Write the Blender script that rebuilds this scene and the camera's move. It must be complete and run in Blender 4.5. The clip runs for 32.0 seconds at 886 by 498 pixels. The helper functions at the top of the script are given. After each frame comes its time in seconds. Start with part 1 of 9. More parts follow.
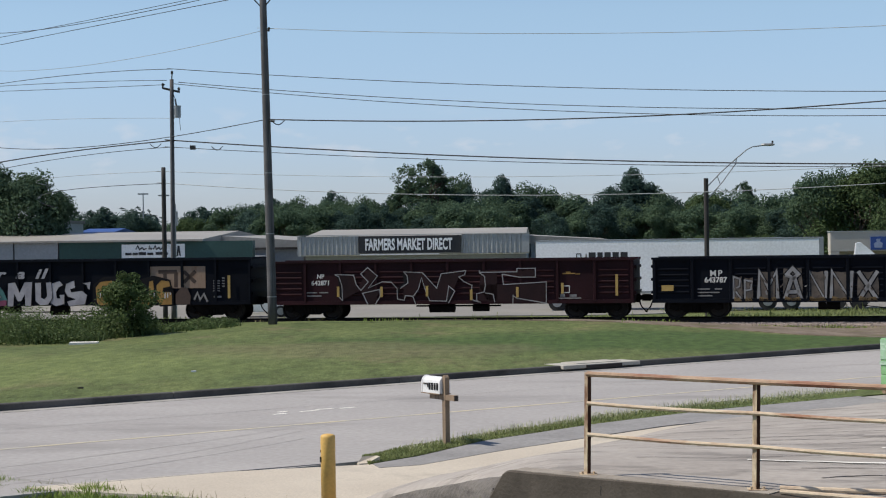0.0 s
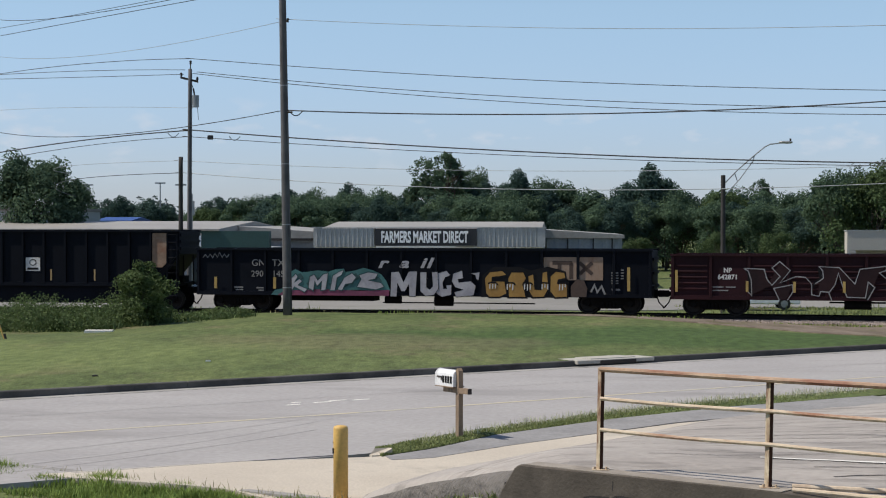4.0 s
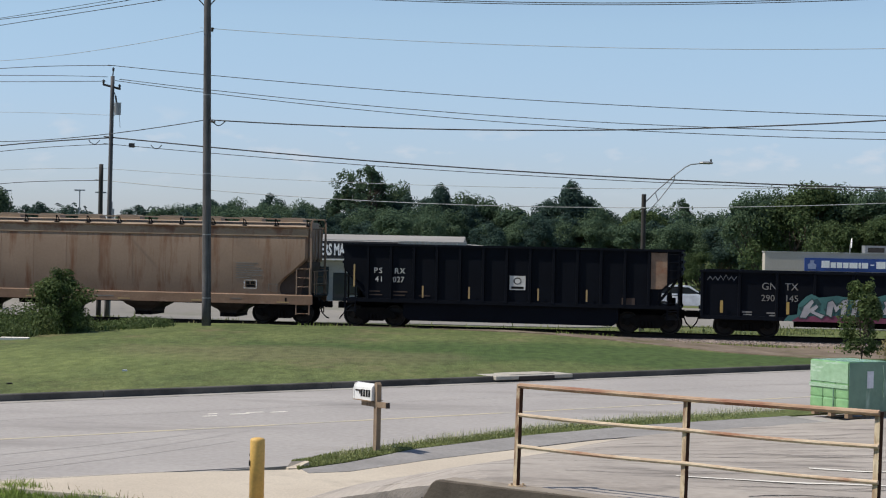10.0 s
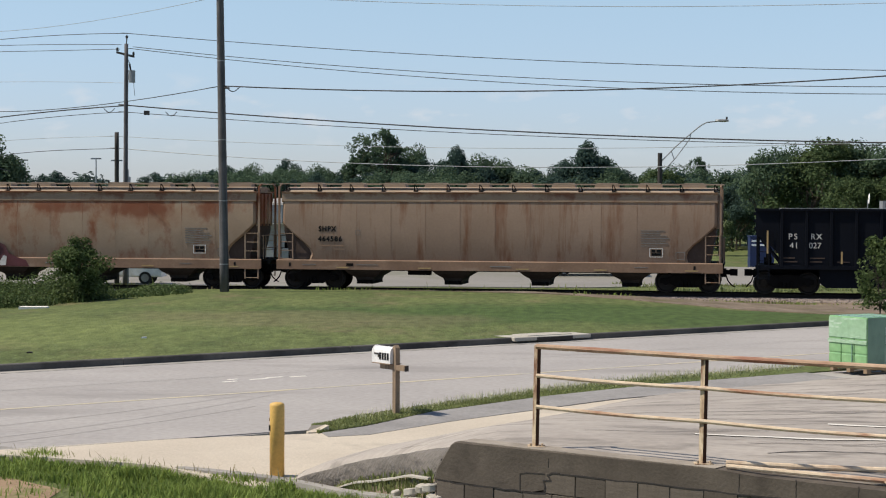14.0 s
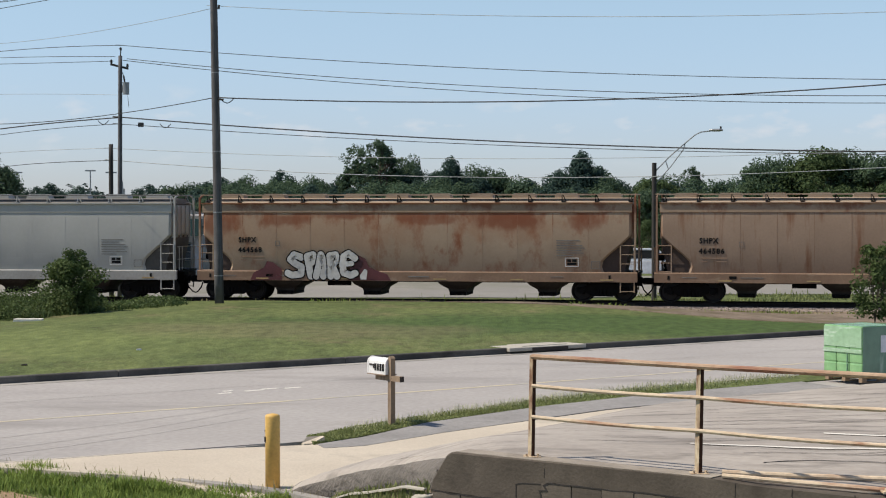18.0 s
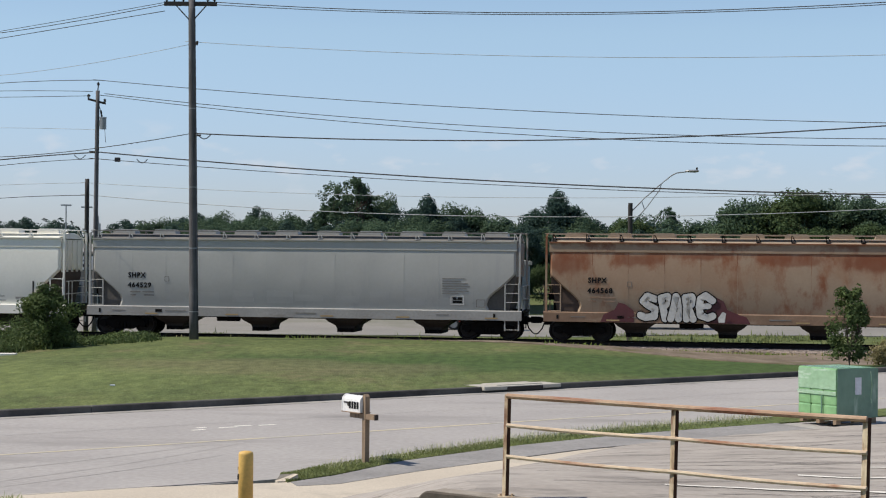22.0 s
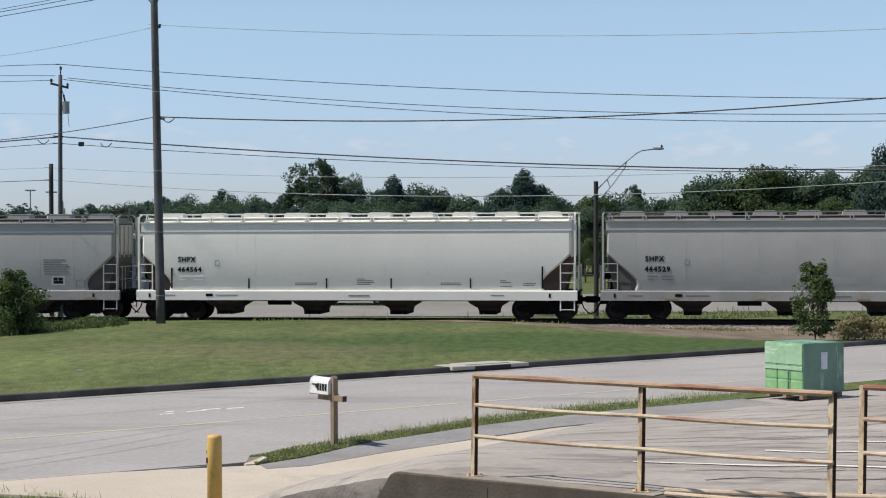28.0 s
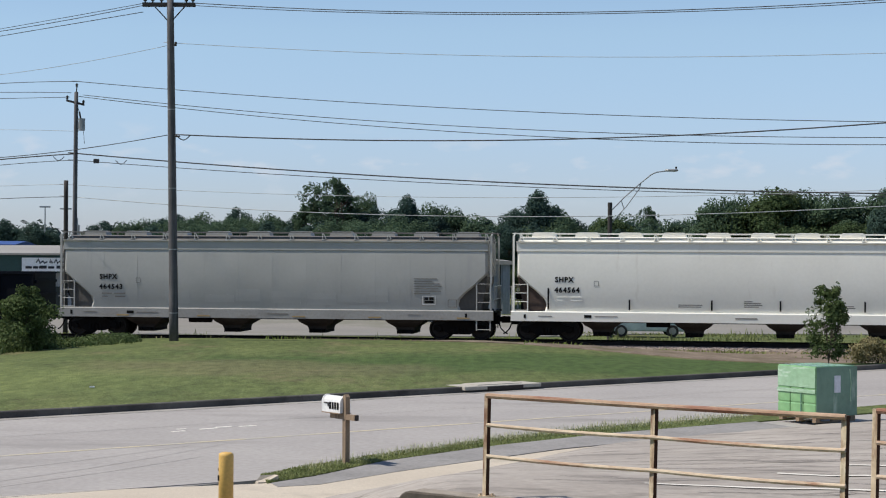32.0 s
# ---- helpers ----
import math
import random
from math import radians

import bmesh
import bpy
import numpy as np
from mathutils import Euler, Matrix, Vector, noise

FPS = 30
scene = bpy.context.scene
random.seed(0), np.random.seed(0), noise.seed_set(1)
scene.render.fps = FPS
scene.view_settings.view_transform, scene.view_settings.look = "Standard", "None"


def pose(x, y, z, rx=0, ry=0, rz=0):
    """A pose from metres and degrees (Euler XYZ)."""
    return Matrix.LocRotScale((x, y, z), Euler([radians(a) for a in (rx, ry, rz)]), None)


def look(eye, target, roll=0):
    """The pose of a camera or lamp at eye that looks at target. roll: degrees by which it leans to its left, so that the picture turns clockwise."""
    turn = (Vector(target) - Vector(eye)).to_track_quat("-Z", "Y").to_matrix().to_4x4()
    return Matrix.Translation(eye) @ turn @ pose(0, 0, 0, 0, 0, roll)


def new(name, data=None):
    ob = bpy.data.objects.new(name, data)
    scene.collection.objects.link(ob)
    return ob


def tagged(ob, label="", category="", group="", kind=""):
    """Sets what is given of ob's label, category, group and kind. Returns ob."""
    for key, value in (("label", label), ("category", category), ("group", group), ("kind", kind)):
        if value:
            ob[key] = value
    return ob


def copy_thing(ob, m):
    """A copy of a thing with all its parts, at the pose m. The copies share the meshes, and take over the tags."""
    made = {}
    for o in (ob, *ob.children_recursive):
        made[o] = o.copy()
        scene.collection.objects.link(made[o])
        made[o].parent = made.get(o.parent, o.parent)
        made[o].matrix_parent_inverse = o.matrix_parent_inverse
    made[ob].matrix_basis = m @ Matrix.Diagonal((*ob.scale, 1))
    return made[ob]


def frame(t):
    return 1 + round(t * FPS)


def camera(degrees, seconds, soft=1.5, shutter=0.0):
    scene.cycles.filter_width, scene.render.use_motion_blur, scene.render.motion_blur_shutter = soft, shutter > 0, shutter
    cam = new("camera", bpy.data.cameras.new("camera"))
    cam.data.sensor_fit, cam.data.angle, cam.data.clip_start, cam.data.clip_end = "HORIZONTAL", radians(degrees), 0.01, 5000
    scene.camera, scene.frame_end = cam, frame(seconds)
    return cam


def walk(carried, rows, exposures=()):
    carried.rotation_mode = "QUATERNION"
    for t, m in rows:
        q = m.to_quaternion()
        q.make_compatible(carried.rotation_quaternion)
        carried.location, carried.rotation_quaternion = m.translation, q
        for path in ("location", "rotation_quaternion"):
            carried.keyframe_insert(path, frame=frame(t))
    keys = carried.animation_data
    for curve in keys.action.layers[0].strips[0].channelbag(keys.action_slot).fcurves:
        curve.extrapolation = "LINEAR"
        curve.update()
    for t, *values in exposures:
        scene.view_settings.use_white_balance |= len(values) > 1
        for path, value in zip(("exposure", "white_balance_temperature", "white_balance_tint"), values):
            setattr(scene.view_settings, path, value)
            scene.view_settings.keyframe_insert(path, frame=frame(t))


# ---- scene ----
cam = camera(27.55, 32.0, soft=1.12)
PATH = [
    (0.0, -0.017, -0.009, 3.592, 89.498, 0.780, 3.449),
    (0.5, -0.015, -0.021, 3.593, 89.498, 0.741, 3.906),
    (1.0, -0.017, -0.013, 3.591, 89.488, 0.650, 4.078),
    (1.5, -0.010, -0.012, 3.591, 89.460, 0.632, 4.127),
    (2.0, -0.005, -0.011, 3.592, 89.404, 0.667, 4.223),
    (2.5, -0.011, -0.012, 3.591, 89.298, 0.637, 4.288),
    (3.0, -0.011, -0.009, 3.594, 89.198, 0.520, 4.272),
    (3.5, -0.006, -0.013, 3.591, 89.210, 0.311, 4.174),
    (5.5, -0.026, -0.005, 3.594, 89.951, -1.259, 2.999),
    (6.0, -0.016, -0.004, 3.594, 90.254, -1.540, 2.724),
    (6.5, -0.021, -0.001, 3.595, 90.346, -1.673, 2.375),
    (7.0, -0.024, -0.003, 3.593, 90.240, -1.711, 1.853),
    (7.5, -0.023, -0.002, 3.596, 90.013, -1.456, 1.181),
    (8.0, -0.010, 0.006, 3.598, 89.740, -1.134, 0.560),
    (8.5, -0.011, 0.006, 3.596, 89.610, -1.121, 0.262),
    (9.0, -0.007, -0.004, 3.596, 89.634, -1.206, 0.456),
    (9.5, -0.017, -0.006, 3.598, 89.726, -1.278, 0.946),
    (10.0, -0.015, 0.003, 3.597, 89.749, -1.167, 1.465),
    (10.5, -0.008, -0.002, 3.596, 89.595, -0.871, 1.789),
    (11.0, -0.009, -0.001, 3.595, 89.303, -0.699, 1.808),
    (11.5, -0.004, 0.003, 3.595, 89.037, -0.427, 1.659),
    (12.0, 0.002, -0.000, 3.597, 88.890, -0.150, 1.608),
    (12.5, -0.001, -0.009, 3.597, 88.691, -0.034, 1.842),
    (13.0, -0.002, -0.000, 3.597, 88.459, -0.058, 2.211),
    (13.5, -0.006, -0.016, 3.593, 88.425, -0.164, 2.302),
    (14.0, 0.000, -0.004, 3.595, 88.554, -0.212, 1.995),
    (14.5, -0.001, 0.003, 3.597, 88.678, -0.111, 1.578),
    (16.5, -0.006, -0.011, 3.594, 88.143, -0.141, 1.107),
    (17.0, -0.007, 0.002, 3.596, 88.412, -0.114, 1.359),
    (17.5, 0.000, 0.003, 3.594, 88.674, 0.020, 1.642),
    (18.0, -0.003, -0.003, 3.594, 88.892, 0.023, 1.821),
    (18.5, 0.003, 0.000, 3.595, 89.160, -0.041, 1.846),
    (19.0, 0.001, 0.010, 3.597, 89.440, -0.230, 1.836),
    (19.5, -0.002, -0.006, 3.595, 89.730, -0.369, 1.916),
    (20.0, -0.005, 0.005, 3.599, 89.940, -0.536, 1.934),
    (20.5, -0.005, 0.002, 3.596, 90.104, -0.627, 1.806),
    (21.0, 0.000, 0.011, 3.598, 90.117, -0.685, 1.544),
    (21.5, 0.001, 0.000, 3.597, 90.083, -0.619, 1.284),
    (22.0, -0.004, 0.011, 3.597, 90.103, -0.541, 1.064),
    (22.5, 0.002, 0.002, 3.599, 90.113, -0.330, 0.848),
    (23.0, 0.005, -0.001, 3.598, 90.060, -0.250, 0.653),
    (23.5, 0.004, -0.006, 3.599, 90.069, -0.265, 0.571),
    (24.0, 0.001, 0.004, 3.598, 90.189, -0.342, 0.613),
    (24.5, -0.005, 0.008, 3.598, 90.271, -0.412, 0.642),
    (25.0, -0.003, 0.000, 3.598, 90.189, -0.415, 0.626),
    (25.5, -0.003, 0.004, 3.600, 90.069, -0.509, 0.633),
    (27.5, -0.000, 0.008, 3.598, 89.759, -0.159, 0.341),
    (28.0, 0.004, 0.010, 3.601, 89.480, 0.207, 0.003),
    (28.5, 0.006, 0.005, 3.601, 89.164, 0.432, -0.291),
    (29.0, 0.007, 0.001, 3.599, 88.888, 0.534, -0.346),
    (29.5, 0.003, 0.002, 3.598, 88.856, 0.445, -0.195),
    (30.0, 0.002, 0.004, 3.597, 89.161, 0.258, -0.080),
    (30.5, 0.000, 0.009, 3.599, 89.667, -0.035, -0.134),
    (31.0, 0.005, 0.013, 3.600, 89.949, -0.184, -0.151),
    (31.5, 0.005, -0.006, 3.597, 89.959, -0.283, 0.056),
    (32.0, 0.005, 0.002, 3.596, 90.113, -0.298, 0.434),
]
walk(cam, [(t, pose(x, y, z, rx, ry, rz)) for t, x, y, z, rx, ry, rz in PATH],
     [(0.0, -0.03, 6380, 10), (8.0, -0.02, 6420, 10), (11.0, 0.02, 6580, 10), (13.0, 0.08, 6750, 10), (17.0, 0.10, 6800, 10), (19.0, 0.06, 6720, 10), (22.0, 0.03, 6550, 10), (28.0, 0.05, 6470, 10), (30.0, 0.08, 6450, 10), (32.0, 0.02, 6400, 10)])

# ---- world, sun, exposure ----
SUN = Vector((-0.60, -0.08, 0.80)).normalized()   # towards the sun
scene.view_settings.exposure = 0.0


def make_world():
    w = bpy.data.worlds.new("sky")
    scene.world = w
    w.use_nodes = True
    nt = w.node_tree
    nt.nodes.clear()
    out = nt.nodes.new("ShaderNodeOutputWorld")
    bg = nt.nodes.new("ShaderNodeBackground")
    sky = nt.nodes.new("ShaderNodeTexSky")
    sky.sky_type = 'NISHITA'
    sky.sun_disc = False
    sky.sun_elevation = math.asin(SUN.z)
    sky.sun_rotation = math.atan2(SUN.x, SUN.y)
    sky.air_density, sky.dust_density, sky.ozone_density = 1.0, 0.3, 2.0
    bg.inputs["Strength"].default_value = 0.102
    # thin drifts of cloud low over the horizon
    geo = nt.nodes.new("ShaderNodeTexCoord")
    mp = nt.nodes.new("ShaderNodeMapping")
    mp.inputs["Scale"].default_value = (22, 22, 60)
    no = nt.nodes.new("ShaderNodeTexNoise")
    no.inputs["Scale"].default_value = 1.6
    no.inputs["Detail"].default_value = 6
    ramp = nt.nodes.new("ShaderNodeValToRGB")
    ramp.color_ramp.elements[0].position, ramp.color_ramp.elements[0].color = 0.56, (0, 0, 0, 1)
    ramp.color_ramp.elements[1].position, ramp.color_ramp.elements[1].color = 0.74, (0.7, 0.7, 0.7, 1)
    mix = nt.nodes.new("ShaderNodeMix")
    mix.data_type = 'RGBA'
    mix.inputs[7].default_value = (6.6, 6.9, 7.5, 1)
    L = nt.links.new
    L(geo.outputs["Generated"], mp.inputs["Vector"])
    L(mp.outputs["Vector"], no.inputs["Vector"])
    L(no.outputs["Fac"], ramp.inputs["Fac"])
    band = nt.nodes.new("ShaderNodeValToRGB")
    band.color_ramp.elements[0].position, band.color_ramp.elements[0].color = 0.022, (0, 0, 0, 1)
    band.color_ramp.elements[1].position, band.color_ramp.elements[1].color = 0.075, (0, 0, 0, 1)
    band.color_ramp.elements.new(0.048).color = (1, 1, 1, 1)
    sep0 = nt.nodes.new("ShaderNodeSeparateXYZ")
    both = nt.nodes.new("ShaderNodeMath")
    both.operation = 'MULTIPLY'
    L(geo.outputs["Generated"], sep0.inputs[0])
    L(sep0.outputs["Z"], band.inputs["Fac"])
    L(ramp.outputs["Color"], both.inputs[0])
    L(band.outputs["Color"], both.inputs[1])
    L(both.outputs[0], mix.inputs[0])
    # a bluer, clearer band towards the horizon
    sep = nt.nodes.new("ShaderNodeSeparateXYZ")
    L(geo.outputs["Generated"], sep.inputs[0])
    tint = nt.nodes.new("ShaderNodeValToRGB")
    tint.color_ramp.elements[0].position, tint.color_ramp.elements[0].color = 0.0, (0.74, 0.85, 1.26, 1)
    tint.color_ramp.elements[1].position, tint.color_ramp.elements[1].color = 0.30, (1.08, 1.06, 1.08, 1)
    tint.color_ramp.elements.new(0.045).color = (0.85, 0.935, 1.27, 1)
    tint.color_ramp.elements.new(0.12).color = (1.12, 1.15, 1.24, 1)
    L(sep.outputs["Z"], tint.inputs["Fac"])
    mul = nt.nodes.new("ShaderNodeMix")
    mul.data_type, mul.blend_type = 'RGBA', 'MULTIPLY'
    mul.inputs[0].default_value = 1.0
    L(sky.outputs["Color"], mul.inputs[6])
    L(tint.outputs["Color"], mul.inputs[7])
    L(mul.outputs[2], mix.inputs[6])
    L(mix.outputs[2], bg.inputs["Color"])
    L(bg.outputs["Background"], out.inputs["Surface"])


make_world()
sun = new("sun", bpy.data.lights.new("sun", 'SUN'))
sun.data.energy, sun.data.angle, sun.data.color = 4.8, radians(0.8), (1.0, 0.93, 0.82)
sun.matrix_world = look((0, 0, 60), Vector((0, 0, 60)) - SUN)


# ---- materials ----
def mat(name, a, b=None, scale=3.0, fine=30.0, rough=0.7, metal=0.0, bump=0.1, dist=0.02, streak=None, stain=None, amount=0.5, island=0.0, obrand=0.0, trans=0.0, vary=0.22, rise=None, spec=0.5, grain=None):
    """Two-scale procedural surface: colours a to b by broad noise, grain by fine noise; stain: a third colour in patches;
    streak: stretches the patches (x, y, z scale)."""
    m = bpy.data.materials.new(name)
    m.use_nodes = True
    nt = m.node_tree
    bs = nt.nodes["Principled BSDF"]
    N, L = nt.nodes.new, nt.links.new
    b = b or tuple(c * 0.75 for c in a)
    tc = N("ShaderNodeTexCoord")
    n1 = N("ShaderNodeTexNoise")
    n1.inputs["Scale"].default_value, n1.inputs["Detail"].default_value = scale, 5
    n2 = N("ShaderNodeTexNoise")
    n2.inputs["Scale"].default_value, n2.inputs["Detail"].default_value = fine, 3
    place = tc.outputs["Object"]
    if grain:
        # grain that runs along one direction (x, y, z scale)
        gm = N("ShaderNodeMapping")
        gm.inputs["Scale"].default_value = grain
        L(place, gm.inputs["Vector"])
        place = gm.outputs["Vector"]
    L(place, n1.inputs["Vector"])
    L(place, n2.inputs["Vector"])
    r1 = N("ShaderNodeValToRGB")
    r1.color_ramp.elements[0].position, r1.color_ramp.elements[0].color = 0.3, (*b, 1)
    r1.color_ramp.elements[1].position, r1.color_ramp.elements[1].color = 0.7, (*a, 1)
    L(n1.outputs["Fac"], r1.inputs["Fac"])
    col = r1.outputs["Color"]
    hsv = N("ShaderNodeHueSaturation")
    mr = N("ShaderNodeMapRange")
    mr.inputs[3].default_value, mr.inputs[4].default_value = 1 - vary, 1 + vary
    L(n2.outputs["Fac"], mr.inputs[0])
    val = mr.outputs[0]
    if island or obrand:
        src = N("ShaderNodeNewGeometry").outputs["Random Per Island"] if island else N("ShaderNodeObjectInfo").outputs["Random"]
        k = island or obrand
        m2 = N("ShaderNodeMapRange")
        m2.inputs[3].default_value, m2.inputs[4].default_value = 1 - k, 1 + k
        L(src, m2.inputs[0])
        mul = N("ShaderNodeMath")
        mul.operation = 'MULTIPLY'
        L(val, mul.inputs[0])
        L(m2.outputs[0], mul.inputs[1])
        val = mul.outputs[0]
    L(col, hsv.inputs["Color"])
    L(val, hsv.inputs["Value"])
    col = hsv.outputs["Color"]
    if stain:
        mp = N("ShaderNodeMapping")
        mp.inputs["Scale"].default_value = streak or (1, 1, 1)
        L(tc.outputs["Object"], mp.inputs["Vector"])
        n3 = N("ShaderNodeTexNoise")
        n3.inputs["Scale"].default_value, n3.inputs["Detail"].default_value = 1.0, 7
        n3.inputs["Roughness"].default_value = 0.65
        L(mp.outputs["Vector"], n3.inputs["Vector"])
        r3 = N("ShaderNodeValToRGB")
        lo = 0.72 - 0.4 * amount
        r3.color_ramp.elements[0].position, r3.color_ramp.elements[0].color = lo, (0, 0, 0, 1)
        r3.color_ramp.elements[1].position, r3.color_ramp.elements[1].color = lo + 0.16, (0.9, 0.9, 0.9, 1)
        fac = n3.outputs["Fac"]
        if rise:
            # more of it above a height: (height, gain per metre above, gain per metre below)
            sx = N("ShaderNodeSeparateXYZ")
            L(tc.outputs["Object"], sx.inputs[0])
            up = N("ShaderNodeMapRange")
            up.inputs[1].default_value, up.inputs[2].default_value = rise[0], rise[0] + 1
            up.inputs[3].default_value, up.inputs[4].default_value = 0.0, rise[1]
            L(sx.outputs["Z"], up.inputs[0])
            add = N("ShaderNodeMath")
            L(fac, add.inputs[0])
            L(up.outputs[0], add.inputs[1])
            fac = add.outputs[0]
        L(fac, r3.inputs["Fac"])
        mx = N("ShaderNodeMix")
        mx.data_type = 'RGBA'
        mx.inputs[7].default_value = (*stain, 1)
        L(r3.outputs["Color"], mx.inputs[0])
        L(col, mx.inputs[6])
        col = mx.outputs[2]
    L(col, bs.inputs["Base Color"])
    bs.inputs["Roughness"].default_value, bs.inputs["Metallic"].default_value = rough, metal
    bs.inputs["Specular IOR Level"].default_value = spec
    if bump:
        bp = N("ShaderNodeBump")
        bp.inputs["Strength"].default_value, bp.inputs["Distance"].default_value = bump, dist
        L(n2.outputs["Fac"], bp.inputs["Height"])
        L(bp.outputs["Normal"], bs.inputs["Normal"])
    if trans:
        tr = N("ShaderNodeBsdfTranslucent")
        ms = N("ShaderNodeMixShader")
        ms.inputs[0].default_value = trans
        L(col, tr.inputs["Color"])
        L(bs.outputs[0], ms.inputs[1])
        L(tr.outputs[0], ms.inputs[2])
        L(ms.outputs[0], nt.nodes["Material Output"].inputs["Surface"])
    return m


def glass(name, tint=(0.03, 0.04, 0.05)):
    m = bpy.data.materials.new(name)
    m.use_nodes = True
    bs = m.node_tree.nodes["Principled BSDF"]
    bs.inputs["Base Color"].default_value = (*tint, 1)
    bs.inputs["Roughness"].default_value = 0.05
    return m


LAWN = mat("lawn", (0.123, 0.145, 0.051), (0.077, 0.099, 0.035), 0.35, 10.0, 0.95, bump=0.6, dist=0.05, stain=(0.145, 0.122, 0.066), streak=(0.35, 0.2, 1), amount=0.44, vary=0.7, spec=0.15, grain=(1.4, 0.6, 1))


def colour_zones(m, spread, zones):
    """Patches of another colour with ragged edges, each at a place of its own: centre, size, colour, amount, reach."""
    nt = m.node_tree
    N, L = nt.nodes.new, nt.links.new
    bs = nt.nodes["Principled BSDF"]
    col = bs.inputs["Base Color"].links[0].from_socket
    tc = N("ShaderNodeTexCoord")
    no = N("ShaderNodeTexNoise")
    no.inputs["Scale"].default_value, no.inputs["Detail"].default_value = 1.0, 6
    mp = N("ShaderNodeMapping")
    mp.inputs["Scale"].default_value = spread
    L(tc.outputs["Object"], mp.inputs["Vector"])
    L(mp.outputs["Vector"], no.inputs["Vector"])
    for centre, size, colour, amount, reach in zones:
        mm = N("ShaderNodeMapping")
        mm.vector_type = 'TEXTURE'
        mm.inputs["Location"].default_value, mm.inputs["Scale"].default_value = centre, size
        L(tc.outputs["Object"], mm.inputs["Vector"])
        ln = N("ShaderNodeVectorMath")
        ln.operation = 'LENGTH'
        L(mm.outputs["Vector"], ln.inputs[0])
        add = N("ShaderNodeMath")
        add.operation = 'MULTIPLY_ADD'
        L(no.outputs["Fac"], add.inputs[0])
        add.inputs[1].default_value = 1.6
        L(ln.outputs["Value"], add.inputs[2])
        mr = N("ShaderNodeMapRange")
        mr.interpolation_type = 'SMOOTHSTEP'
        mr.inputs[1].default_value, mr.inputs[2].default_value = reach + 0.75, reach + 0.2
        mr.inputs[3].default_value, mr.inputs[4].default_value = 0.0, amount
        L(add.outputs[0], mr.inputs[0])
        mx = N("ShaderNodeMix")
        mx.data_type = 'RGBA'
        mx.inputs[7].default_value = (*colour, 1)
        L(mr.outputs[0], mx.inputs[0])
        L(col, mx.inputs[6])
        col = mx.outputs[2]
    L(col, bs.inputs["Base Color"])


def wisps(m):
    """Short lighter and darker wisps across the turf."""
    nt = m.node_tree
    N, L = nt.nodes.new, nt.links.new
    bs = nt.nodes["Principled BSDF"]
    col = bs.inputs["Base Color"].links[0].from_socket
    tc = N("ShaderNodeTexCoord")
    wn = N("ShaderNodeTexNoise")
    wn.inputs["Scale"].default_value, wn.inputs["Detail"].default_value = 1.0, 4
    wm = N("ShaderNodeMapping")
    wm.inputs["Scale"].default_value = (3.2, 1.1, 1)
    L(tc.outputs["Object"], wm.inputs["Vector"])
    L(wm.outputs["Vector"], wn.inputs["Vector"])
    wr = N("ShaderNodeMapRange")
    wr.inputs[1].default_value, wr.inputs[2].default_value = 0.3, 0.7
    wr.inputs[3].default_value, wr.inputs[4].default_value = 0.74, 1.26
    L(wn.outputs["Fac"], wr.inputs[0])
    hs = N("ShaderNodeHueSaturation")
    L(wr.outputs[0], hs.inputs["Value"])
    L(col, hs.inputs["Color"])
    L(hs.outputs["Color"], bs.inputs["Base Color"])


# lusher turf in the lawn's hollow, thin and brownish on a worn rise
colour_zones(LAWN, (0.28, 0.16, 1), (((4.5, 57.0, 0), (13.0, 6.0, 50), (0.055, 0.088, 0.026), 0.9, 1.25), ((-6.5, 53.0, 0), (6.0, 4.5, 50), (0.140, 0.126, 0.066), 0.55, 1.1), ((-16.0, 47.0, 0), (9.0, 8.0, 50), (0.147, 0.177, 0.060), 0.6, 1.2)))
wisps(LAWN)
GRASS = mat("grass_blades", (0.25, 0.275, 0.115), (0.165, 0.195, 0.07), 2, 20, 0.8, bump=0, island=0.3, trans=0.35, spec=0.2)
DRYGRASS = mat("dry_grass", (0.30, 0.25, 0.13), (0.20, 0.19, 0.085), 2, 20, 0.9, bump=0, island=0.35, trans=0.25)
WEED = mat("weed_leaves", (0.108, 0.146, 0.050), (0.060, 0.094, 0.034), 1, 10, 0.7, bump=0, island=0.4, trans=0.32, spec=0.2)
ASPHALT = mat("worn_asphalt", (0.365, 0.342, 0.322), (0.31, 0.29, 0.275), 0.3, 8, 0.9, bump=0.3, dist=0.01, stain=(0.245, 0.228, 0.215), streak=(0.14, 0.40, 1), amount=0.45, spec=0.2)
TYREMARK = mat("faint_tyre_mark", (0.352, 0.330, 0.311), (0.318, 0.298, 0.283), 0.9, 10, 0.9, bump=0.2, stain=(0.36, 0.338, 0.318), streak=(0.7, 0.7, 1), amount=0.6, spec=0.2)
LOT = mat("lot_asphalt", (0.40, 0.36, 0.318), (0.30, 0.268, 0.238), 0.45, 9, 0.95, bump=0.6, dist=0.015, stain=(0.17, 0.152, 0.135), streak=(0.7, 1.6, 1), amount=0.53, spec=0.2)
PATCH = mat("dark_asphalt", (0.30, 0.287, 0.275), (0.215, 0.205, 0.197), 0.8, 14, 0.95, bump=0.5, stain=(0.15, 0.143, 0.137), streak=(0.8, 0.8, 1), amount=0.4, vary=0.3, spec=0.2)
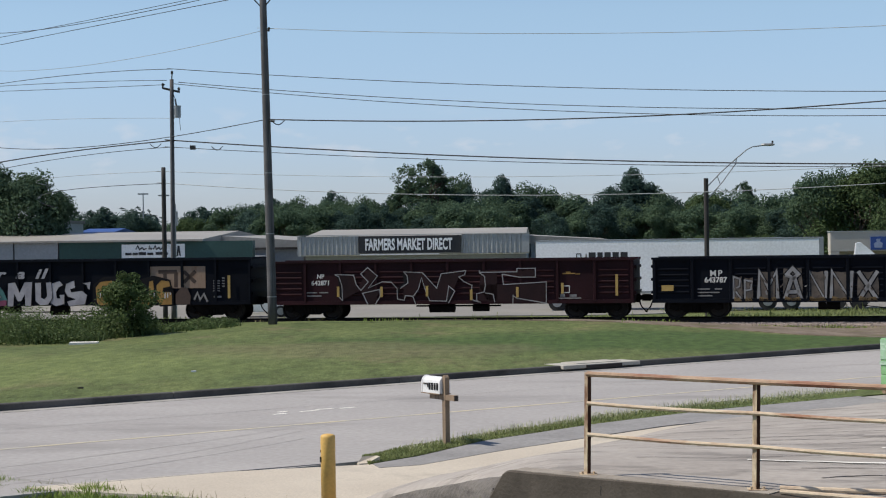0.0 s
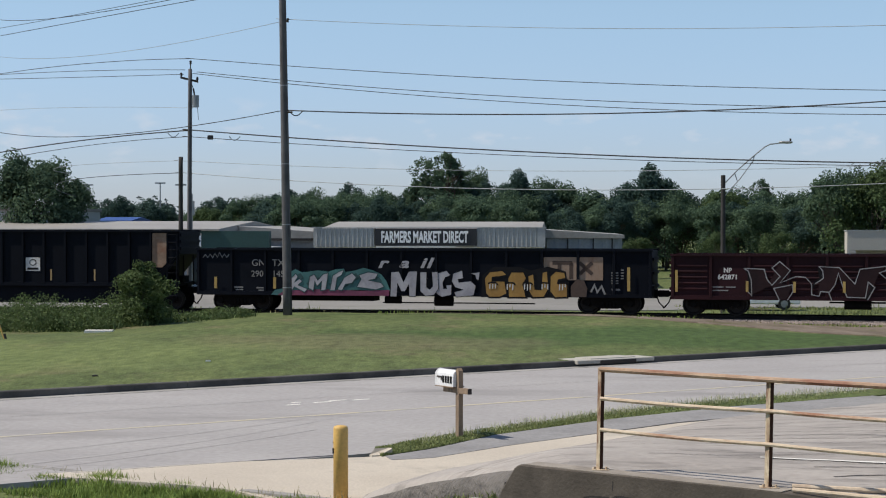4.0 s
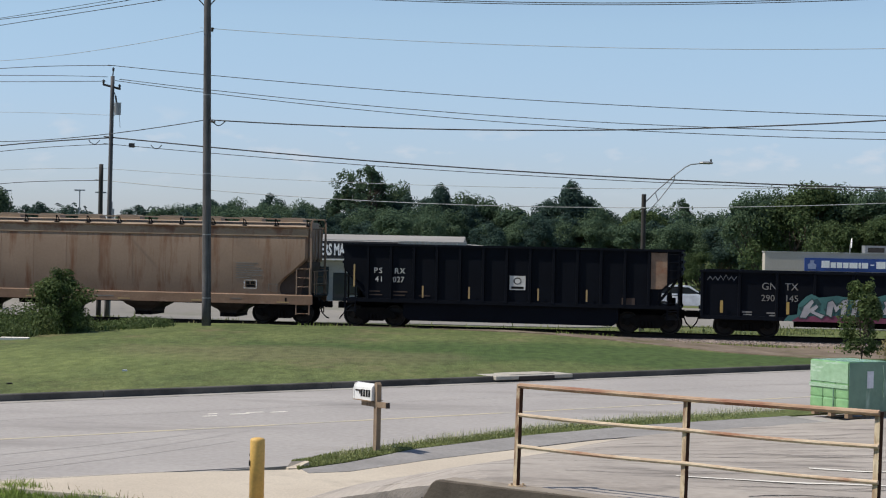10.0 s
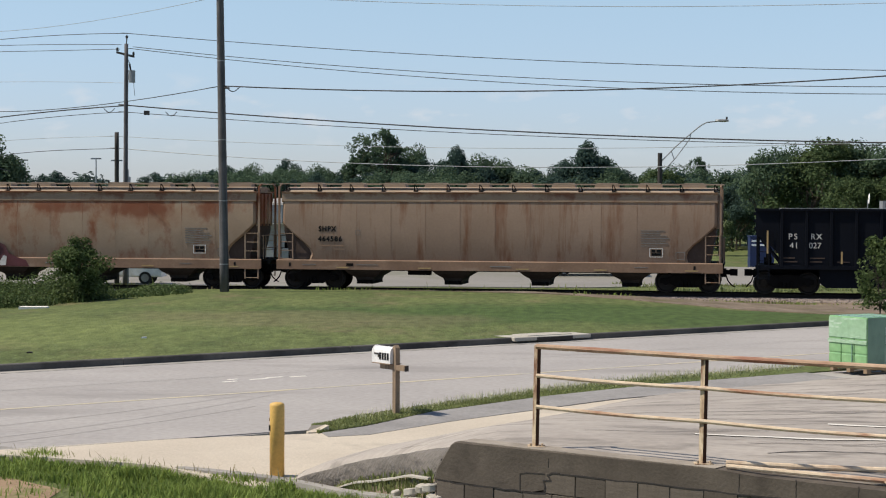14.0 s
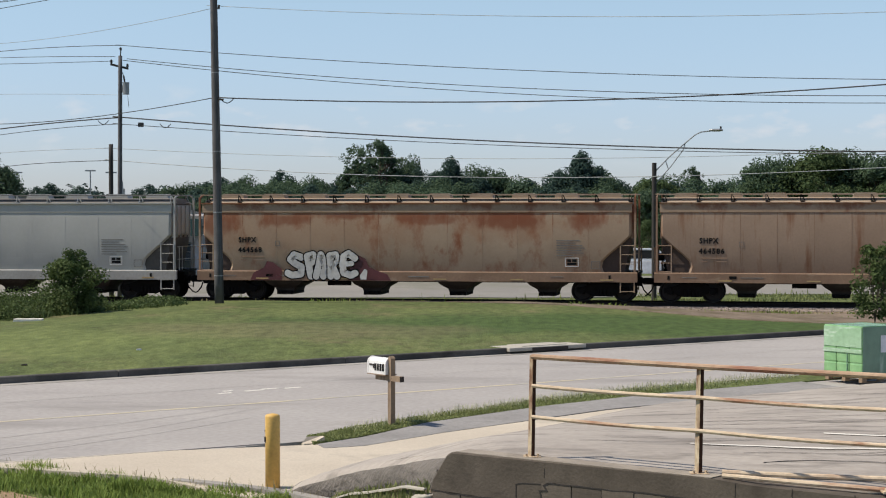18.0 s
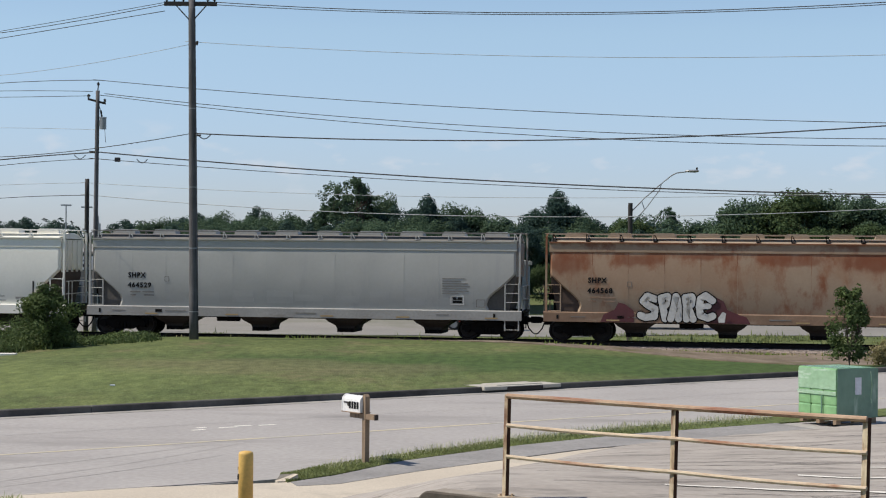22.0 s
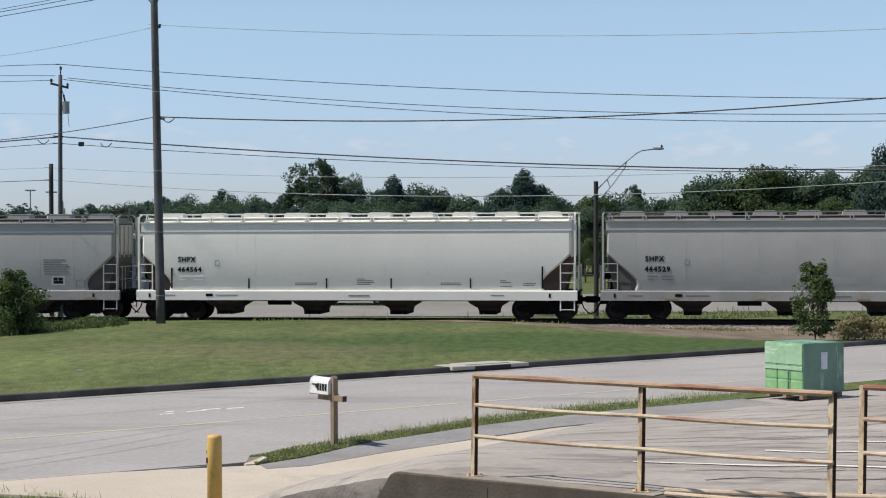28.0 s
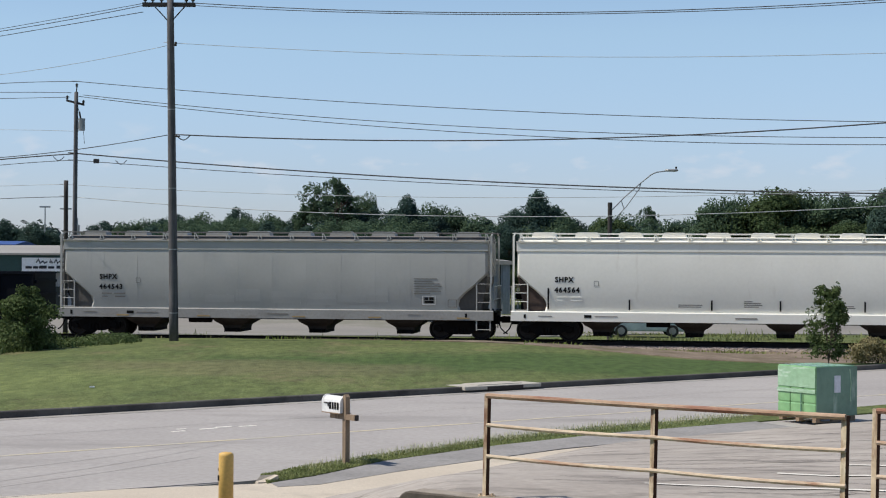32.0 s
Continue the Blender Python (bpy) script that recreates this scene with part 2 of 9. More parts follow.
CONCRETE = mat("driveway_concrete", (0.53, 0.465, 0.375), (0.45, 0.39, 0.315), 0.5, 30, 0.9, bump=0.2, stain=(0.33, 0.29, 0.24), streak=(0.5, 0.5, 1), amount=0.34, spec=0.2)
KERB = mat("kerb_concrete", (0.36, 0.335, 0.30), (0.22, 0.205, 0.185), 0.7, 25, 0.9, bump=0.3)
SLAB = mat("slab_concrete", (0.45, 0.42, 0.36), (0.36, 0.33, 0.28), 0.7, 25, 0.9, bump=0.3)
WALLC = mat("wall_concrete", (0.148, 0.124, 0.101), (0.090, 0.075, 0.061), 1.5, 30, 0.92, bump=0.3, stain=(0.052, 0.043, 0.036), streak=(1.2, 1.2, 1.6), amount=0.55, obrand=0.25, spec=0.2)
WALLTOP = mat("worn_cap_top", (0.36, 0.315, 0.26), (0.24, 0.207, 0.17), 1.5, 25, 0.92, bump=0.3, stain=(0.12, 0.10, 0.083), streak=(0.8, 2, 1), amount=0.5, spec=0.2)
# dirt plus the shade of the kerb's face, both put into the colour
FARKERB = mat("dirty_kerb", (0.135, 0.126, 0.114), (0.060, 0.056, 0.052), 0.7, 20, 0.95, bump=0.3, stain=(0.045, 0.041, 0.038), streak=(0.5, 0.5, 1), amount=0.46, spec=0.2)
DARKRUST = mat("dark_rust", (0.085, 0.040, 0.024), (0.045, 0.022, 0.015), 4, 30, 0.85, bump=0.3, spec=0.15)
BERM = mat("crumbled_asphalt", (0.17, 0.15, 0.132), (0.09, 0.08, 0.07), 1.2, 14, 0.95, bump=0.9, dist=0.05, stain=(0.05, 0.043, 0.038), streak=(1.0, 1.0, 5), amount=0.5)
MORTAR = mat("mortar", (0.035, 0.03, 0.027), None, 3, 30, 0.95, bump=0.3)
DIRT = mat("dirt", (0.228, 0.182, 0.140), (0.125, 0.098, 0.073), 0.9, 9, 0.95, bump=0.6, dist=0.05, stain=(0.115, 0.108, 0.048), streak=(0.5, 0.3, 1), amount=0.48, vary=0.4, spec=0.15, grain=(1.3, 0.4, 1))
BALLAST = mat("ballast_stone", (0.30, 0.25, 0.225), (0.16, 0.132, 0.117), 3, 18, 0.95, bump=0.8, dist=0.05, island=0.4)
BEDSTONE = mat("ballast_bed_stone", (0.36, 0.30, 0.265), (0.20, 0.165, 0.142), 1.2, 12, 0.95, bump=0.8, dist=0.05, stain=(0.16, 0.12, 0.092), streak=(0.6, 1.2, 1), amount=0.45, vary=0.45, spec=0.15)
PALESTEM = mat("pale_seed_stems", (0.56, 0.53, 0.36), (0.42, 0.42, 0.25), 2, 20, 0.9, bump=0, island=0.3, trans=0.4)
FARPAVE = mat("far_pavement", (0.242, 0.226, 0.20), (0.19, 0.178, 0.158), 0.12, 6, 0.9, bump=0.2, stain=(0.14, 0.14, 0.095), streak=(0.10, 0.12, 1), amount=0.44)
YELLOWLINE = mat("faded_yellow_paint", (0.52, 0.44, 0.30), (0.44, 0.385, 0.28), 2, 40, 0.85, bump=0.2, stain=(0.33, 0.315, 0.30), streak=(1.2, 1.2, 1), amount=0.62)
WHITELINE = mat("faded_white_paint", (0.78, 0.74, 0.66), (0.66, 0.62, 0.55), 2, 40, 0.85, bump=0.2, stain=(0.36, 0.33, 0.3), streak=(2, 2, 1), amount=0.25)
STEELRAIL = mat("rail_steel", (0.03, 0.025, 0.022), (0.018, 0.015, 0.013), 2, 20, 0.7, 0.1, bump=0.2, spec=0.1)
TIEWOOD = mat("tie_wood", (0.07, 0.055, 0.045), None, 3, 20, 0.95, bump=0.4)
# black with a blue cast mixed in to paint the veil of lens haze
BLACKPAINT = mat("black_car_paint", (0.0038, 0.0056, 0.0102), (0.0025, 0.0036, 0.0068), 0.6, 12, 0.65, bump=0.1, stain=(0.0078, 0.0085, 0.0105), streak=(0.4, 0.4, 0.9), amount=0.24, spec=0.1)
REDPAINT = mat("oxide_red_paint", (0.029, 0.0078, 0.0104), (0.016, 0.0050, 0.0068), 0.6, 12, 0.65, bump=0.15, stain=(0.02, 0.0105, 0.0105), streak=(1.2, 0.6, 0.5), amount=0.42, spec=0.15)
RUNGEAR = mat("running_gear", (0.0085, 0.0080, 0.0080), (0.0048, 0.0045, 0.0044), 2, 15, 0.8, bump=0.3, stain=(0.024, 0.017, 0.012), streak=(2, 2, 2), amount=0.25, spec=0.1)
WHEELST = mat("wheel_steel", (0.016, 0.0135, 0.0125), (0.009, 0.0078, 0.0072), 3, 15, 0.55, 0.5, bump=0.2)
TAN = mat("rusty_tan_paint", (0.316, 0.226, 0.162), (0.248, 0.173, 0.121), 0.45, 10, 0.65, bump=0.04, stain=(0.18, 0.082, 0.042), streak=(1.9, 1.9, 0.22), amount=0.51, rise=(3.2, 0.08), vary=0.10, spec=0.3)
RUSTY = mat("heavy_rust", (0.30, 0.205, 0.14), (0.19, 0.12, 0.08), 1.5, 15, 0.85, bump=0.2, stain=(0.22, 0.085, 0.04), streak=(0.8, 0.8, 1.2), amount=0.42)
TANRUST = mat("tan_paint_with_rust_patches", (0.372, 0.281, 0.197), (0.298, 0.215, 0.146), 0.45, 10, 0.65, bump=0.04, stain=(0.205, 0.068, 0.029), streak=(0.9, 0.9, 0.55), amount=0.49, rise=(3.0, 0.20), vary=0.10, spec=0.3)
RUSTRED, RUSTORANGE = (0.175, 0.055, 0.024), (0.27, 0.125, 0.060)
colour_zones(TANRUST, (1.5, 1, 1.1), (
    ((-5.0, 0, 3.0), (6.5, 50, 1.1), RUSTORANGE, 0.26, 1.1), ((4.0, 0, 3.2), (3.2, 50, 0.8), RUSTORANGE, 0.35, 1.0),
    ((4.1, 0, 3.45), (1.9, 50, 0.62), RUSTRED, 0.85, 1.0), ((-5.6, 0, 3.45), (1.4, 50, 0.36), RUSTRED, 0.7, 1.0), ((-8.5, 0, 3.3), (1.1, 50, 0.55), RUSTRED, 0.7, 1.0),
    ((-3.0, 0, 3.65), (1.5, 50, 0.25), RUSTRED, 0.75, 1.0), ((0.8, 0, 3.5), (1.7, 50, 0.30), RUSTRED, 0.65, 1.0), ((7.4, 0, 3.45), (1.0, 50, 0.5), RUSTRED, 0.65, 1.0)))
GREYCAR = mat("grey_car_paint", (0.412, 0.408, 0.380), (0.350, 0.347, 0.325), 0.4, 8, 0.55, bump=0.02, stain=(0.31, 0.31, 0.305), streak=(1.2, 1.2, 0.12), amount=0.36, vary=0.06)
WHITECAR = mat("cream_white_car_paint", (0.80, 0.785, 0.71), (0.74, 0.72, 0.645), 0.35, 8, 0.55, bump=0.02, stain=(0.58, 0.54, 0.46), streak=(0.9, 0.9, 0.2), amount=0.25, vary=0.05)
GREYROOF = mat("dirty_grey_roof", (0.185, 0.172, 0.158), (0.125, 0.116, 0.108), 0.8, 10, 0.8, bump=0.1)
BROWNSLOPE = mat("brown_slope_sheet", (0.085, 0.058, 0.045), (0.05, 0.036, 0.03), 1, 12, 0.8, bump=0.2, spec=0.3)
WHITEPAINT = mat("white_marking_paint", (0.62, 0.61, 0.58), None, 3, 20, 0.7, bump=0.05)
FADEDWHITE = mat("faded_white_marking", (0.25, 0.245, 0.235), (0.16, 0.155, 0.15), 4, 20, 0.8, bump=0.05)
BLACKMARK = mat("black_marking_paint", (0.012, 0.012, 0.012), None, 3, 20, 0.7, bump=0.05, spec=0.15)
REFLECT = mat("yellow_reflector_tape", (0.44, 0.30, 0.085), (0.33, 0.22, 0.065), 3, 20, 0.4, bump=0.05)
BUBBLE = mat("pale_grey_spray_paint", (0.56, 0.56, 0.53), (0.40, 0.40, 0.385), 1.4, 8, 0.6, bump=0.05)
TEAL = mat("teal_spray_paint", (0.05, 0.16, 0.15), (0.025, 0.09, 0.09), 1.2, 10, 0.6, bump=0.05)
PINK = mat("magenta_spray_paint", (0.19, 0.04, 0.085), (0.12, 0.028, 0.06), 1.2, 10, 0.6, bump=0.05)
SILVER = mat("silver_spray_paint", (0.40, 0.39, 0.40), (0.26, 0.25, 0.27), 1.8, 10, 0.5, bump=0.05)
OCHRE = mat("ochre_spray_paint", (0.34, 0.195, 0.04), (0.25, 0.135, 0.028), 1.2, 10, 0.6, bump=0.05)
FADEDSILVER = mat("thin_silver_spray", (0.30, 0.295, 0.29), (0.17, 0.165, 0.165), 2.5, 14, 0.6, bump=0.05)
DARKRED = mat("dark_maroon_fill", (0.026, 0.012, 0.013), (0.016, 0.009, 0.010), 1.2, 10, 0.7, bump=0.05, spec=0.15)
DARKTEAL = mat("dark_teal_spray", (0.02, 0.065, 0.065), (0.012, 0.04, 0.042), 1.2, 10, 0.6, bump=0.05)
GREYTAN = mat("worn_beige_spray", (0.135, 0.108, 0.085), (0.06, 0.05, 0.042), 2.2, 14, 0.8, bump=0.05, stain=(0.022, 0.02, 0.02), streak=(2, 2, 2), amount=0.5)
DULLOCHRE = mat("dull_ochre_spray", (0.20, 0.13, 0.05), (0.11, 0.075, 0.035), 2, 12, 0.7, bump=0.05)
ROOFTAN = mat("dusty_tan_roof", (0.36, 0.28, 0.205), (0.28, 0.21, 0.15), 0.6, 10, 0.8, bump=0.05, stain=(0.20, 0.085, 0.045), streak=(0.7, 0.7, 2), amount=0.38, vary=0.1)
CHORDTAN = mat("rust_streaked_chord", (0.34, 0.245, 0.168), (0.26, 0.18, 0.12), 0.6, 10, 0.7, bump=0.04, stain=(0.17, 0.065, 0.032), streak=(1.1, 1.1, 0.9), amount=0.50, rise=(3.9, 0.45), vary=0.1)
SILLGREY = mat("dusty_grey_sill", (0.32, 0.315, 0.295), (0.25, 0.245, 0.23), 0.8, 10, 0.65, bump=0.04, stain=(0.20, 0.18, 0.155), streak=(0.6, 0.6, 2), amount=0.42)
OUTLETDARK = mat("dark_outlet_steel", (0.040, 0.034, 0.029), (0.020, 0.017, 0.015), 1.5, 12, 0.8, bump=0.2, spec=0.2)
STENCILGREY = mat("grey_stencil_paint", (0.20, 0.185, 0.165), None, 4, 20, 0.8, bump=0.02)
GREYPATCH = mat("newer_grey_paint", (0.424, 0.421, 0.395), (0.385, 0.382, 0.360), 0.8, 8, 0.5, bump=0.02, vary=0.05)
DARKTAG = mat("dark_spray_paint", (0.009, 0.0085, 0.0095), None, 1.2, 10, 0.6, bump=0.05, spec=0.15)
POLEWOOD = mat("pole_wood", (0.148, 0.142, 0.143), (0.080, 0.077, 0.079), 1.2, 20, 0.9, bump=0.4, stain=(0.048, 0.045, 0.046), streak=(9, 9, 0.25), amount=0.5, spec=0.2)
DARKPOLE = mat("dark_pole_wood", (0.045, 0.04, 0.037), (0.028, 0.025, 0.023), 1.5, 20, 0.9, bump=0.3)
WIRE = mat("wire_black", (0.02, 0.02, 0.022), None, 3, 20, 0.6, bump=0)
ALU = mat("aluminium_wire", (0.34, 0.36, 0.37), (0.26, 0.28, 0.29), 1, 10, 0.5, 0.3, bump=0)
GALV = mat("galvanised_steel", (0.33, 0.34, 0.345), (0.25, 0.26, 0.265), 2, 20, 0.5, 0.6, bump=0.1)
METALWALL = mat("pale_metal_cladding", (0.36, 0.37, 0.355), (0.30, 0.31, 0.30), 0.3, 6, 0.6, bump=0.05)
GREYWALL = mat("grey_metal_wall", (0.30, 0.315, 0.33), (0.25, 0.265, 0.28), 0.3, 6, 0.6, bump=0.05)
METALROOF = mat("pale_metal_roof", (0.33, 0.305, 0.265), (0.27, 0.25, 0.22), 0.2, 5, 0.55, bump=0.05)
GREENFASCIA = mat("dark_green_fascia", (0.022, 0.07, 0.06), (0.018, 0.055, 0.048), 0.3, 6, 0.6, bump=0.05)
SIGNBLACK = mat("black_sign_panel", (0.018, 0.018, 0.02), None, 1, 10, 0.5, bump=0.02)
SIGNWHITE = mat("white_sign_panel", (0.86, 0.86, 0.84), (0.80, 0.80, 0.78), 1, 10, 0.5, bump=0.02)
SIGNBLUE = mat("blue_sign_panel", (0.025, 0.07, 0.27), (0.02, 0.055, 0.22), 1, 10, 0.4, bump=0.02)
# blue taken down to navy to hold the shade on the bin's front
BINBLUE = mat("navy_bin_paint", (0.010, 0.024, 0.10), (0.007, 0.017, 0.075), 1, 10, 0.5, bump=0.02)
STUCCO = mat("beige_stucco", (0.46, 0.42, 0.36), (0.39, 0.36, 0.31), 0.5, 15, 0.9, bump=0.1)
DARKGLASS = glass("dark_glass")
CARGLASS = glass("car_glass", (0.02, 0.025, 0.03))
RUBBER = mat("tyre_rubber", (0.02, 0.02, 0.02), None, 3, 20, 0.85, bump=0.1)
# the next two leaf greens carry a blue tint that paints aerial haze
TREELEAF = mat("tree_leaves", (0.108, 0.158, 0.090), (0.064, 0.104, 0.066), 0.3, 5, 0.9, bump=0, island=0.13, trans=0.3, spec=0.1, vary=0.12)
DARKLEAF = mat("dark_tree_leaves", (0.070, 0.112, 0.088), (0.045, 0.078, 0.064), 0.3, 5, 0.9, bump=0, island=0.13, trans=0.3, spec=0.1, vary=0.12)
LIGHTLEAF = mat("light_tree_leaves", (0.100, 0.138, 0.060), (0.062, 0.096, 0.042), 0.3, 5, 0.9, bump=0, island=0.13, trans=0.3, spec=0.1)
# greyed and blued to paint in the haze over the far woods
HAZYLEAF = mat("far_woods", (0.105, 0.135, 0.125), (0.075, 0.105, 0.10), 0.05, 0.6, 0.95, bump=0, island=0.3)
BARK = mat("bark", (0.07, 0.055, 0.043), None, 4, 25, 0.95, bump=0.5)
RUSTPIPE = mat("rusted_cream_pipe", (0.60, 0.49, 0.355), (0.46, 0.35, 0.24), 3, 25, 0.7, bump=0.3, stain=(0.26, 0.105, 0.052), streak=(1.0, 1.0, 6), amount=0.58)
RUSTRAIL = mat("rust_patched_top_rail", (0.46, 0.33, 0.225), (0.31, 0.185, 0.115), 3, 25, 0.8, bump=0.3, stain=(0.22, 0.075, 0.042), streak=(0.9, 0.9, 5), amount=0.70)
SOIL = mat("bare_soil", (0.33, 0.235, 0.155), (0.24, 0.165, 0.105), 1.5, 20, 0.95, bump=0.6, stain=(0.15, 0.16, 0.06), streak=(2.2, 2.2, 1), amount=0.55, spec=0.15)
NEARGRASS = mat("near_grass_blades", (0.23, 0.30, 0.075), (0.14, 0.20, 0.045), 2, 20, 0.8, bump=0, island=0.3, trans=0.35, spec=0.2)
RUSTPOST = mat("rusted_cream_post", (0.62, 0.52, 0.37), (0.44, 0.33, 0.21), 4, 25, 0.8, bump=0.3, stain=(0.15, 0.06, 0.03), streak=(8, 8, 2.2), amount=0.64)
BOLLARDY = mat("bollard_yellow", (0.67, 0.415, 0.115), (0.56, 0.34, 0.09), 2.5, 25, 0.6, bump=0.1, stain=(0.16, 0.09, 0.04), streak=(7, 7, 3), amount=0.2)
MAILWHITE = mat("mailbox_white", (0.72, 0.71, 0.69), (0.64, 0.63, 0.61), 3, 25, 0.45, bump=0.03)
SILLBROWN = mat("brown_stained_sill", (0.25, 0.165, 0.11), (0.17, 0.105, 0.068), 0.8, 10, 0.7, bump=0.05, stain=(0.32, 0.25, 0.18), streak=(0.6, 0.6, 2), amount=0.4, spec=0.3)
GREYSLOPE = mat("dark_grey_slope_sheet", (0.115, 0.105, 0.095), (0.07, 0.065, 0.06), 1, 12, 0.8, bump=0.1, spec=0.3)
PALETAPE = mat("pale_reflector_tape", (0.40, 0.28, 0.12), (0.30, 0.21, 0.10), 3, 20, 0.5, bump=0.05)
POSTWOOD = mat("treated_post_wood", (0.30, 0.215, 0.14), (0.20, 0.14, 0.092), 2, 30, 0.85, bump=0.3, stain=(0.09, 0.064, 0.046), streak=(14, 14, 1), amount=0.46)
DARKWOOD = mat("dark_post_end", (0.05, 0.04, 0.035), None, 3, 20, 0.9)
# green of the sunlit face, film highlights painted in as pale stain
WRAP = mat("green_stretch_wrap", (0.25, 0.43, 0.21), (0.17, 0.35, 0.155), 1.5, 6, 0.25, bump=0.3, dist=0.03, stain=(0.38, 0.55, 0.40), streak=(0.8, 0.8, 5), amount=0.42)
WRAPPALE = mat("pale_film", (0.33, 0.48, 0.33), (0.25, 0.41, 0.25), 1.2, 8, 0.22, bump=0.3, dist=0.03, stain=(0.60, 0.70, 0.60), streak=(1.5, 1.5, 5), amount=0.42)
# darker copy of the wrap for the face in shade
WRAPSHADE = mat("dark_green_wrap", (0.15, 0.265, 0.195), (0.105, 0.205, 0.15), 1.2, 6, 0.25, bump=0.3, dist=0.03, stain=(0.30, 0.42, 0.34), streak=(3, 3, 0.8), amount=0.35)
PALLETWOOD = mat("pallet_wood", (0.30, 0.21, 0.13), (0.2, 0.14, 0.09), 3, 25, 0.9, bump=0.2)
PAPER = mat("paper_sheet", (0.72, 0.74, 0.78), None, 3, 20, 0.8, bump=0)
TRAILERW = mat("trailer_white", (0.78, 0.79, 0.80), (0.72, 0.73, 0.74), 0.4, 8, 0.5, bump=0.03)
VWHITE = mat("white_vehicle_paint", (0.84, 0.85, 0.86), None, 2, 20, 0.25, bump=0)
VTEAL = mat("pale_blue_vehicle_paint", (0.42, 0.52, 0.56), None, 2, 20, 0.25, 0.2, bump=0)
VDARK = mat("dark_vehicle_paint", (0.022, 0.025, 0.036), None, 2, 20, 0.4, bump=0, spec=0.3)
MAROON = mat("dark_red_spray_paint", (0.095, 0.02, 0.024), (0.06, 0.015, 0.018), 1.2, 10, 0.6, bump=0.05)


# ---- mesh helpers ----
def box(bm, x0, x1, y0, y1, z0, z1):
    v = [bm.verts.new((x, y, z)) for x in (x0, x1) for y in (y0, y1) for z in (z0, z1)]
    for f in ((0, 1, 3, 2), (4, 6, 7, 5), (0, 4, 5, 1), (2, 3, 7, 6), (0, 2, 6, 4), (1, 5, 7, 3)):
        bm.faces.new([v[i] for i in f])


def tube(bm, p0, p1, r0, r1=None, n=8, caps=True):
    p0, p1 = Vector(p0), Vector(p1)
    r1 = r0 if r1 is None else r1
    q = (p1 - p0).to_track_quat('Z', 'Y')
    rings = []
    for p, r in ((p0, r0), (p1, r1)):
        rings.append([bm.verts.new(p + q @ Vector((r * math.cos(2 * math.pi * k / n), r * math.sin(2 * math.pi * k / n), 0))) for k in range(n)])
    for k in range(n):
        bm.faces.new((rings[0][k], rings[0][(k + 1) % n], rings[1][(k + 1) % n], rings[1][k]))
    if caps:
        bm.faces.new(rings[0][::-1])
        bm.faces.new(rings[1])


def prism(bm, pts, a, b, axis="y"):
    """A polygon of (p, q) pairs swept from a to b: axis y sweeps (x, z) outlines, axis x sweeps (y, z), axis z sweeps (x, y)."""
    def at(p, q, s):
        return {"y": (p, s, q), "x": (s, p, q), "z": (p, q, s)}[axis]
    A = [bm.verts.new(at(p, q, a)) for p, q in pts]
    B = [bm.verts.new(at(p, q, b)) for p, q in pts]
    n = len(pts)
    for k in range(n):
        bm.faces.new((A[k], A[(k + 1) % n], B[(k + 1) % n], B[k]))
    bm.faces.new(A[::-1])
    bm.faces.new(B)


def loft(bm, rings, cap=True):
    R = [[bm.verts.new(p) for p in r] for r in rings]
    n = len(rings[0])
    for a, b in zip(R, R[1:]):
        for k in range(n):
            bm.faces.new((a[k], a[(k + 1) % n], b[(k + 1) % n], b[k]))
    if cap:
        bm.faces.new(R[0][::-1])
        bm.faces.new(R[-1])


def pipe(bm, pts, r, n=8):
    """One bent tube through the points."""
    pts = [Vector(p) for p in pts]
    rings = []
    for k, p in enumerate(pts):
        d = (pts[min(k + 1, len(pts) - 1)] - pts[max(k - 1, 0)]).normalized()
        side = d.cross(Vector((0, 0, 1)))
        side = side.normalized() if side.length > 0.05 else Vector((1, 0, 0))
        up = side.cross(d).normalized()
        rings.append([p + side * r * math.cos(2 * math.pi * j / n) + up * r * math.sin(2 * math.pi * j / n) for j in range(n)])
    loft(bm, rings)


def mesh(name, bm, material, smooth=False):
    bmesh.ops.recalc_face_normals(bm, faces=bm.faces)
    me = bpy.data.meshes.new(name)
    bm.to_mesh(me)
    bm.free()
    me.materials.append(material)
    if smooth:
        me.polygons.foreach_set("use_smooth", [True] * len(me.polygons))
    return me


def part(name, bm, material, parent, label="", smooth=False, at=None):
    ob = new(name, mesh(name, bm, material, smooth))
    ob.parent = parent
    if at is not None:
        ob.matrix_basis = at
    if label:
        tagged(ob, label)
    return ob


def again(ob, parent, at):
    """Another part on the same mesh."""
    o = new(ob.name.split(".")[0], ob.data)
    o.parent = parent
    o.matrix_basis = at
    return o


def thing(name, label, category, group="", at=None, bm=None, material=None, kind=""):
    ob = new(name, mesh(name, bm, material) if bm else None)
    if at is not None:
        ob.matrix_basis = at
    return tagged(ob, label, category, group, kind)


def B():
    return bmesh.new()


def lettering(text, size, depth=0.004, offset=0.0, shear=0.0, spacing=1.0, stretch=1.0):
    """A thin mesh of letters in the XZ plane, facing -y, its lower left corner at the origin."""
    cu = bpy.data.curves.new("letters", 'FONT')
    cu.body, cu.size, cu.extrude, cu.offset, cu.shear, cu.space_character, cu.resolution_u = text, size, depth, offset, shear, spacing, 3
    ob = new("letters", cu)
    me = bpy.data.meshes.new_from_object(ob.evaluated_get(bpy.context.evaluated_depsgraph_get()))
    bpy.data.objects.remove(ob)
    bpy.data.curves.remove(cu)
    me.transform(Matrix.Rotation(math.pi / 2, 4, 'X') @ Matrix.Diagonal((stretch, 1, 1, 1)))
    return me


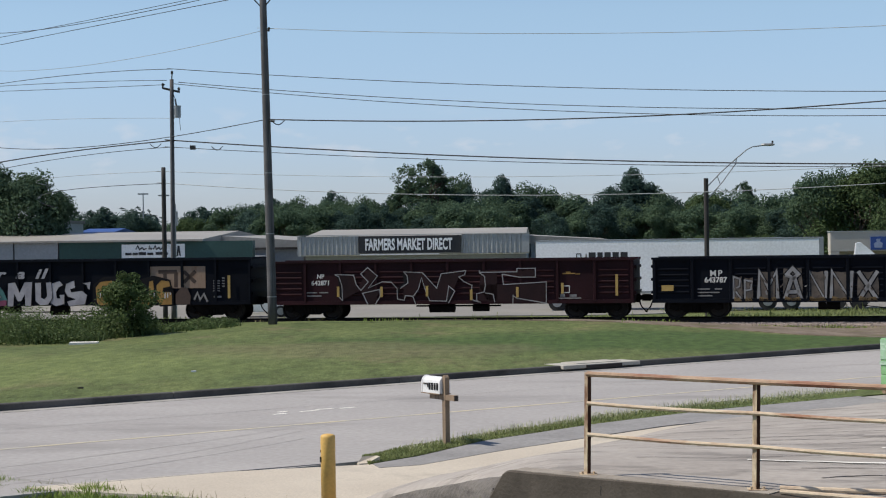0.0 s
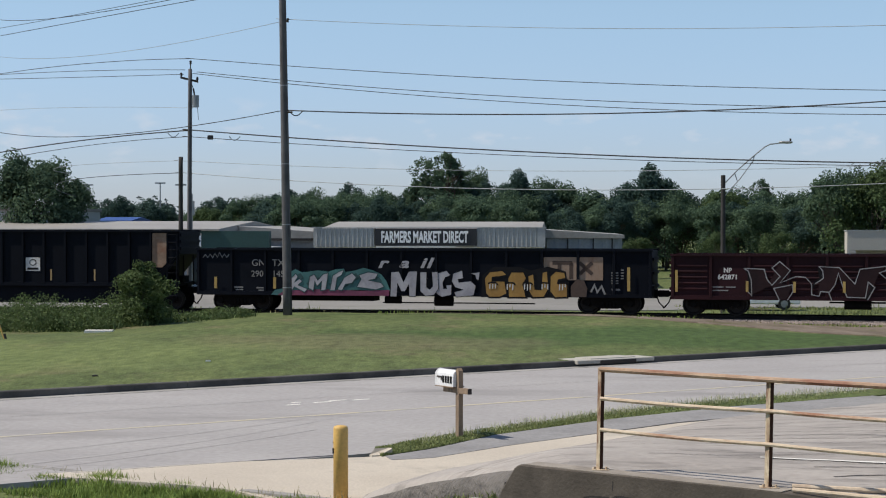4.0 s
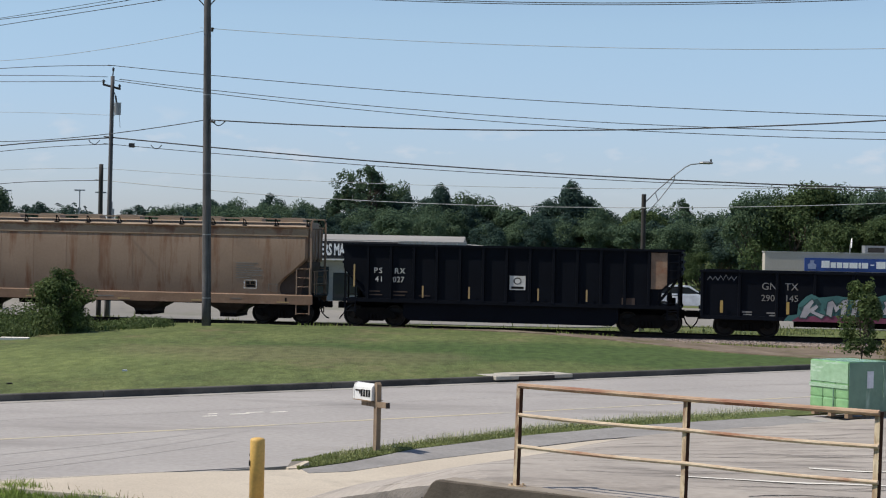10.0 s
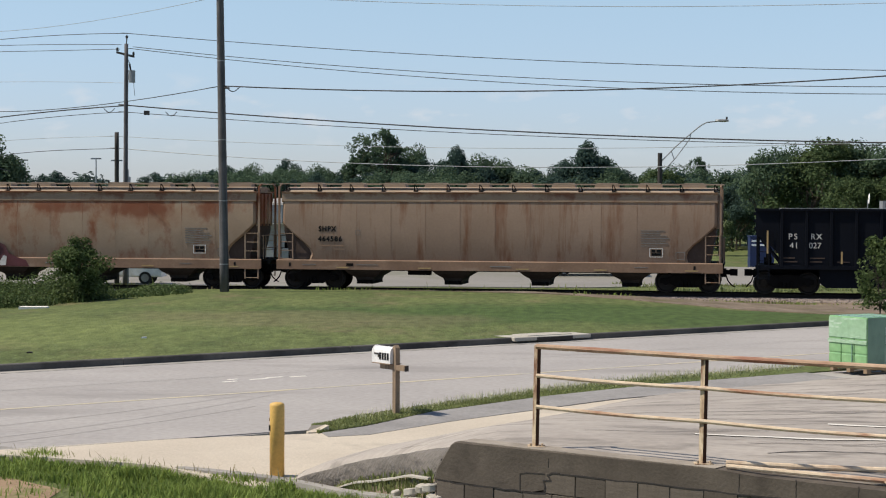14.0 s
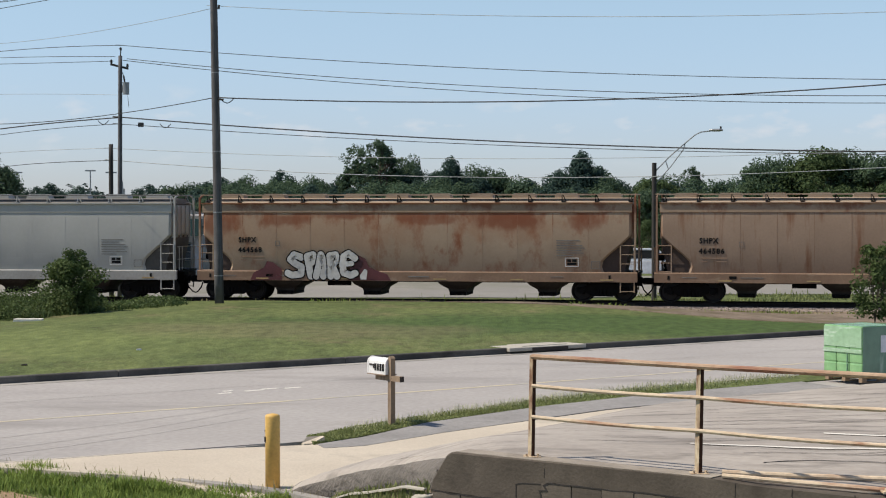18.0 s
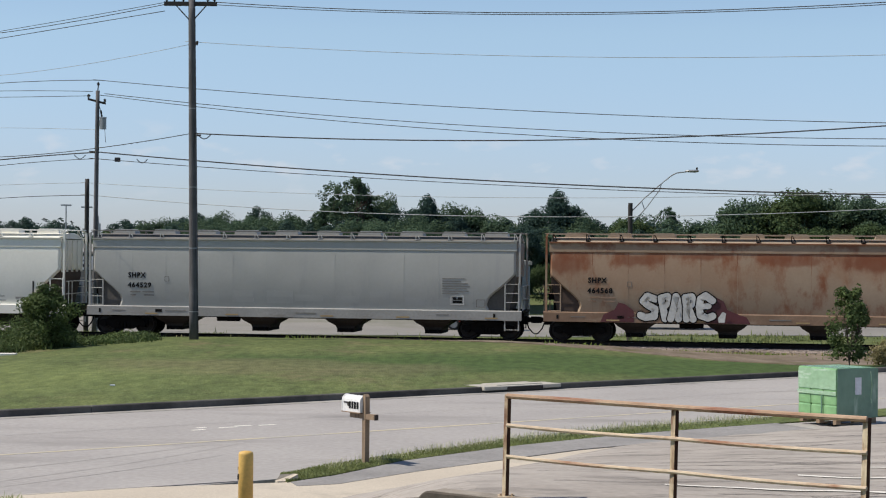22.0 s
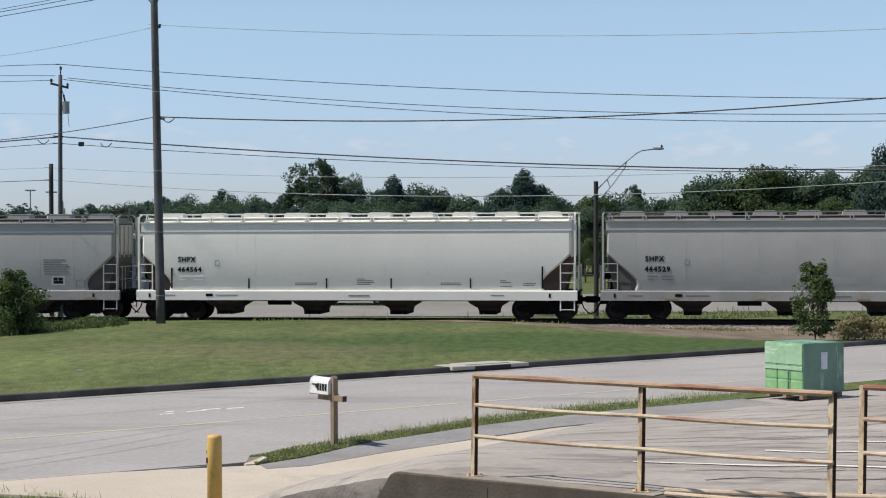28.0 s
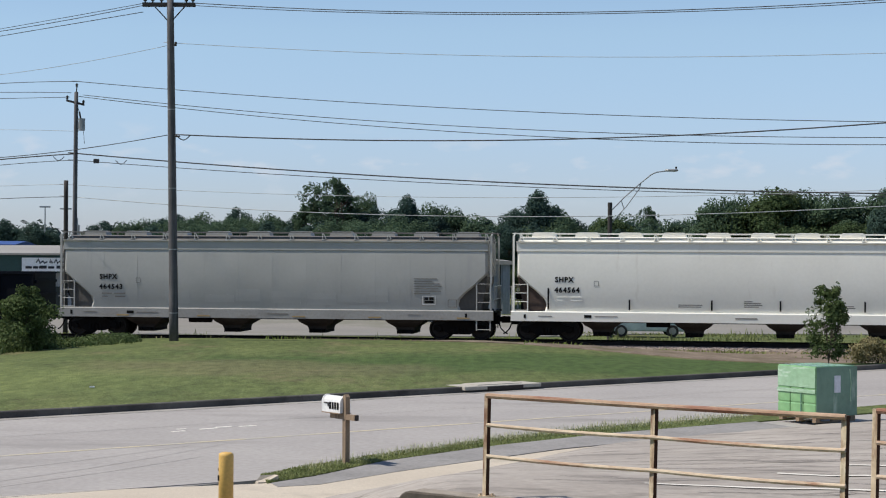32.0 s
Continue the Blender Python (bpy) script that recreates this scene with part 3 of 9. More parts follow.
def letters(name, text, size, material, parent, at, label="", **kw):
    me = lettering(text, size, **kw)
    me.materials.clear()
    me.materials.append(material)
    ob = new(name, me)
    ob.parent = parent
    ob.matrix_basis = at
    if label:
        tagged(ob, label)
    return ob


def stroke(bm, pts, w, y):
    """One sprayed line through (x, z) points, closed when it ends where it starts."""
    P = [Vector((x, z)) for x, z in pts]
    P = [p for k, p in enumerate(P) if k == 0 or (p - P[k - 1]).length > 1e-4]
    loop = (P[0] - P[-1]).length < 1e-4 and len(P) > 2
    if loop:
        P.pop()
    n = len(P)
    front, back = [], []
    for k, p in enumerate(P):
        d0 = (p - P[k - 1]).normalized() if (k or loop) else None
        d1 = (P[(k + 1) % n] - p).normalized() if (k < n - 1 or loop) else None
        d = ((d0 or d1) + (d1 or d0))
        d = d.normalized() if d.length > 0.2 else (d0 or d1)
        wide = w / 2 / max(0.6, d.dot(d0 or d1))
        nx, nz = -d.y * wide, d.x * wide
        front.append((bm.verts.new((p.x - nx, y, p.y - nz)), bm.verts.new((p.x + nx, y, p.y + nz))))
        back.append((bm.verts.new((p.x - nx, y + 0.006, p.y - nz)), bm.verts.new((p.x + nx, y + 0.006, p.y + nz))))
    for k in range(n if loop else n - 1):
        j = (k + 1) % n
        bm.faces.new((front[k][0], front[j][0], front[j][1], front[k][1]))
        for e in (0, 1):
            bm.faces.new((front[k][e], front[j][e], back[j][e], back[k][e]))


def smooth01(a, b, x):
    t = min(1.0, max(0.0, (x - a) / (b - a)))
    return t * t * (3 - 2 * t)


# ---- ground ----
RE, RN = Vector((0.783, 0.622)), Vector((-0.622, 0.783))      # along and across the road


def track_y(x):
    c = min(20.0, max(-22.0, x))
    return -8.19e-4 * c * c - 0.1425 * c + 78.16 + (-1.638e-3 * c - 0.1425) * (x - c)


def ground_z(x, y):
    v = RN.x * x + RN.y * y
    if v < 24.3:
        return -0.12 + 0.06 * smooth01(20, 24, v) - 0.05
    if v < 37.0:
        return -0.06
    z = 0.14 + 0.04 * smooth01(36.4, 42, v)
    z -= 0.09 * smooth01(58, 73, y)
    z -= 0.30 * smooth01(-11, -19, x) * smooth01(50, 62, y)
    z -= 0.40 * smooth01(1, 12, x) * smooth01(50, 70, y)
    d = y - track_y(x)
    z += (-0.42 - z) * smooth01(-6.5, -2.6, d)
    z += (-1.0 - z) * smooth01(3.0, 18.0, d)
    z += 0.035 * noise.noise((x * 0.3, y * 0.3, 0)) * smooth01(37, 40, v)
    z += 0.45 * smooth01(107, 119, y) * (1 - smooth01(119.6, 127, y))
    return z + 2.5 * smooth01(170, 600, y)


def make_ground():
    xs = [-3000, -1500, -800, -400, -220, -140, -100, -75, -60, -50] + [k * 1.0 for k in range(-42, 43)] + [50, 60, 75, 100, 140, 220, 400, 800, 1500, 3000]
    ys = [-600, -200, -60, -20, 0, 6] + [10 + k * 1.0 for k in range(0, 32)] + [42 + k * 0.75 for k in range(0, 64)] + [91, 94, 97, 100, 103, 106, 109, 112, 115, 117.5, 119.5, 122, 124.5, 127, 135, 150, 170, 200, 260, 340, 450, 600, 900, 1500, 3000]
    vs = [(x, y, ground_z(x, y)) for y in ys for x in xs]
    n = len(xs)
    fs = [(j * n + i, j * n + i + 1, (j + 1) * n + i + 1, (j + 1) * n + i) for j in range(len(ys) - 1) for i in range(n - 1)]
    me = bpy.data.meshes.new("ground")
    me.from_pydata(vs, [], fs)
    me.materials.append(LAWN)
    me.polygons.foreach_set("use_smooth", [True] * len(me.polygons))
    tagged(new("ground", me), "mown green lawn with dry brownish patches", "ground", kind="structure")


make_ground()


def resample(pts, n):
    d = [0]
    for a, b in zip(pts, pts[1:]):
        d.append(d[-1] + math.dist(a, b))
    out, k = [], 0
    for i in range(n + 1):
        s = d[-1] * i / n
        while k < len(pts) - 2 and d[k + 1] < s:
            k += 1
        t = (s - d[k]) / (d[k + 1] - d[k])
        out.append(tuple(p + (q - p) * t for p, q in zip(pts[k], pts[k + 1])))
    return out


def sheet(name, A, Bp, material, label, category="pavement", nu=40, nv=6, z=None, off=0.0, skirt=0.25, ease=1.0, rough=0.0):
    """A surface between two lines; points are (x, y) with z from the function, or (x, y, z). Its rim is turned down."""
    A, Bp = resample(A, nu), resample(Bp, nu)
    vs, fs = [], []
    for j in range(nv + 1):
        t = j / nv
        for a, b in zip(A, Bp):
            x, y = a[0] + (b[0] - a[0]) * t, a[1] + (b[1] - a[1]) * t
            if len(a) > 2:
                h = a[2] + (b[2] - a[2]) * min(1, t * ease)
            else:
                h = z(x, y)
            h += rough * noise.noise((x * 1.3, y * 1.3, 3))
            vs.append((x, y, h + off))
    n = nu + 1
    for j in range(nv):
        for i in range(nu):
            fs.append((j * n + i, (j + 1) * n + i, (j + 1) * n + i + 1, j * n + i + 1))
    rim = list(range(n)) + [j * n + nu for j in range(1, nv + 1)] + [nv * n + i for i in range(nu - 1, -1, -1)] + [j * n for j in range(nv - 1, 0, -1)]
    base = len(vs)
    vs += [(vs[i][0], vs[i][1], vs[i][2] - skirt) for i in rim]
    m = len(rim)
    fs += [(rim[k], rim[(k + 1) % m], base + (k + 1) % m, base + k) for k in range(m)]
    me = bpy.data.meshes.new(name)
    me.from_pydata(vs, [], fs)
    me.materials.append(material)
    return tagged(new(name, me), label, category, kind="structure")


def road_pt(u, v):
    p = RE * u + RN * v
    return p.x, p.y


sheet("road", [(*road_pt(-200, 24.2), 0.0), (*road_pt(260, 24.2), 0.0)], [(*road_pt(-200, 36.2), 0.0), (*road_pt(260, 36.2), 0.0)], ASPHALT,
      "pale worn asphalt road with faint tyre marks", "road", nu=60, nv=8)
STRIP_ROAD = [(-3.1, 28.75), (-2.35, 30.3), (-1.25, 31.9), (0.75, 34.75), (3.1, 37.4), (6.55, 40.1), (14, 46.2), (40, 67), (120, 130)]
STRIP_LOT = [(-2.9, 27.9), (-2.2, 28.9), (-1.25, 30.9), (0.75, 33.5), (2.95, 35.8), (6.3, 38.6), (13.6, 44.0), (40, 65.4), (121, 128)]
sheet("grass_strip", STRIP_ROAD, STRIP_LOT, LAWN, "narrow overgrown grass strip between road and lot", "grass strip", nu=140, nv=6,
      z=lambda x, y: 0.03 + 0.015 * noise.noise((x, y, 0)), skirt=0.05)
sheet("driveway", [(-7.6, 25.6), (-5.2, 27.1), (-3.0, 27.9), (-0.44, 30.15), (0.9, 31.75), (2.75, 34.0)],
      [(-7.4, 25.4), (-4.6, 24.4), (-2.85, 23.0), (-0.92, 27.0), (0.45, 29.7), (2.7, 33.6)], CONCRETE,
      "pale concrete driveway apron beside the road", "driveway", nu=60, nv=6, z=lambda x, y: -0.10 + 0.10 * smooth01(20.5, 22.6, RN.x * x + RN.y * y), off=0.012)
sheet("asphalt_patch", [(-2.85, 27.95, 0.02), (-2.15, 29.0, 0.02), (-1.2, 31.0, 0.025), (0.8, 33.55, 0.03), (3.0, 35.85, 0.03), (6.4, 38.6, 0.03)],
      [(-2.7, 27.5, 0.018), (-2.1, 27.8, 0.018), (-0.95, 29.5, 0.018), (0.5, 31.3, 0.02), (2.0, 33.1, 0.03), (7.0, 37.1, 0.05)], PATCH, "grey asphalt strip along the grass", "pavement", nu=40, nv=6, skirt=0.03)
CREST = [(-2.85, 23.75, -0.1), (-2.68, 23.7, 0.01), (-2.5, 23.55, 0.11), (-2.1, 23.1, 0.3), (-1.69, 22.5, 0.46), (-1.27, 21.7, 0.63), (-0.86, 20.9, 0.8), (-0.59, 20.4, 0.9), (-0.35, 19.9, 0.98), (-0.1, 19.35, 1.02)]
BROKEN = [(-2.84, 23.7, -0.12), (-2.51, 23.4, -0.1), (-2.14, 23.0, -0.06), (-1.95, 22.6, 0.07), (-1.77, 22.3, 0.16), (-1.47, 21.7, 0.28), (-1.18, 21.0, 0.42), (-0.98, 20.4, 0.53), (-0.74, 19.6, 0.64), (-0.52, 19.38, 0.66), (-0.1, 19.1, 0.7)]
sheet("parking_lot", [(-2.82, 23.76, -0.08), (-2.7, 24.7, -0.04), (-2.28, 25.3, 0.02), (-1.57, 26.8, 0.025), (-0.92, 27.4, 0.025), (0.5, 29.8, 0.03), (2.75, 33.7, 0.045), (6.9, 37.2, 0.05), (13.9, 43.1, 0.05), (40, 64.6, 0.05)],
      CREST + [(0.45, 18.85, 1.04), (2.05, 17.72, 1.04), (6.2, 14.7, 1.04), (24, 1.7, 1.04)], LOT,
      "worn grey parking lot asphalt with cracks", "parking lot", nu=90, nv=24, ease=1.12, skirt=0.5, rough=0.02)


def rbox(bm, u0, u1, v0, v1, z0, z1):
    pts = [road_pt(u0, v0), road_pt(u1, v0), road_pt(u1, v1), road_pt(u0, v1)]
    prism(bm, pts, z0, z1, "z")


def road_details():
    bm = B()
    for k in range(-30, 40):
        u = k * 6.0
        rbox(bm, u + 0.006, u + 5.994, 36.2, 36.36, -0.05, 0.155)
    bmesh.ops.bevel(bm, geom=[e for e in bm.edges if all(v.co.z > 0.1 for v in e.verts)], offset=0.02, segments=1, affect='EDGES')
    tagged(new("far_kerb", mesh("far_kerb", bm, FARKERB)), "dark weathered concrete kerb along the lawn edge, shade in its colour", "kerb", kind="structure")
    bm = B()
    rbox(bm, -200, 260, 35.8, 36.2, -0.02, 0.006)
    tagged(new("gutter", mesh("gutter", bm, KERB)), "grey concrete gutter below the kerb", "gutter", kind="structure")
    bm = B()
    for k in range(-60, 80):
        rbox(bm, k * 3.0, k * 3.0 + 2.995, 29.55, 29.69, 0.0, 0.004)
    tagged(new("centre_line", mesh("centre_line", bm, YELLOWLINE)), "faded yellow centre line on the road", "road line", kind="structure")
    # the dark seam where road and driveway meet
    bm = B()
    prism(bm, [(-7.2, 25.72), (-7.2, 25.76), (-3.5, 28.18), (-3.5, 28.14)], 0.0, 0.014, "z")
    tagged(new("gutter_seam", mesh("gutter_seam", bm, PATCH)), "dark seam between road and driveway", "seam", kind="structure")
    # white lot stripes
    for a, b in (((2.15, 20.5), (9.5, 19.6)), ((4.04, 22.7), (10.5, 21.7)), ((5.3, 24.6), (12, 23.4))):
        ribbon("parking_stripe", [a, b], 0.17, WHITELINE, "faded white parking stripe on asphalt", "stripe", 0.010)
    # cracks across the lot
    rnd = random.Random(17)
    for x, y, l, a in ((1.2, 21.6, 3.2, 0.1), (0.8, 23.2, 2.2, 0.25), (2.4, 24.6, 4.5, 0.05), (3.6, 19.4, 2.6, 0.0), (2.5, 26.6, 4.2, 0.25), (4.6, 28.6, 4.4, 0.2), (4.8, 21.2, 2.8, -0.1), (2.7, 18.6, 3.4, 0.15), (3.2, 22.6, 2.4, 0.3), (1.5, 27.8, 2.8, 0.3), (3.4, 29.6, 3.0, 0.3), (6.0, 26.2, 3.6, 0.1), (5.6, 18.4, 2.6, 0.2), (6.2, 33.2, 3.2, 0.4), (1.9, 20.5, 2.2, -0.15), (3.0, 21.8, 3.0, 0.02), (2.0, 23.7, 2.6, 0.12), (0.9, 20.6, 2.4, 0.2), (2.6, 19.4, 2.0, 0.45), (3.2, 20.2, 2.4, 0.35), (4.2, 25.4, 3.4, 0.08), (1.6, 25.2, 3.0, 0.2), (5.4, 30.6, 3.6, 0.3), (6.6, 28.4, 3.4, 0.15)):
        pts, turn = [(x, y)], a
        for k in range(int(l / 0.11)):
            turn = a + 0.75 * (turn - a) + rnd.gauss(0, 0.22)
            pts.append((pts[-1][0] + 0.11 * math.cos(turn), pts[-1][1] + 0.11 * math.sin(turn)))
        ribbon("lot_crack", pts, rnd.uniform(0.018, 0.045), MORTAR, "dark crack in the parking lot asphalt", "crack", 0.007)
    # the lot's slumped edge by the wall: a rounded shoulder over a broken dark face
    up, low = [Vector(p) for p in resample(CREST, 40)], [Vector(p) for p in resample(BROKEN, 40)]
    for name, f0, f1, material, label in (("lot_shoulder", 0.0, 0.36, LOT, "slumped brown-grey asphalt shoulder of the lot"), ("crumbled_edge", 0.36, 1.0, BERM, "crumbling dark asphalt edge of the lot")):
        vs, fs, n = [], [], 41
        for j in range(7):
            f = f0 + (f1 - f0) * j / 6
            for p, q in zip(up, low):
                w = (p - q).length
                c = p.lerp(q, f) + Vector((-0.45, -0.6, 0.62)) * 0.20 * w * math.sin(math.pi * f)
                c += Vector((-0.5, -0.6, 0.3)) * 0.05 * f * noise.noise((c.x * 4, c.y * 4, c.z * 5))
                vs.append(c)
        if f1 == 1.0:
            vs += [v + Vector((0.1, 0.12, -0.25)) for v in vs[-n:]]
        rows = len(vs) // n
        fs = [(j * n + i, (j + 1) * n + i, (j + 1) * n + i + 1, j * n + i + 1) for j in range(rows - 1) for i in range(n - 1)]
        me = bpy.data.meshes.new(name)
        me.from_pydata(vs, [], fs)
        me.materials.append(material)
        me.polygons.foreach_set("use_smooth", [True] * len(me.polygons))
        tagged(new(name, me), label, "broken asphalt", kind="structure")
    # faint scuffs of white paint on the road
    for k in range(5):
        u = 17.9 + 0.42 * k + rnd.uniform(-0.1, 0.1)
        v = 31.75 + rnd.uniform(-0.15, 0.25)
        bm = B()
        rbox(bm, u, u + rnd.uniform(0.2, 0.45), v, v + 0.1, 0.0, 0.004)
        tagged(new("paint_scuff", mesh("paint_scuff", bm, WHITELINE)), "faint white paint scuff on the road", "road mark", kind="structure")
    # faint dark tyre arcs where vehicles turn out of the driveway
    for k, (du, dv, bend) in enumerate(((0.0, 0.1, 2.6), (1.4, 0.9, 3.4), (0.6, 2.1, 2.2))):
        pts = [road_pt(7.0 + 0.42 * j + du, 24.9 + dv + bend * (j / 22) ** 1.7) for j in range(23)]
        ribbon("tyre_arc", pts, 0.10 + 0.03 * (k % 2), TYREMARK, "faint dark tyre arc on the road", "tyre mark", 0.003, zf=lambda x, y: 0.0)
    # long sealed cracks along the road
    for v, u0, u1 in ((32.6, -10, 38),):
        pts = [road_pt(u0 + (u1 - u0) * k / 80, v + 0.10 * noise.noise((k * 0.35, v, 0))) for k in range(81)]
        ribbon("road_crack", pts, 0.022, PATCH, "long thin sealed crack in the road", "crack", 0.004, zf=lambda x, y: 0.0)


def ribbon(name, pts, width, material, label, category, off, zf=None):
    """A thin flat band along a line, laid on the lot or the road."""
    zf = zf or lot_z
    if len(pts) == 2:
        pts = resample(pts, 200)
    vs, fs = [], []
    for k, p in enumerate(pts):
        q0, q1 = pts[max(0, k - 1)], pts[min(len(pts) - 1, k + 1)]
        d = Vector((q1[0] - q0[0], q1[1] - q0[1])).normalized()
        for sgn in (-1, 1):
            x, y = p[0] - d.y * sgn * width / 2, p[1] + d.x * sgn * width / 2
            vs.append((x, y, zf(x, y) + off))
    for k in range(len(pts) - 1):
        fs.append((2 * k, 2 * k + 1, 2 * k + 3, 2 * k + 2))
    me = bpy.data.meshes.new(name)
    me.from_pydata(vs, [], fs)
    me.materials.append(material)
    return tagged(new(name, me), label, category, kind="structure")


def lot_z(x, y):
    """The lot's height at a place right of the wall's end."""
    o = bpy.data.objects["parking_lot"]
    if not o.get("tree_ready"):
        LOT_TREE.append(BVHTree.FromPolygons([v.co.copy() for v in o.data.vertices], [tuple(p.vertices) for p in o.data.polygons]))
        o["tree_ready"] = 1
    hit = LOT_TREE[0].ray_cast(Vector((x, y, 9)), Vector((0, 0, -1)))
    return hit[0].z if hit[0] else 1.0


from mathutils.bvhtree import BVHTree
LOT_TREE = []
road_details()

sheet("lawn_verge", [(*road_pt(k * 8.0, 36.355), 0.15) for k in range(-25, 33)], [(*road_pt(k * 8.0, 39.2), ground_z(*road_pt(k * 8.0, 39.2)) + 0.03) for k in range(-25, 33)], LAWN,
      "lawn edge behind the kerb", "grass verge", nu=230, nv=6, skirt=0.12)
# ground by the track: dirt, ballast, pavement beyond
DIRT_EDGE = [(-30, 75.5), (-14, 75.0), (-4, 72.8), (2, 69.8), (6.0, 65.4), (10.0, 60.4), (16, 57.4), (30, 58), (60, 62)]
sheet("dirt_verge", DIRT_EDGE, [(x, track_y(x) - 1.9) for x in (-30, -14, -4, 2, 7, 12, 18, 32, 62)], DIRT, "brown dirt and gravel verge beside the track", "dirt", nu=90, nv=14, z=ground_z, off=0.025, rough=0.02)
sheet("ballast_bed", [(x, track_y(x) - 2.1) for x in range(-140, 141, 10)], [(x, track_y(x) + 2.3) for x in range(-140, 141, 10)], BEDSTONE, "pinkish-grey stone ballast bed under the rails", "ballast", nu=140, nv=8,
      z=lambda x, y: -0.40 + 0.10 * (1 - smooth01(1.1, 2.1, abs(y - track_y(x)))), off=0.012, rough=0.03)
sheet("far_street", [(-160, 101.5), (-40, 99.5), (0, 98.5), (6, 99.0), (11, 103.0), (40, 104), (160, 100)], [(-160, 119.4), (160, 119.4)], FARPAVE, "pale concrete street and forecourt behind the track", "street", nu=80, nv=14, z=ground_z, off=0.05)


def make_track():
    root = thing("railway_track", "dark steel railway track on wooden ties", "railway track")
    sec = [(-0.07, -0.17), (0.07, -0.17), (0.07, -0.155), (0.012, -0.135), (0.012, -0.045), (0.036, -0.035), (0.036, 0.0), (-0.036, 0.0), (-0.036, -0.035), (-0.012, -0.045), (-0.012, -0.135), (-0.07, -0.155)]
    for side in (-0.75, 0.75):
        bm = B()
        rings = []
        for k in range(-150, 151, 2):
            s = -1.638e-3 * min(20, max(-22, k)) - 0.1425
            t = Vector((1, s, 0)).normalized()
            nrm = Vector((-t.y, t.x, 0))
            p = Vector((k, track_y(k), -0.13)) + nrm * side
            rings.append([p + nrm * a + Vector((0, 0, b)) for a, b in sec])
        loft(bm, rings)
        part("rail", bm, STEELRAIL, root)
    bm = B()
    box(bm, -0.11, 0.11, -1.3, 1.3, -0.17, 0.0)
    first = None
    for k in range(-110, 111):
        x = k * 0.54
        m = Matrix.Translation((x, track_y(x), -0.285)) @ Matrix.Rotation(math.atan(-1.638e-3 * min(20, max(-22, x)) - 0.1425), 4, 'Z')
        if first is None:
            first = part("tie", bm, TIEWOOD, root, at=m)
        else:
            again(first, root, m)
    # loose stones on the near shoulder
    bm = B()
    rnd = random.Random(5)
    for k in range(9000):
        x = rnd.uniform(-26, 30)
        y = track_y(x) - 0.9 - abs(rnd.gauss(0, 0.8))
        r = rnd.uniform(0.02, 0.06)
        z = -0.33 if y > track_y(x) - 2.2 else ground_z(x, y) + 0.03
        c = Vector((x, y, z + r * 0.3))
        vv = [bm.verts.new(c + Vector((a * r * rnd.uniform(.7, 1.3), b * r * rnd.uniform(.7, 1.3), e * r))) for a, b, e in ((1, 0, 0), (-1, 0, 0), (0, 1, 0), (0, -1, 0), (0, 0, 0.9))]
        for a, b in ((0, 2), (2, 1), (1, 3), (3, 0)):
            bm.faces.new((vv[a], vv[b], vv[4]))
    tagged(new("ballast_stones", mesh("ballast_stones", bm, BALLAST)), "loose grey and brown ballast stones", "stones", kind="stuff")


make_track()

# ---- the train ----
def train_s(t):
    """Metres along the track of the train's zero mark at t seconds."""
    return (((1.0786e-5 * t - 7.7141e-4) * t + 1.11908e-2) * t + 4.189486) * t - 54.9288


TRACK_X = [x * 0.5 for x in range(-360, 361)]
TRACK_S = [0.0]
for _a, _b in zip(TRACK_X, TRACK_X[1:]):
    TRACK_S.append(TRACK_S[-1] + math.hypot(_b - _a, track_y(_b) - track_y(_a)))
_zero = TRACK_S[360]
TRACK_S = np.array(TRACK_S) - _zero


def on_track(s):
    x = float(np.interp(s, TRACK_S, TRACK_X))
    return Vector((x, track_y(x), -0.13))


def car_pose(s, half):
    a, b = on_track(s - half), on_track(s + half)
    d = b - a
    return Matrix.Translation((a + b) / 2) @ Matrix.Rotation(math.atan2(d.y, d.x), 4, 'Z')


WR = 0.457
MOVING, WHEELS = [], []      # cars with their place in the train, and wheelsets


def wheel_mesh():
    bm = B()
    for side in (-1, 1):
        prof = [(0.66, 0.10), (0.68, 0.30), (0.66, 0.40), (0.66, WR + 0.025), (0.69, WR + 0.025), (0.70, WR), (0.80, WR - 0.012), (0.80, 0.40), (0.74, 0.36), (0.75, 0.16), (0.83, 0.13), (0.83, 0.0)]
        n = 24
        rings = [[bm.verts.new((r * math.cos(2 * math.pi * k / n), side * y, r * math.sin(2 * math.pi * k / n))) for k in range(n)] for y, r in prof[:-1]]
        for a, b in zip(rings, rings[1:]):
            for k in range(n):
                bm.faces.new((a[k], a[(k + 1) % n], b[(k + 1) % n], b[k]))
        bm.faces.new(rings[-1])
        bm.faces.new(rings[0])
    tube(bm, (0, -0.68, 0), (0, 0.68, 0), 0.085, n=10, caps=False)
    # three cast webs so that the turning shows
    for k in range(3):
        a = k * 2 * math.pi / 3
        for side in (-1, 1):
            box_at(bm, (0.28 * math.cos(a), side * 0.755, 0.28 * math.sin(a)), (0.05, 0.014, 0.05))
    return mesh("wheelset", bm, WHEELST)


def box_at(bm, c, h):
    box(bm, c[0] - h[0], c[0] + h[0], c[1] - h[1], c[1] + h[1], c[2] - h[2], c[2] + h[2])


WHEEL_ME = wheel_mesh()


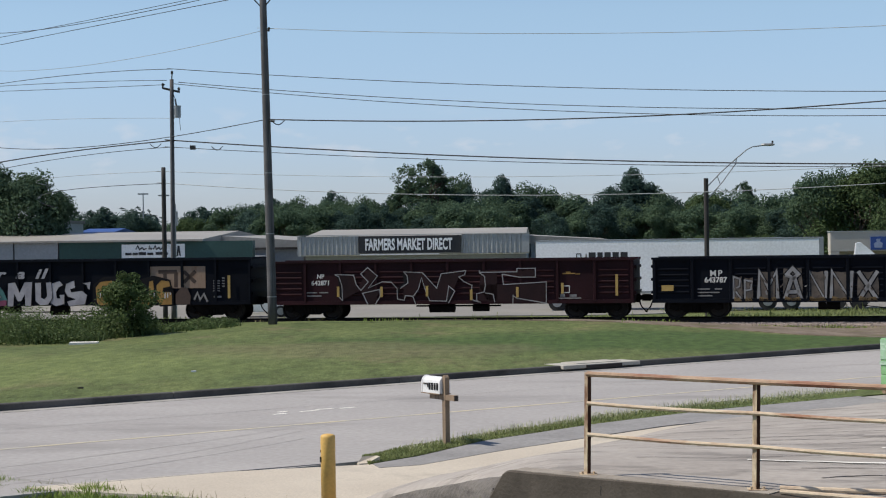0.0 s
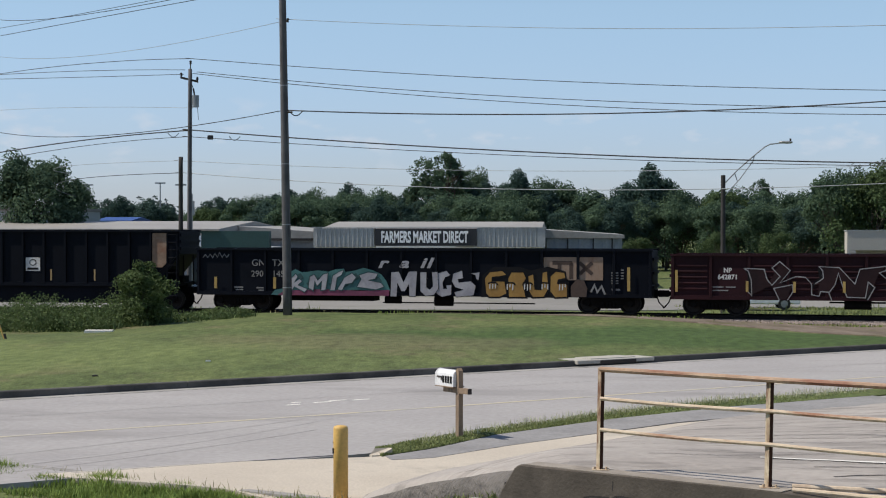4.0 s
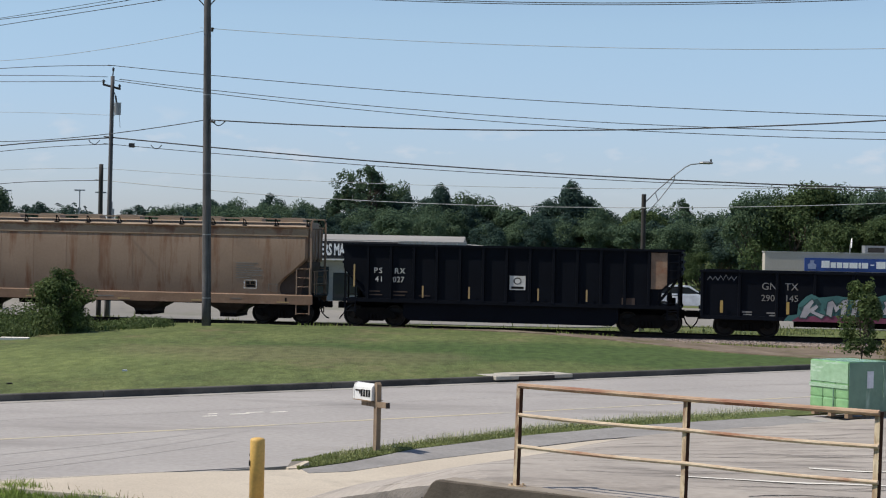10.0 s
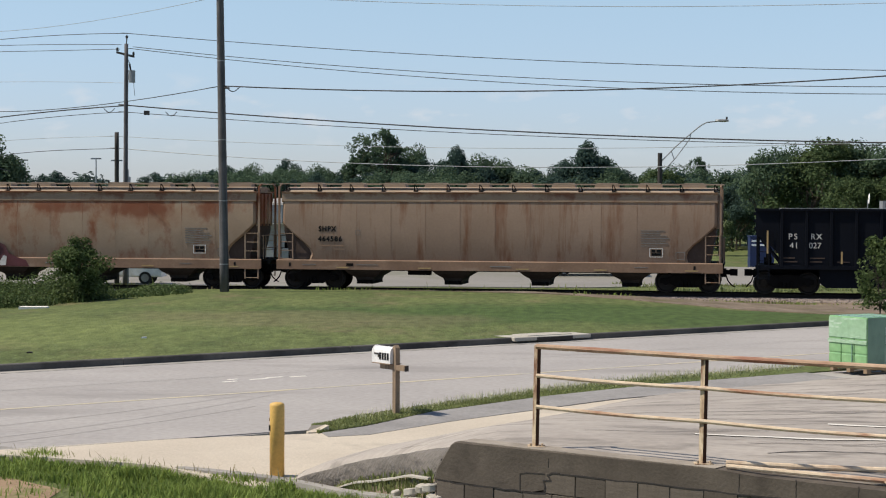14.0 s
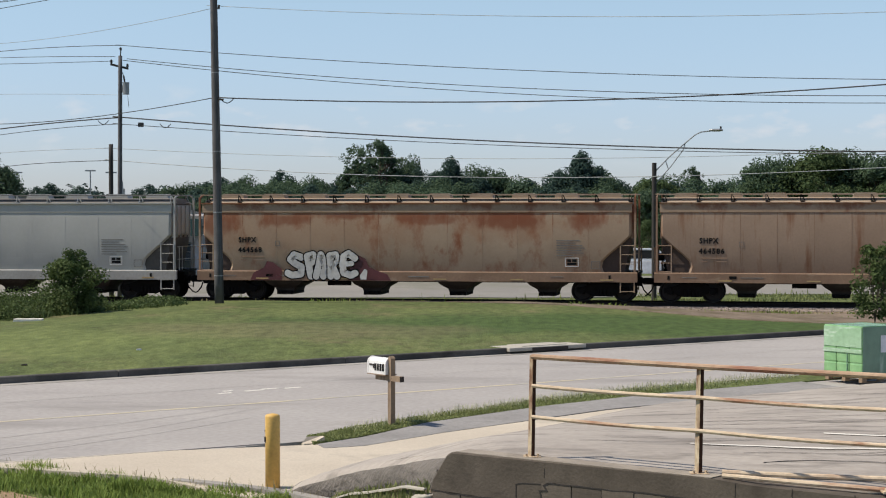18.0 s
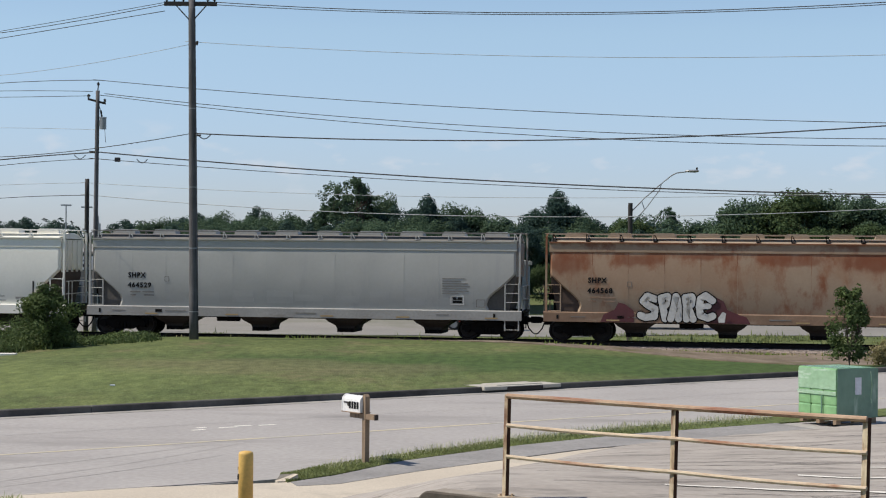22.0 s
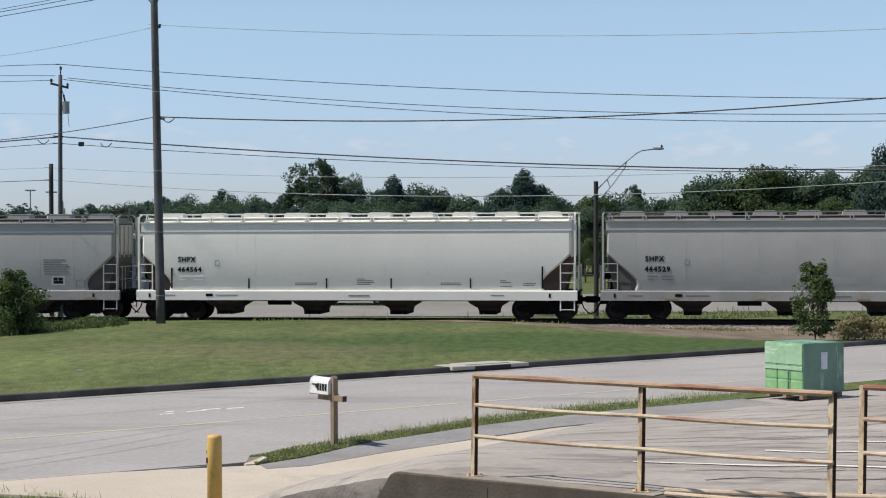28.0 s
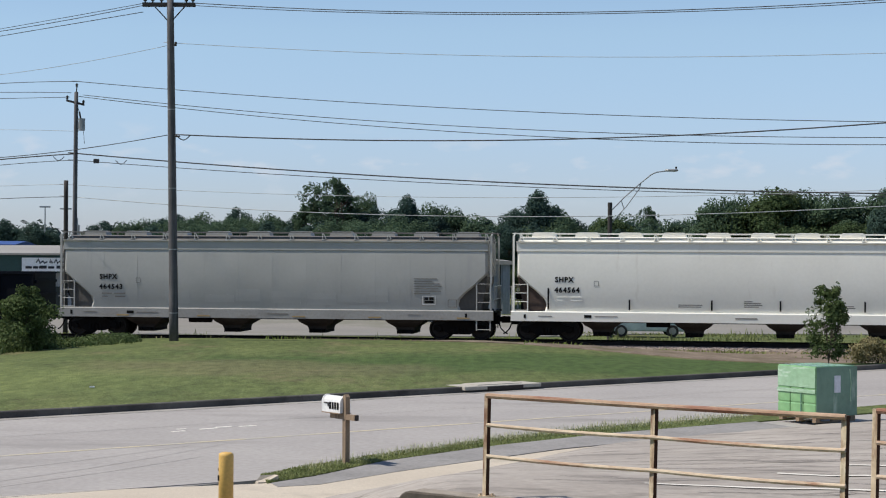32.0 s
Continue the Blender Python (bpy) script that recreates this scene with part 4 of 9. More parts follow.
def frame_mesh():
    bm = B()
    for side in (-1, 1):
        y0, y1 = sorted((side * 0.93, side * 1.06))
        prism(bm, [(-1.12, 0.40), (-1.12, 0.62), (-0.80, 0.66), (-0.45, 0.80), (0.45, 0.80), (0.80, 0.66), (1.12, 0.62), (1.12, 0.40), (0.75, 0.42), (0.42, 0.24), (-0.42, 0.24), (-0.75, 0.42)], y0, y1)
        for x in (-0.89, 0.89):
            tube(bm, (x, side * 1.0, 0.457), (x, side * 1.14, 0.457), 0.14, 0.13, 12)
        for x in (-0.22, -0.07, 0.08, 0.23):
            tube(bm, (x, side * 1.08, 0.28), (x, side * 1.08, 0.52), 0.055, n=8)
    box(bm, -0.2, 0.2, -1.0, 1.0, 0.42, 0.78)
    tube(bm, (0, 0, 0.78), (0, 0, 0.92), 0.2, n=12)
    for x in (-0.5, 0.5):
        box(bm, x - 0.05, x + 0.05, -0.8, 0.8, 0.30, 0.42)
    return mesh("truck_frame", bm, RUNGEAR)


TRUCK_ME = frame_mesh()


def add_trucks(car, xs):
    for x in xs:
        t = new("truck", TRUCK_ME)
        t.parent = car
        t.matrix_basis = Matrix.Translation((x, 0, 0))
        for w in (-0.89, 0.89):
            o = new("wheelset", WHEEL_ME)
            o.parent = t
            o.matrix_basis = Matrix.Translation((w, 0, WR))
            WHEELS.append((o, w))


def add_couplers(car, half, end):
    """Draft gear, knuckle and hanging air hose at both ends: half is the body's, end the coupling face."""
    for s in (-1, 1):
        bm = B()
        a, b = sorted((s * (half - 0.4), s * (half + 0.12)))
        box(bm, a, b, -0.22, 0.22, 0.66, 1.02)
        a, b = sorted((s * half, s * (end - 0.12)))
        box(bm, a, b, -0.09, 0.09, 0.76, 0.96)
        a, b = sorted((s * (end - 0.22), s * (end + 0.10)))
        prism(bm, [(a, -0.15), (b, -0.13), (b, 0.02), (a + 0.1 * (b - a), 0.15)], 0.72, 1.0, "z")
        part("coupler", bm, RUNGEAR, car)
        bm = B()
        pts = [Vector((s * (half + 0.1), -0.35, 0.78)), Vector((s * (half + 0.2), -0.36, 0.5)), Vector((s * (half + 0.38), -0.3, 0.30)), Vector((s * (end), -0.26, 0.26))]
        pipe(bm, pts, 0.03, 6)
        part("air_hose", bm, RUNGEAR, car)


def ladder(car, x0, x1, y, z0, z1, n, material, label=""):
    bm = B()
    for x in (x0, x1):
        box(bm, x - 0.025, x + 0.025, y - 0.02, y + 0.02, z0, z1)
    for k in range(n):
        z = z0 + 0.05 + (z1 - z0 - 0.1) * k / (n - 1)
        tube(bm, (x0, y, z), (x1, y, z), 0.016, n=6)
    return part("ladder", bm, material, car, label)


def bars(car, name, rows, material, label=""):
    """Small unreadable stencilling: flat bars (x, z, length, height) on the near side at y."""
    bm = B()
    for x, z, w, h, y in rows:
        box(bm, x, x + w, y - 0.006, y + 0.002, z, z + h)
    return tagged(part(name, bm, material, car, label), kind="stuff" if len(rows) > 1 else "")


def hopper_wall(z):
    """Half width of the hopper body at height z."""
    return 1.59 - (0.15 if z < 2.75 else 0.10) * ((z - 2.75) / 1.45) ** 2


def hopper_end(z):
    return float(np.interp(z, (1.27, 1.50, 1.75, 2.00, 2.40, 2.82), (8.16, 8.05, 8.12, 8.36, 8.85, 9.3)))


def hopper(label, paint, roofm, slopem, mark, number, s_mid, seams=True, tall_marks=False, sillm=None, patch=None):
    sillm = sillm or paint
    car = thing("covered_hopper_car", label, "freight car", "freight train")
    bm = B()
    zs = [1.27 + 2.85 * k / 30 for k in range(31)]
    rings = []
    # side sheets bowed a few millimetres between the weld seams
    rnd = random.Random(number)
    xs = [-7.5 + 0.25 * k for k in range(61)]
    bows = [rnd.uniform(0.001, 0.007) * (1 if seams else 0.35) for k in range(10)]
    waves = [bows[min(9, k // 6)] * math.sin(math.pi * (k % 6) / 6) + 0.002 * noise.noise((k * 0.31, s_mid, 0)) for k in range(61)]
    for z in zs:
        e, w = hopper_end(z), hopper_wall(z)
        mid = math.sin(math.pi * (z - 1.27) / 2.85)
        near = [(-e + 0.1, -w, z)] + [(x, -w + v * mid, z) for x, v in zip(xs, waves)] + [(e - 0.1, -w, z)]
        rings.append([(-e, -w + 0.1, z)] + near + [(e, -w + 0.1, z), (e, w - 0.1, z), (e - 0.1, w, z), (-e + 0.1, w, z), (-e, w - 0.1, z)])
    loft(bm, rings)
    part("body", bm, paint, car)
    # slope sheets behind the end cages
    for s in (-1, 1):
        bm = B()
        prism(bm, [(s * 8.13, 1.29), (s * 8.03, 1.5), (s * 8.10, 1.76), (s * 8.34, 2.01), (s * 8.82, 2.40), (s * 9.26, 2.79), (s * 9.26, 2.5), (s * 9.0, 1.29)], -1.36, 1.36)
        part("slope_sheet", bm, slopem, car, "brown slope sheet")
    # top chord and roof
    bm = B()
    for s in (-1, 1):
        prism(bm, [(s * 1.50, 3.76), (s * 1.57, 3.80), (s * 1.565, 4.12), (s * 1.60, 4.17), (s * 1.42, 4.20), (s * 1.42, 3.82)], -9.32, 9.32, "x")
    part("top_chord", bm, paint, car)
    bm = B()
    loft(bm, [[(x, -1.42, 4.16), (x, -0.95, 4.34), (x, -0.4, 4.42), (x, 0.4, 4.42), (x, 0.95, 4.34), (x, 1.42, 4.16)] for x in (-9.3, 9.3)])
    part("roof", bm, ROOFTAN if roofm is RUSTY else roofm, car, "roof sheet")
    for s in (-1, 1):
        bm = B()
        a, b = sorted((s * 1.44, s * 1.63))
        box(bm, -9.34, 9.34, a, b, 4.172, 4.212)
        part("roof_flange", bm, paint, car)
    # running boards on brackets, hatch covers
    for y in (-0.93, 0.93):
        bm = B()
        box(bm, -9.55, 9.55, y - 0.24, y + 0.24, 4.535, 4.575)
        part("running_board", bm, ROOFTAN if roofm is RUSTY else roofm, car)
        bracket = None
        for k in range(14):
            m = Matrix.Translation((-9.2 + k * 1.415, 0, 0))
            if bracket is None:
                bm = B()
                o = 1 if y > 0 else -1
                box(bm, -0.035, 0.0, *sorted((y + o * 0.20, y + o * 0.235)), 4.27, 4.535)
                prism(bm, [(0.0, 4.53), (0.035, 4.53), (0.16, 4.30), (0.125, 4.27)], *sorted((y + o * 0.2, y + o * 0.24)))
                box(bm, -0.03, 0.14, *sorted((y - o * 0.2, y + o * 0.44)), 4.235, 4.265)
                bracket = part("board_bracket", bm, RUNGEAR if roofm is RUSTY else paint, car, at=m)
            else:
                again(bracket, car, m)
    bm = B()
    prism(bm, [(-0.52, 4.40), (-0.48, 4.56), (-0.40, 4.615), (0.40, 4.615), (0.48, 4.56), (0.52, 4.40)], -0.36, 0.36)
    hatch = None
    for k in range(10):
        m = Matrix.Translation((-8.3 + k * 1.845, 0, 0))
        hatch = part("hatch_cover", bm, ROOFTAN if roofm is RUSTY else paint, car, at=m) if hatch is None else (again(hatch, car, m), hatch)[1]
    # side sills
    for s in (-1, 1):
        bm = B()
        a, b = sorted((s * 1.44, s * 1.60))
        prism(bm, [(a, 0.90), (b, 0.86), (b, 1.24), (b - 0.04 if s > 0 else b, 1.28), (a, 1.28)] if s > 0 else [(b, 0.90), (a, 0.86), (a, 1.24), (a + 0.04, 1.28), (b, 1.28)], -9.55, 9.55, "x")
        part("side_sill", bm, sillm, car)
    bm = B()
    box(bm, -9.55, 9.55, -0.35, 0.35, 0.78, 1.27)
    for s in (-1, 1):
        a, b = sorted((s * 8.6, s * 9.6))
        box(bm, a, b, -1.45, 1.45, 1.18, 1.27)
    part("centre_sill", bm, RUNGEAR, car)
    # outlets
    out = None
    for x in (-5.76, -1.9, 1.86, 5.7):
        if out is None:
            bm = B()
            loft(bm, [[(-e, -w, z), (e, -w, z), (e, w, z), (-e, w, z)] for e, w, z in ((0.98, 1.42, 1.26), (0.86, 1.38, 0.86), (0.70, 1.28, 0.70), (0.42, 1.0, 0.52), (0.36, 0.95, 0.36))])
            out = part("outlet_hopper", bm, OUTLETDARK, car, at=Matrix.Translation((x, 0, 0)))
            bm = B()
            box(bm, -0.36, 0.36, -1.0, 1.0, 0.24, 0.40)
            tube(bm, (-0.2, -1.0, 0.32), (-0.2, -1.22, 0.32), 0.06, n=8)
            tube(bm, (0.2, -1.0, 0.32), (0.2, -1.22, 0.32), 0.06, n=8)
            gate = part("outlet_gate", bm, RUNGEAR, out)
        else:
            o = again(out, car, Matrix.Translation((x, 0, 0)))
            again(gate, o, Matrix.Identity(4))
    # weld seams
    if seams:
        sm = None
        for k in range(11):
            x = -7.5 + k * 1.5
            if sm is None:
                bm = B()
                zz = [1.29, 1.6, 1.85, 2.1, 2.4, 2.7, 3.0, 3.2, 3.4, 3.6, 3.79]
                for y in (-1,):
                    loft(bm, [[(-0.014, y * (hopper_wall(z) - 0.02), z), (0.014, y * (hopper_wall(z) - 0.02), z), (0.014, y * (hopper_wall(z) + 0.004), z), (-0.014, y * (hopper_wall(z) + 0.004), z)] for z in zz])
                sm = part("weld_seam", bm, paint, car, at=Matrix.Translation((x, 0, 0)))
            else:
                again(sm, car, Matrix.Translation((x, 0, 0)))
    # end cages: corner posts, ladders, cross rails, platform
    for s in (-1, 1):
        for y in (-1.5, 1.5):
            bm = B()
            box(bm, s * 9.45 - 0.04, s * 9.45 + 0.04, y - 0.05, y + 0.05, 0.9, 4.45)
            tube(bm, (s * 9.45, y, 4.42), (s * 9.45, y * 0.62, 4.56), 0.035, n=6)
            part("corner_post", bm, paint, car)
        xa, xb = sorted((s * 9.42, s * 8.84))
        ladder(car, xa, xb, -1.55, 0.42 if s > 0 else 0.9, 2.45, 6 if s > 0 else 5, paint)
        ladder(car, xa, xb, 1.55, 0.42, 2.45, 6, paint)
        bm = B()
        for z in (1.75, 2.3):
            tube(bm, (s * 9.57, -1.45, z), (s * 9.57, 1.45, z), 0.02, n=6)
        for y in (-1.2, -0.75, 0.75, 1.2):
            tube(bm, (s * 9.57, y, 1.27), (s * 9.57, y, 2.3), 0.02, n=6)
        part("hand_rail", bm, paint, car)
        bm = B()
        for k in range(5):
            y = -1.3 + 0.65 * k
            box(bm, s * 9.28 - 0.03, s * 9.28 + 0.07, y - 0.03, y + 0.03, 2.7, 4.1)
        part("end_rib", bm, paint, car)
    # brake gear on one end
    bm = B()
    tube(bm, (-9.2, -0.5, 1.9), (-9.45, -0.5, 1.9), 0.16, n=12)
    box(bm, -9.2, -8.8, -0.9, -0.2, 1.3, 1.7)
    tube(bm, (-9.05, -1.1, 1.3), (-9.05, -1.1, 2.5), 0.03, n=6)
    part("brake_gear", bm, RUNGEAR, car)
    bm = B()
    tube(bm, (-3.9, -0.7, 0.78), (-2.9, -0.7, 0.78), 0.16, n=10)
    tube(bm, (-6.9, -0.9, 0.85), (6.9, -0.9, 0.85), 0.025, n=6)
    part("air_brake_pipe", bm, RUNGEAR, car)
    # lettering on the near side
    y = -1.588

    def skin(z):
        return -hopper_wall(z) - 0.002

    def on_side(x, z):
        return Matrix.Translation((x, skin(z) - 0.008, z)) @ Matrix.Rotation(math.atan((hopper_wall(z + 0.3) - hopper_wall(z)) / 0.3), 4, 'X')

    letters("reporting_mark", mark, 0.305, BLACKMARK, car, on_side(-7.68, 2.51), "black stencilled letters", offset=0.013, spacing=1.2, stretch=0.93)
    letters("car_number", number, 0.295, BLACKMARK, car, on_side(-7.70, 2.08), "black stencilled digits", offset=0.013, spacing=1.22, stretch=1.0)
    bars(car, "small_stencil", [(-7.6, 1.86, 0.45, 0.05, skin(1.9)), (-7.05, 1.86, 0.5, 0.05, skin(1.9)), (-7.6, 1.72, 0.25, 0.05, skin(1.75)), (-7.0, 1.72, 0.45, 0.05, skin(1.75))], roofm)
    bm = B()
    stroke(bm, [(-6.04, 2.36), (-5.86, 2.36), (-5.86, 2.56), (-6.04, 2.56), (-6.04, 2.36)], 0.018, skin(2.5) - 0.004)
    part("faint_square", bm, STENCILGREY, car)
    if tall_marks:
        # small stencils low on the side, a few lines each
        for x, z, lines in ((-2.55, 1.50, (1.0, 0.95)), (0.15, 1.52, (0.35, 0.7, 0.75, 0.6)), (3.75, 1.50, (0.85, 0.9)), (6.3, 1.60, (0.25, 0.45)), (6.3, 1.42, (0.5,)), (7.25, 1.48, (0.55, 0.5))):
            bars(car, "small_stencil", [(x, z + 0.075 * k, w, 0.035, skin(z + 0.075 * k)) for k, w in enumerate(reversed(lines))], STENCILGREY)
    else:
        bars(car, "data_stencil", [(6.15, 1.96 + 0.105 * k, (0.7, 1.15, 1.05, 1.2, 1.1, 0.8, 1.0)[k], 0.035, skin(1.98 + 0.105 * k)) for k in range(7)], STENCILGREY)
        bars(car, "placard", [(6.60, 1.57, 0.40, 0.11, skin(1.62)), (6.60, 1.70, 0.17, 0.12, skin(1.76)), (6.81, 1.70, 0.19, 0.12, skin(1.76))], BLACKMARK, "black consolidated stencil")
        bm = B()
        stroke(bm, [(6.53, 1.52), (7.07, 1.52), (7.07, 1.87), (6.53, 1.87), (6.53, 1.52)], 0.03, skin(1.87) - 0.004)
        part("placard_frame", bm, WHITEPAINT, car, "thin white frame")
        bm = B()
        stroke(bm, [(7.62, 1.42), (7.98, 1.42), (7.98, 1.72), (7.62, 1.72), (7.62, 1.42)], 0.025, skin(1.72) - 0.004)
        part("faint_square", bm, STENCILGREY, car)
    for x in (-9.0, 8.35):
        bars(car, "sill_hole", [(x, 0.98, 0.09, 0.17, -1.606)], BLACKMARK)
    if patch:
        # rectangles of newer paint low on the sheets
        for k in range(7):
            x, z0, w = -4.6 + 1.5 * k + rnd.uniform(-0.2, 0.2), rnd.uniform(1.42, 1.6), rnd.uniform(0.7, 1.35)
            z1 = z0 + rnd.uniform(0.28, 0.6)
            bm = B()
            loft(bm, [[(x, skin(z) + 0.006, z), (x + w, skin(z) + 0.006, z), (x + w, skin(z) - 0.002, z), (x, skin(z) - 0.002, z)] for z in (z0, (z0 + z1) / 2, z1)])
            part("repainted_patch", bm, patch, car, "slightly lighter repainted patch")
    bars(car, "sill_plate", [(-6.45, 1.02, 0.30, 0.12, -1.606)], RUNGEAR)
    bars(car, "sill_stencil", [(-8.4, 1.06, 0.6, 0.03, -1.606), (-6.0, 1.06, 0.95, 0.035, -1.606), (-0.2, 1.03, 0.9, 0.05, -1.606), (5.9, 1.06, 0.55, 0.03, -1.606)], STENCILGREY)
    if tall_marks:
        for x, z0, z1 in ((-8.0, 1.36, 2.25), (-4.6, 1.36, 1.8), (-1.2, 1.36, 1.8), (1.6, 1.36, 1.8), (5.0, 1.36, 1.8), (8.05, 1.36, 2.3)):
            bars(car, "vertical_bar_mark", [(x, z0, 0.07, z1 - z0, skin(z1))], BLACKMARK, "black vertical mark")
    else:
        for x in (-6.9, -3.3, 0.9, 4.2, 8.0):
            bars(car, "reflector", [(x, 0.92, 0.55, 0.06, -1.61)], PALETAPE, "yellow reflective strip")
    add_trucks(car, (-8.05, 8.07))
    add_couplers(car, 9.55, 10.04)
    MOVING.append((car, s_mid, 8.05))
    return car


hopA = hopper("tan covered hopper car streaked with rust, rolling", TAN, RUSTY, BROWNSLOPE, "SHPX", "464586", -4.45, sillm=SILLBROWN)
hopB = hopper("rust-patched tan covered hopper car with white graffiti", TANRUST, RUSTY, BROWNSLOPE, "SHPX", "464568", -24.30, sillm=SILLBROWN)
hopC = hopper("dull grey covered hopper car, rolling on the track", GREYCAR, GREYROOF, GREYSLOPE, "SHPX", "464529", -44.38, patch=GREYPATCH, sillm=SILLGREY)
hopD = hopper("clean cream-white covered hopper car with black marks", WHITECAR, WHITECAR, BROWNSLOPE, "SHPX", "464564", -64.5, seams=False, tall_marks=True)
hopE = hopper("dusty grey covered hopper car, rolling on the track", GREYCAR, GREYROOF, GREYSLOPE, "SHPX", "464543", -84.4, patch=GREYPATCH, sillm=SILLGREY)
# rusted top bands
for car in (hopA, hopB):
    for ob in car.children:
        if ob.name.startswith("top_chord"):
            ob.data.materials[0] = CHORDTAN


def gondola(label, paint, half, top, bottom, s_mid, trucks, ribs, end, name="gondola_car", group="freight train", belly=0.0, rim=0.06, cut=0.0):
    """An open car: floor, side sheets with outside ribs, end sheets, top rim."""
    car = thing(name, label, "freight car", group)
    for s in (-1, 1):
        bm = B()
        a, b = sorted((s * 1.36, s * 1.42))
        if cut:
            # the lower corners slope up over open end platforms
            prism(bm, [(-half, top), (-half, cut + 0.12), (-half + 0.16, cut), (-half + 0.92, 1.74), (-half + 0.97, bottom), (half - 0.97, bottom), (half - 0.92, 1.74), (half - 0.16, cut), (half, cut + 0.12), (half, top)], a, b)
        else:
            box(bm, -half, half, a, b, bottom, top)
        part("side_sheet", bm, paint, car)
        bm = B()
        a, b = sorted((s * 1.34, s * 1.53))
        box(bm, -half - 0.04, half + 0.04, a, b, top - 0.03, top + rim)
        part("top_rim", bm, paint, car)
        bm = B()
        a, b = sorted((s * 1.42, s * 1.50))
        box(bm, -half, half, a, b, bottom, bottom + 0.16)
        part("side_sill", bm, paint, car)
        bm = B()
        a, b = sorted((s * half, s * (half - 0.06)))
        low = cut + 0.12 if cut else bottom
        box(bm, a, b, -1.36, 1.36, low, top)
        if cut:
            prism(bm, [(s * half, low), (s * (half - 0.06), low + 0.03), (s * (half - 1.15), bottom + 0.1), (s * (half - 1.05), bottom + 0.1)], -1.35, 1.35)
        for k in range(3):
            z = low + (top - low) * (k + 0.7) / 3.4
            aa, bb = sorted((s * half, s * (half + 0.07)))
            box(bm, aa, bb, -1.38, 1.38, z, z + 0.12)
        part("end_sheet", bm, paint, car)
    bm = B()
    box(bm, -half + 0.05, half - 0.05, -1.37, 1.37, bottom + 0.02 if cut else bottom + 0.1, bottom + 0.14 if cut else bottom + 0.2)
    box(bm, -half, half, -0.3, 0.3, 0.68, bottom + 0.1)
    part("floor", bm, RUNGEAR, car)
    if cut:
        for s in (-1, 1):
            for y in (-1.40, -0.7, 0.7, 1.36):
                bm = B()
                box(bm, s * (half - 0.06) - 0.03, s * (half - 0.06) + 0.03, y, y + 0.05, bottom, cut + 0.14)
                part("platform_post", bm, RUNGEAR, car)
            bm = B()
            tube(bm, (s * (half - 0.5), -0.5, bottom), (s * (half - 0.5), -0.5, 1.75), 0.10, n=10)
            part("brake_cylinder", bm, RUNGEAR, car)
            bm = B()
            box(bm, s * (half - 0.45) - 0.16, s * (half - 0.45) + 0.16, 0.2, 0.8, bottom, 1.5)
            part("brake_box", bm, RUNGEAR, car)
    rib = None
    for x in ribs:
        for s in (-1, 1):
            m = Matrix.Translation((x, 0, 0)) @ Matrix.Rotation(0 if s < 0 else math.pi, 4, 'Z')
            if rib is None:
                bm = B()
                prism(bm, [(-0.07, -1.415), (-0.05, -1.51), (0.05, -1.51), (0.07, -1.415)], bottom + 0.1, top - 0.02, "z")
                rib = part("side_rib", bm, paint, car, at=m)
            else:
                again(rib, car, m)
    if belly:
        bm = B()
        prism(bm, [(-belly, bottom + 0.05), (belly, bottom + 0.05), (belly, 0.50), (belly - 0.25, 0.30), (-belly + 0.25, 0.30), (-belly, 0.50)], -1.30, 1.30)
        part("drop_belly", bm, paint, car)
    add_trucks(car, trucks)
    add_couplers(car, half, end)
    MOVING.append((car, s_mid, abs(trucks[0])))
    return car


def louvres(car, x0, x1, zs, material):
    """Pressed horizontal corrugations between two ribs."""
    bm = B()
    for z in zs:
        prism(bm, [(-1.415, z - 0.06), (-1.47, z - 0.02), (-1.47, z + 0.02), (-1.415, z + 0.06)], x0, x1, "x")
    part("corrugation", bm, material, car)


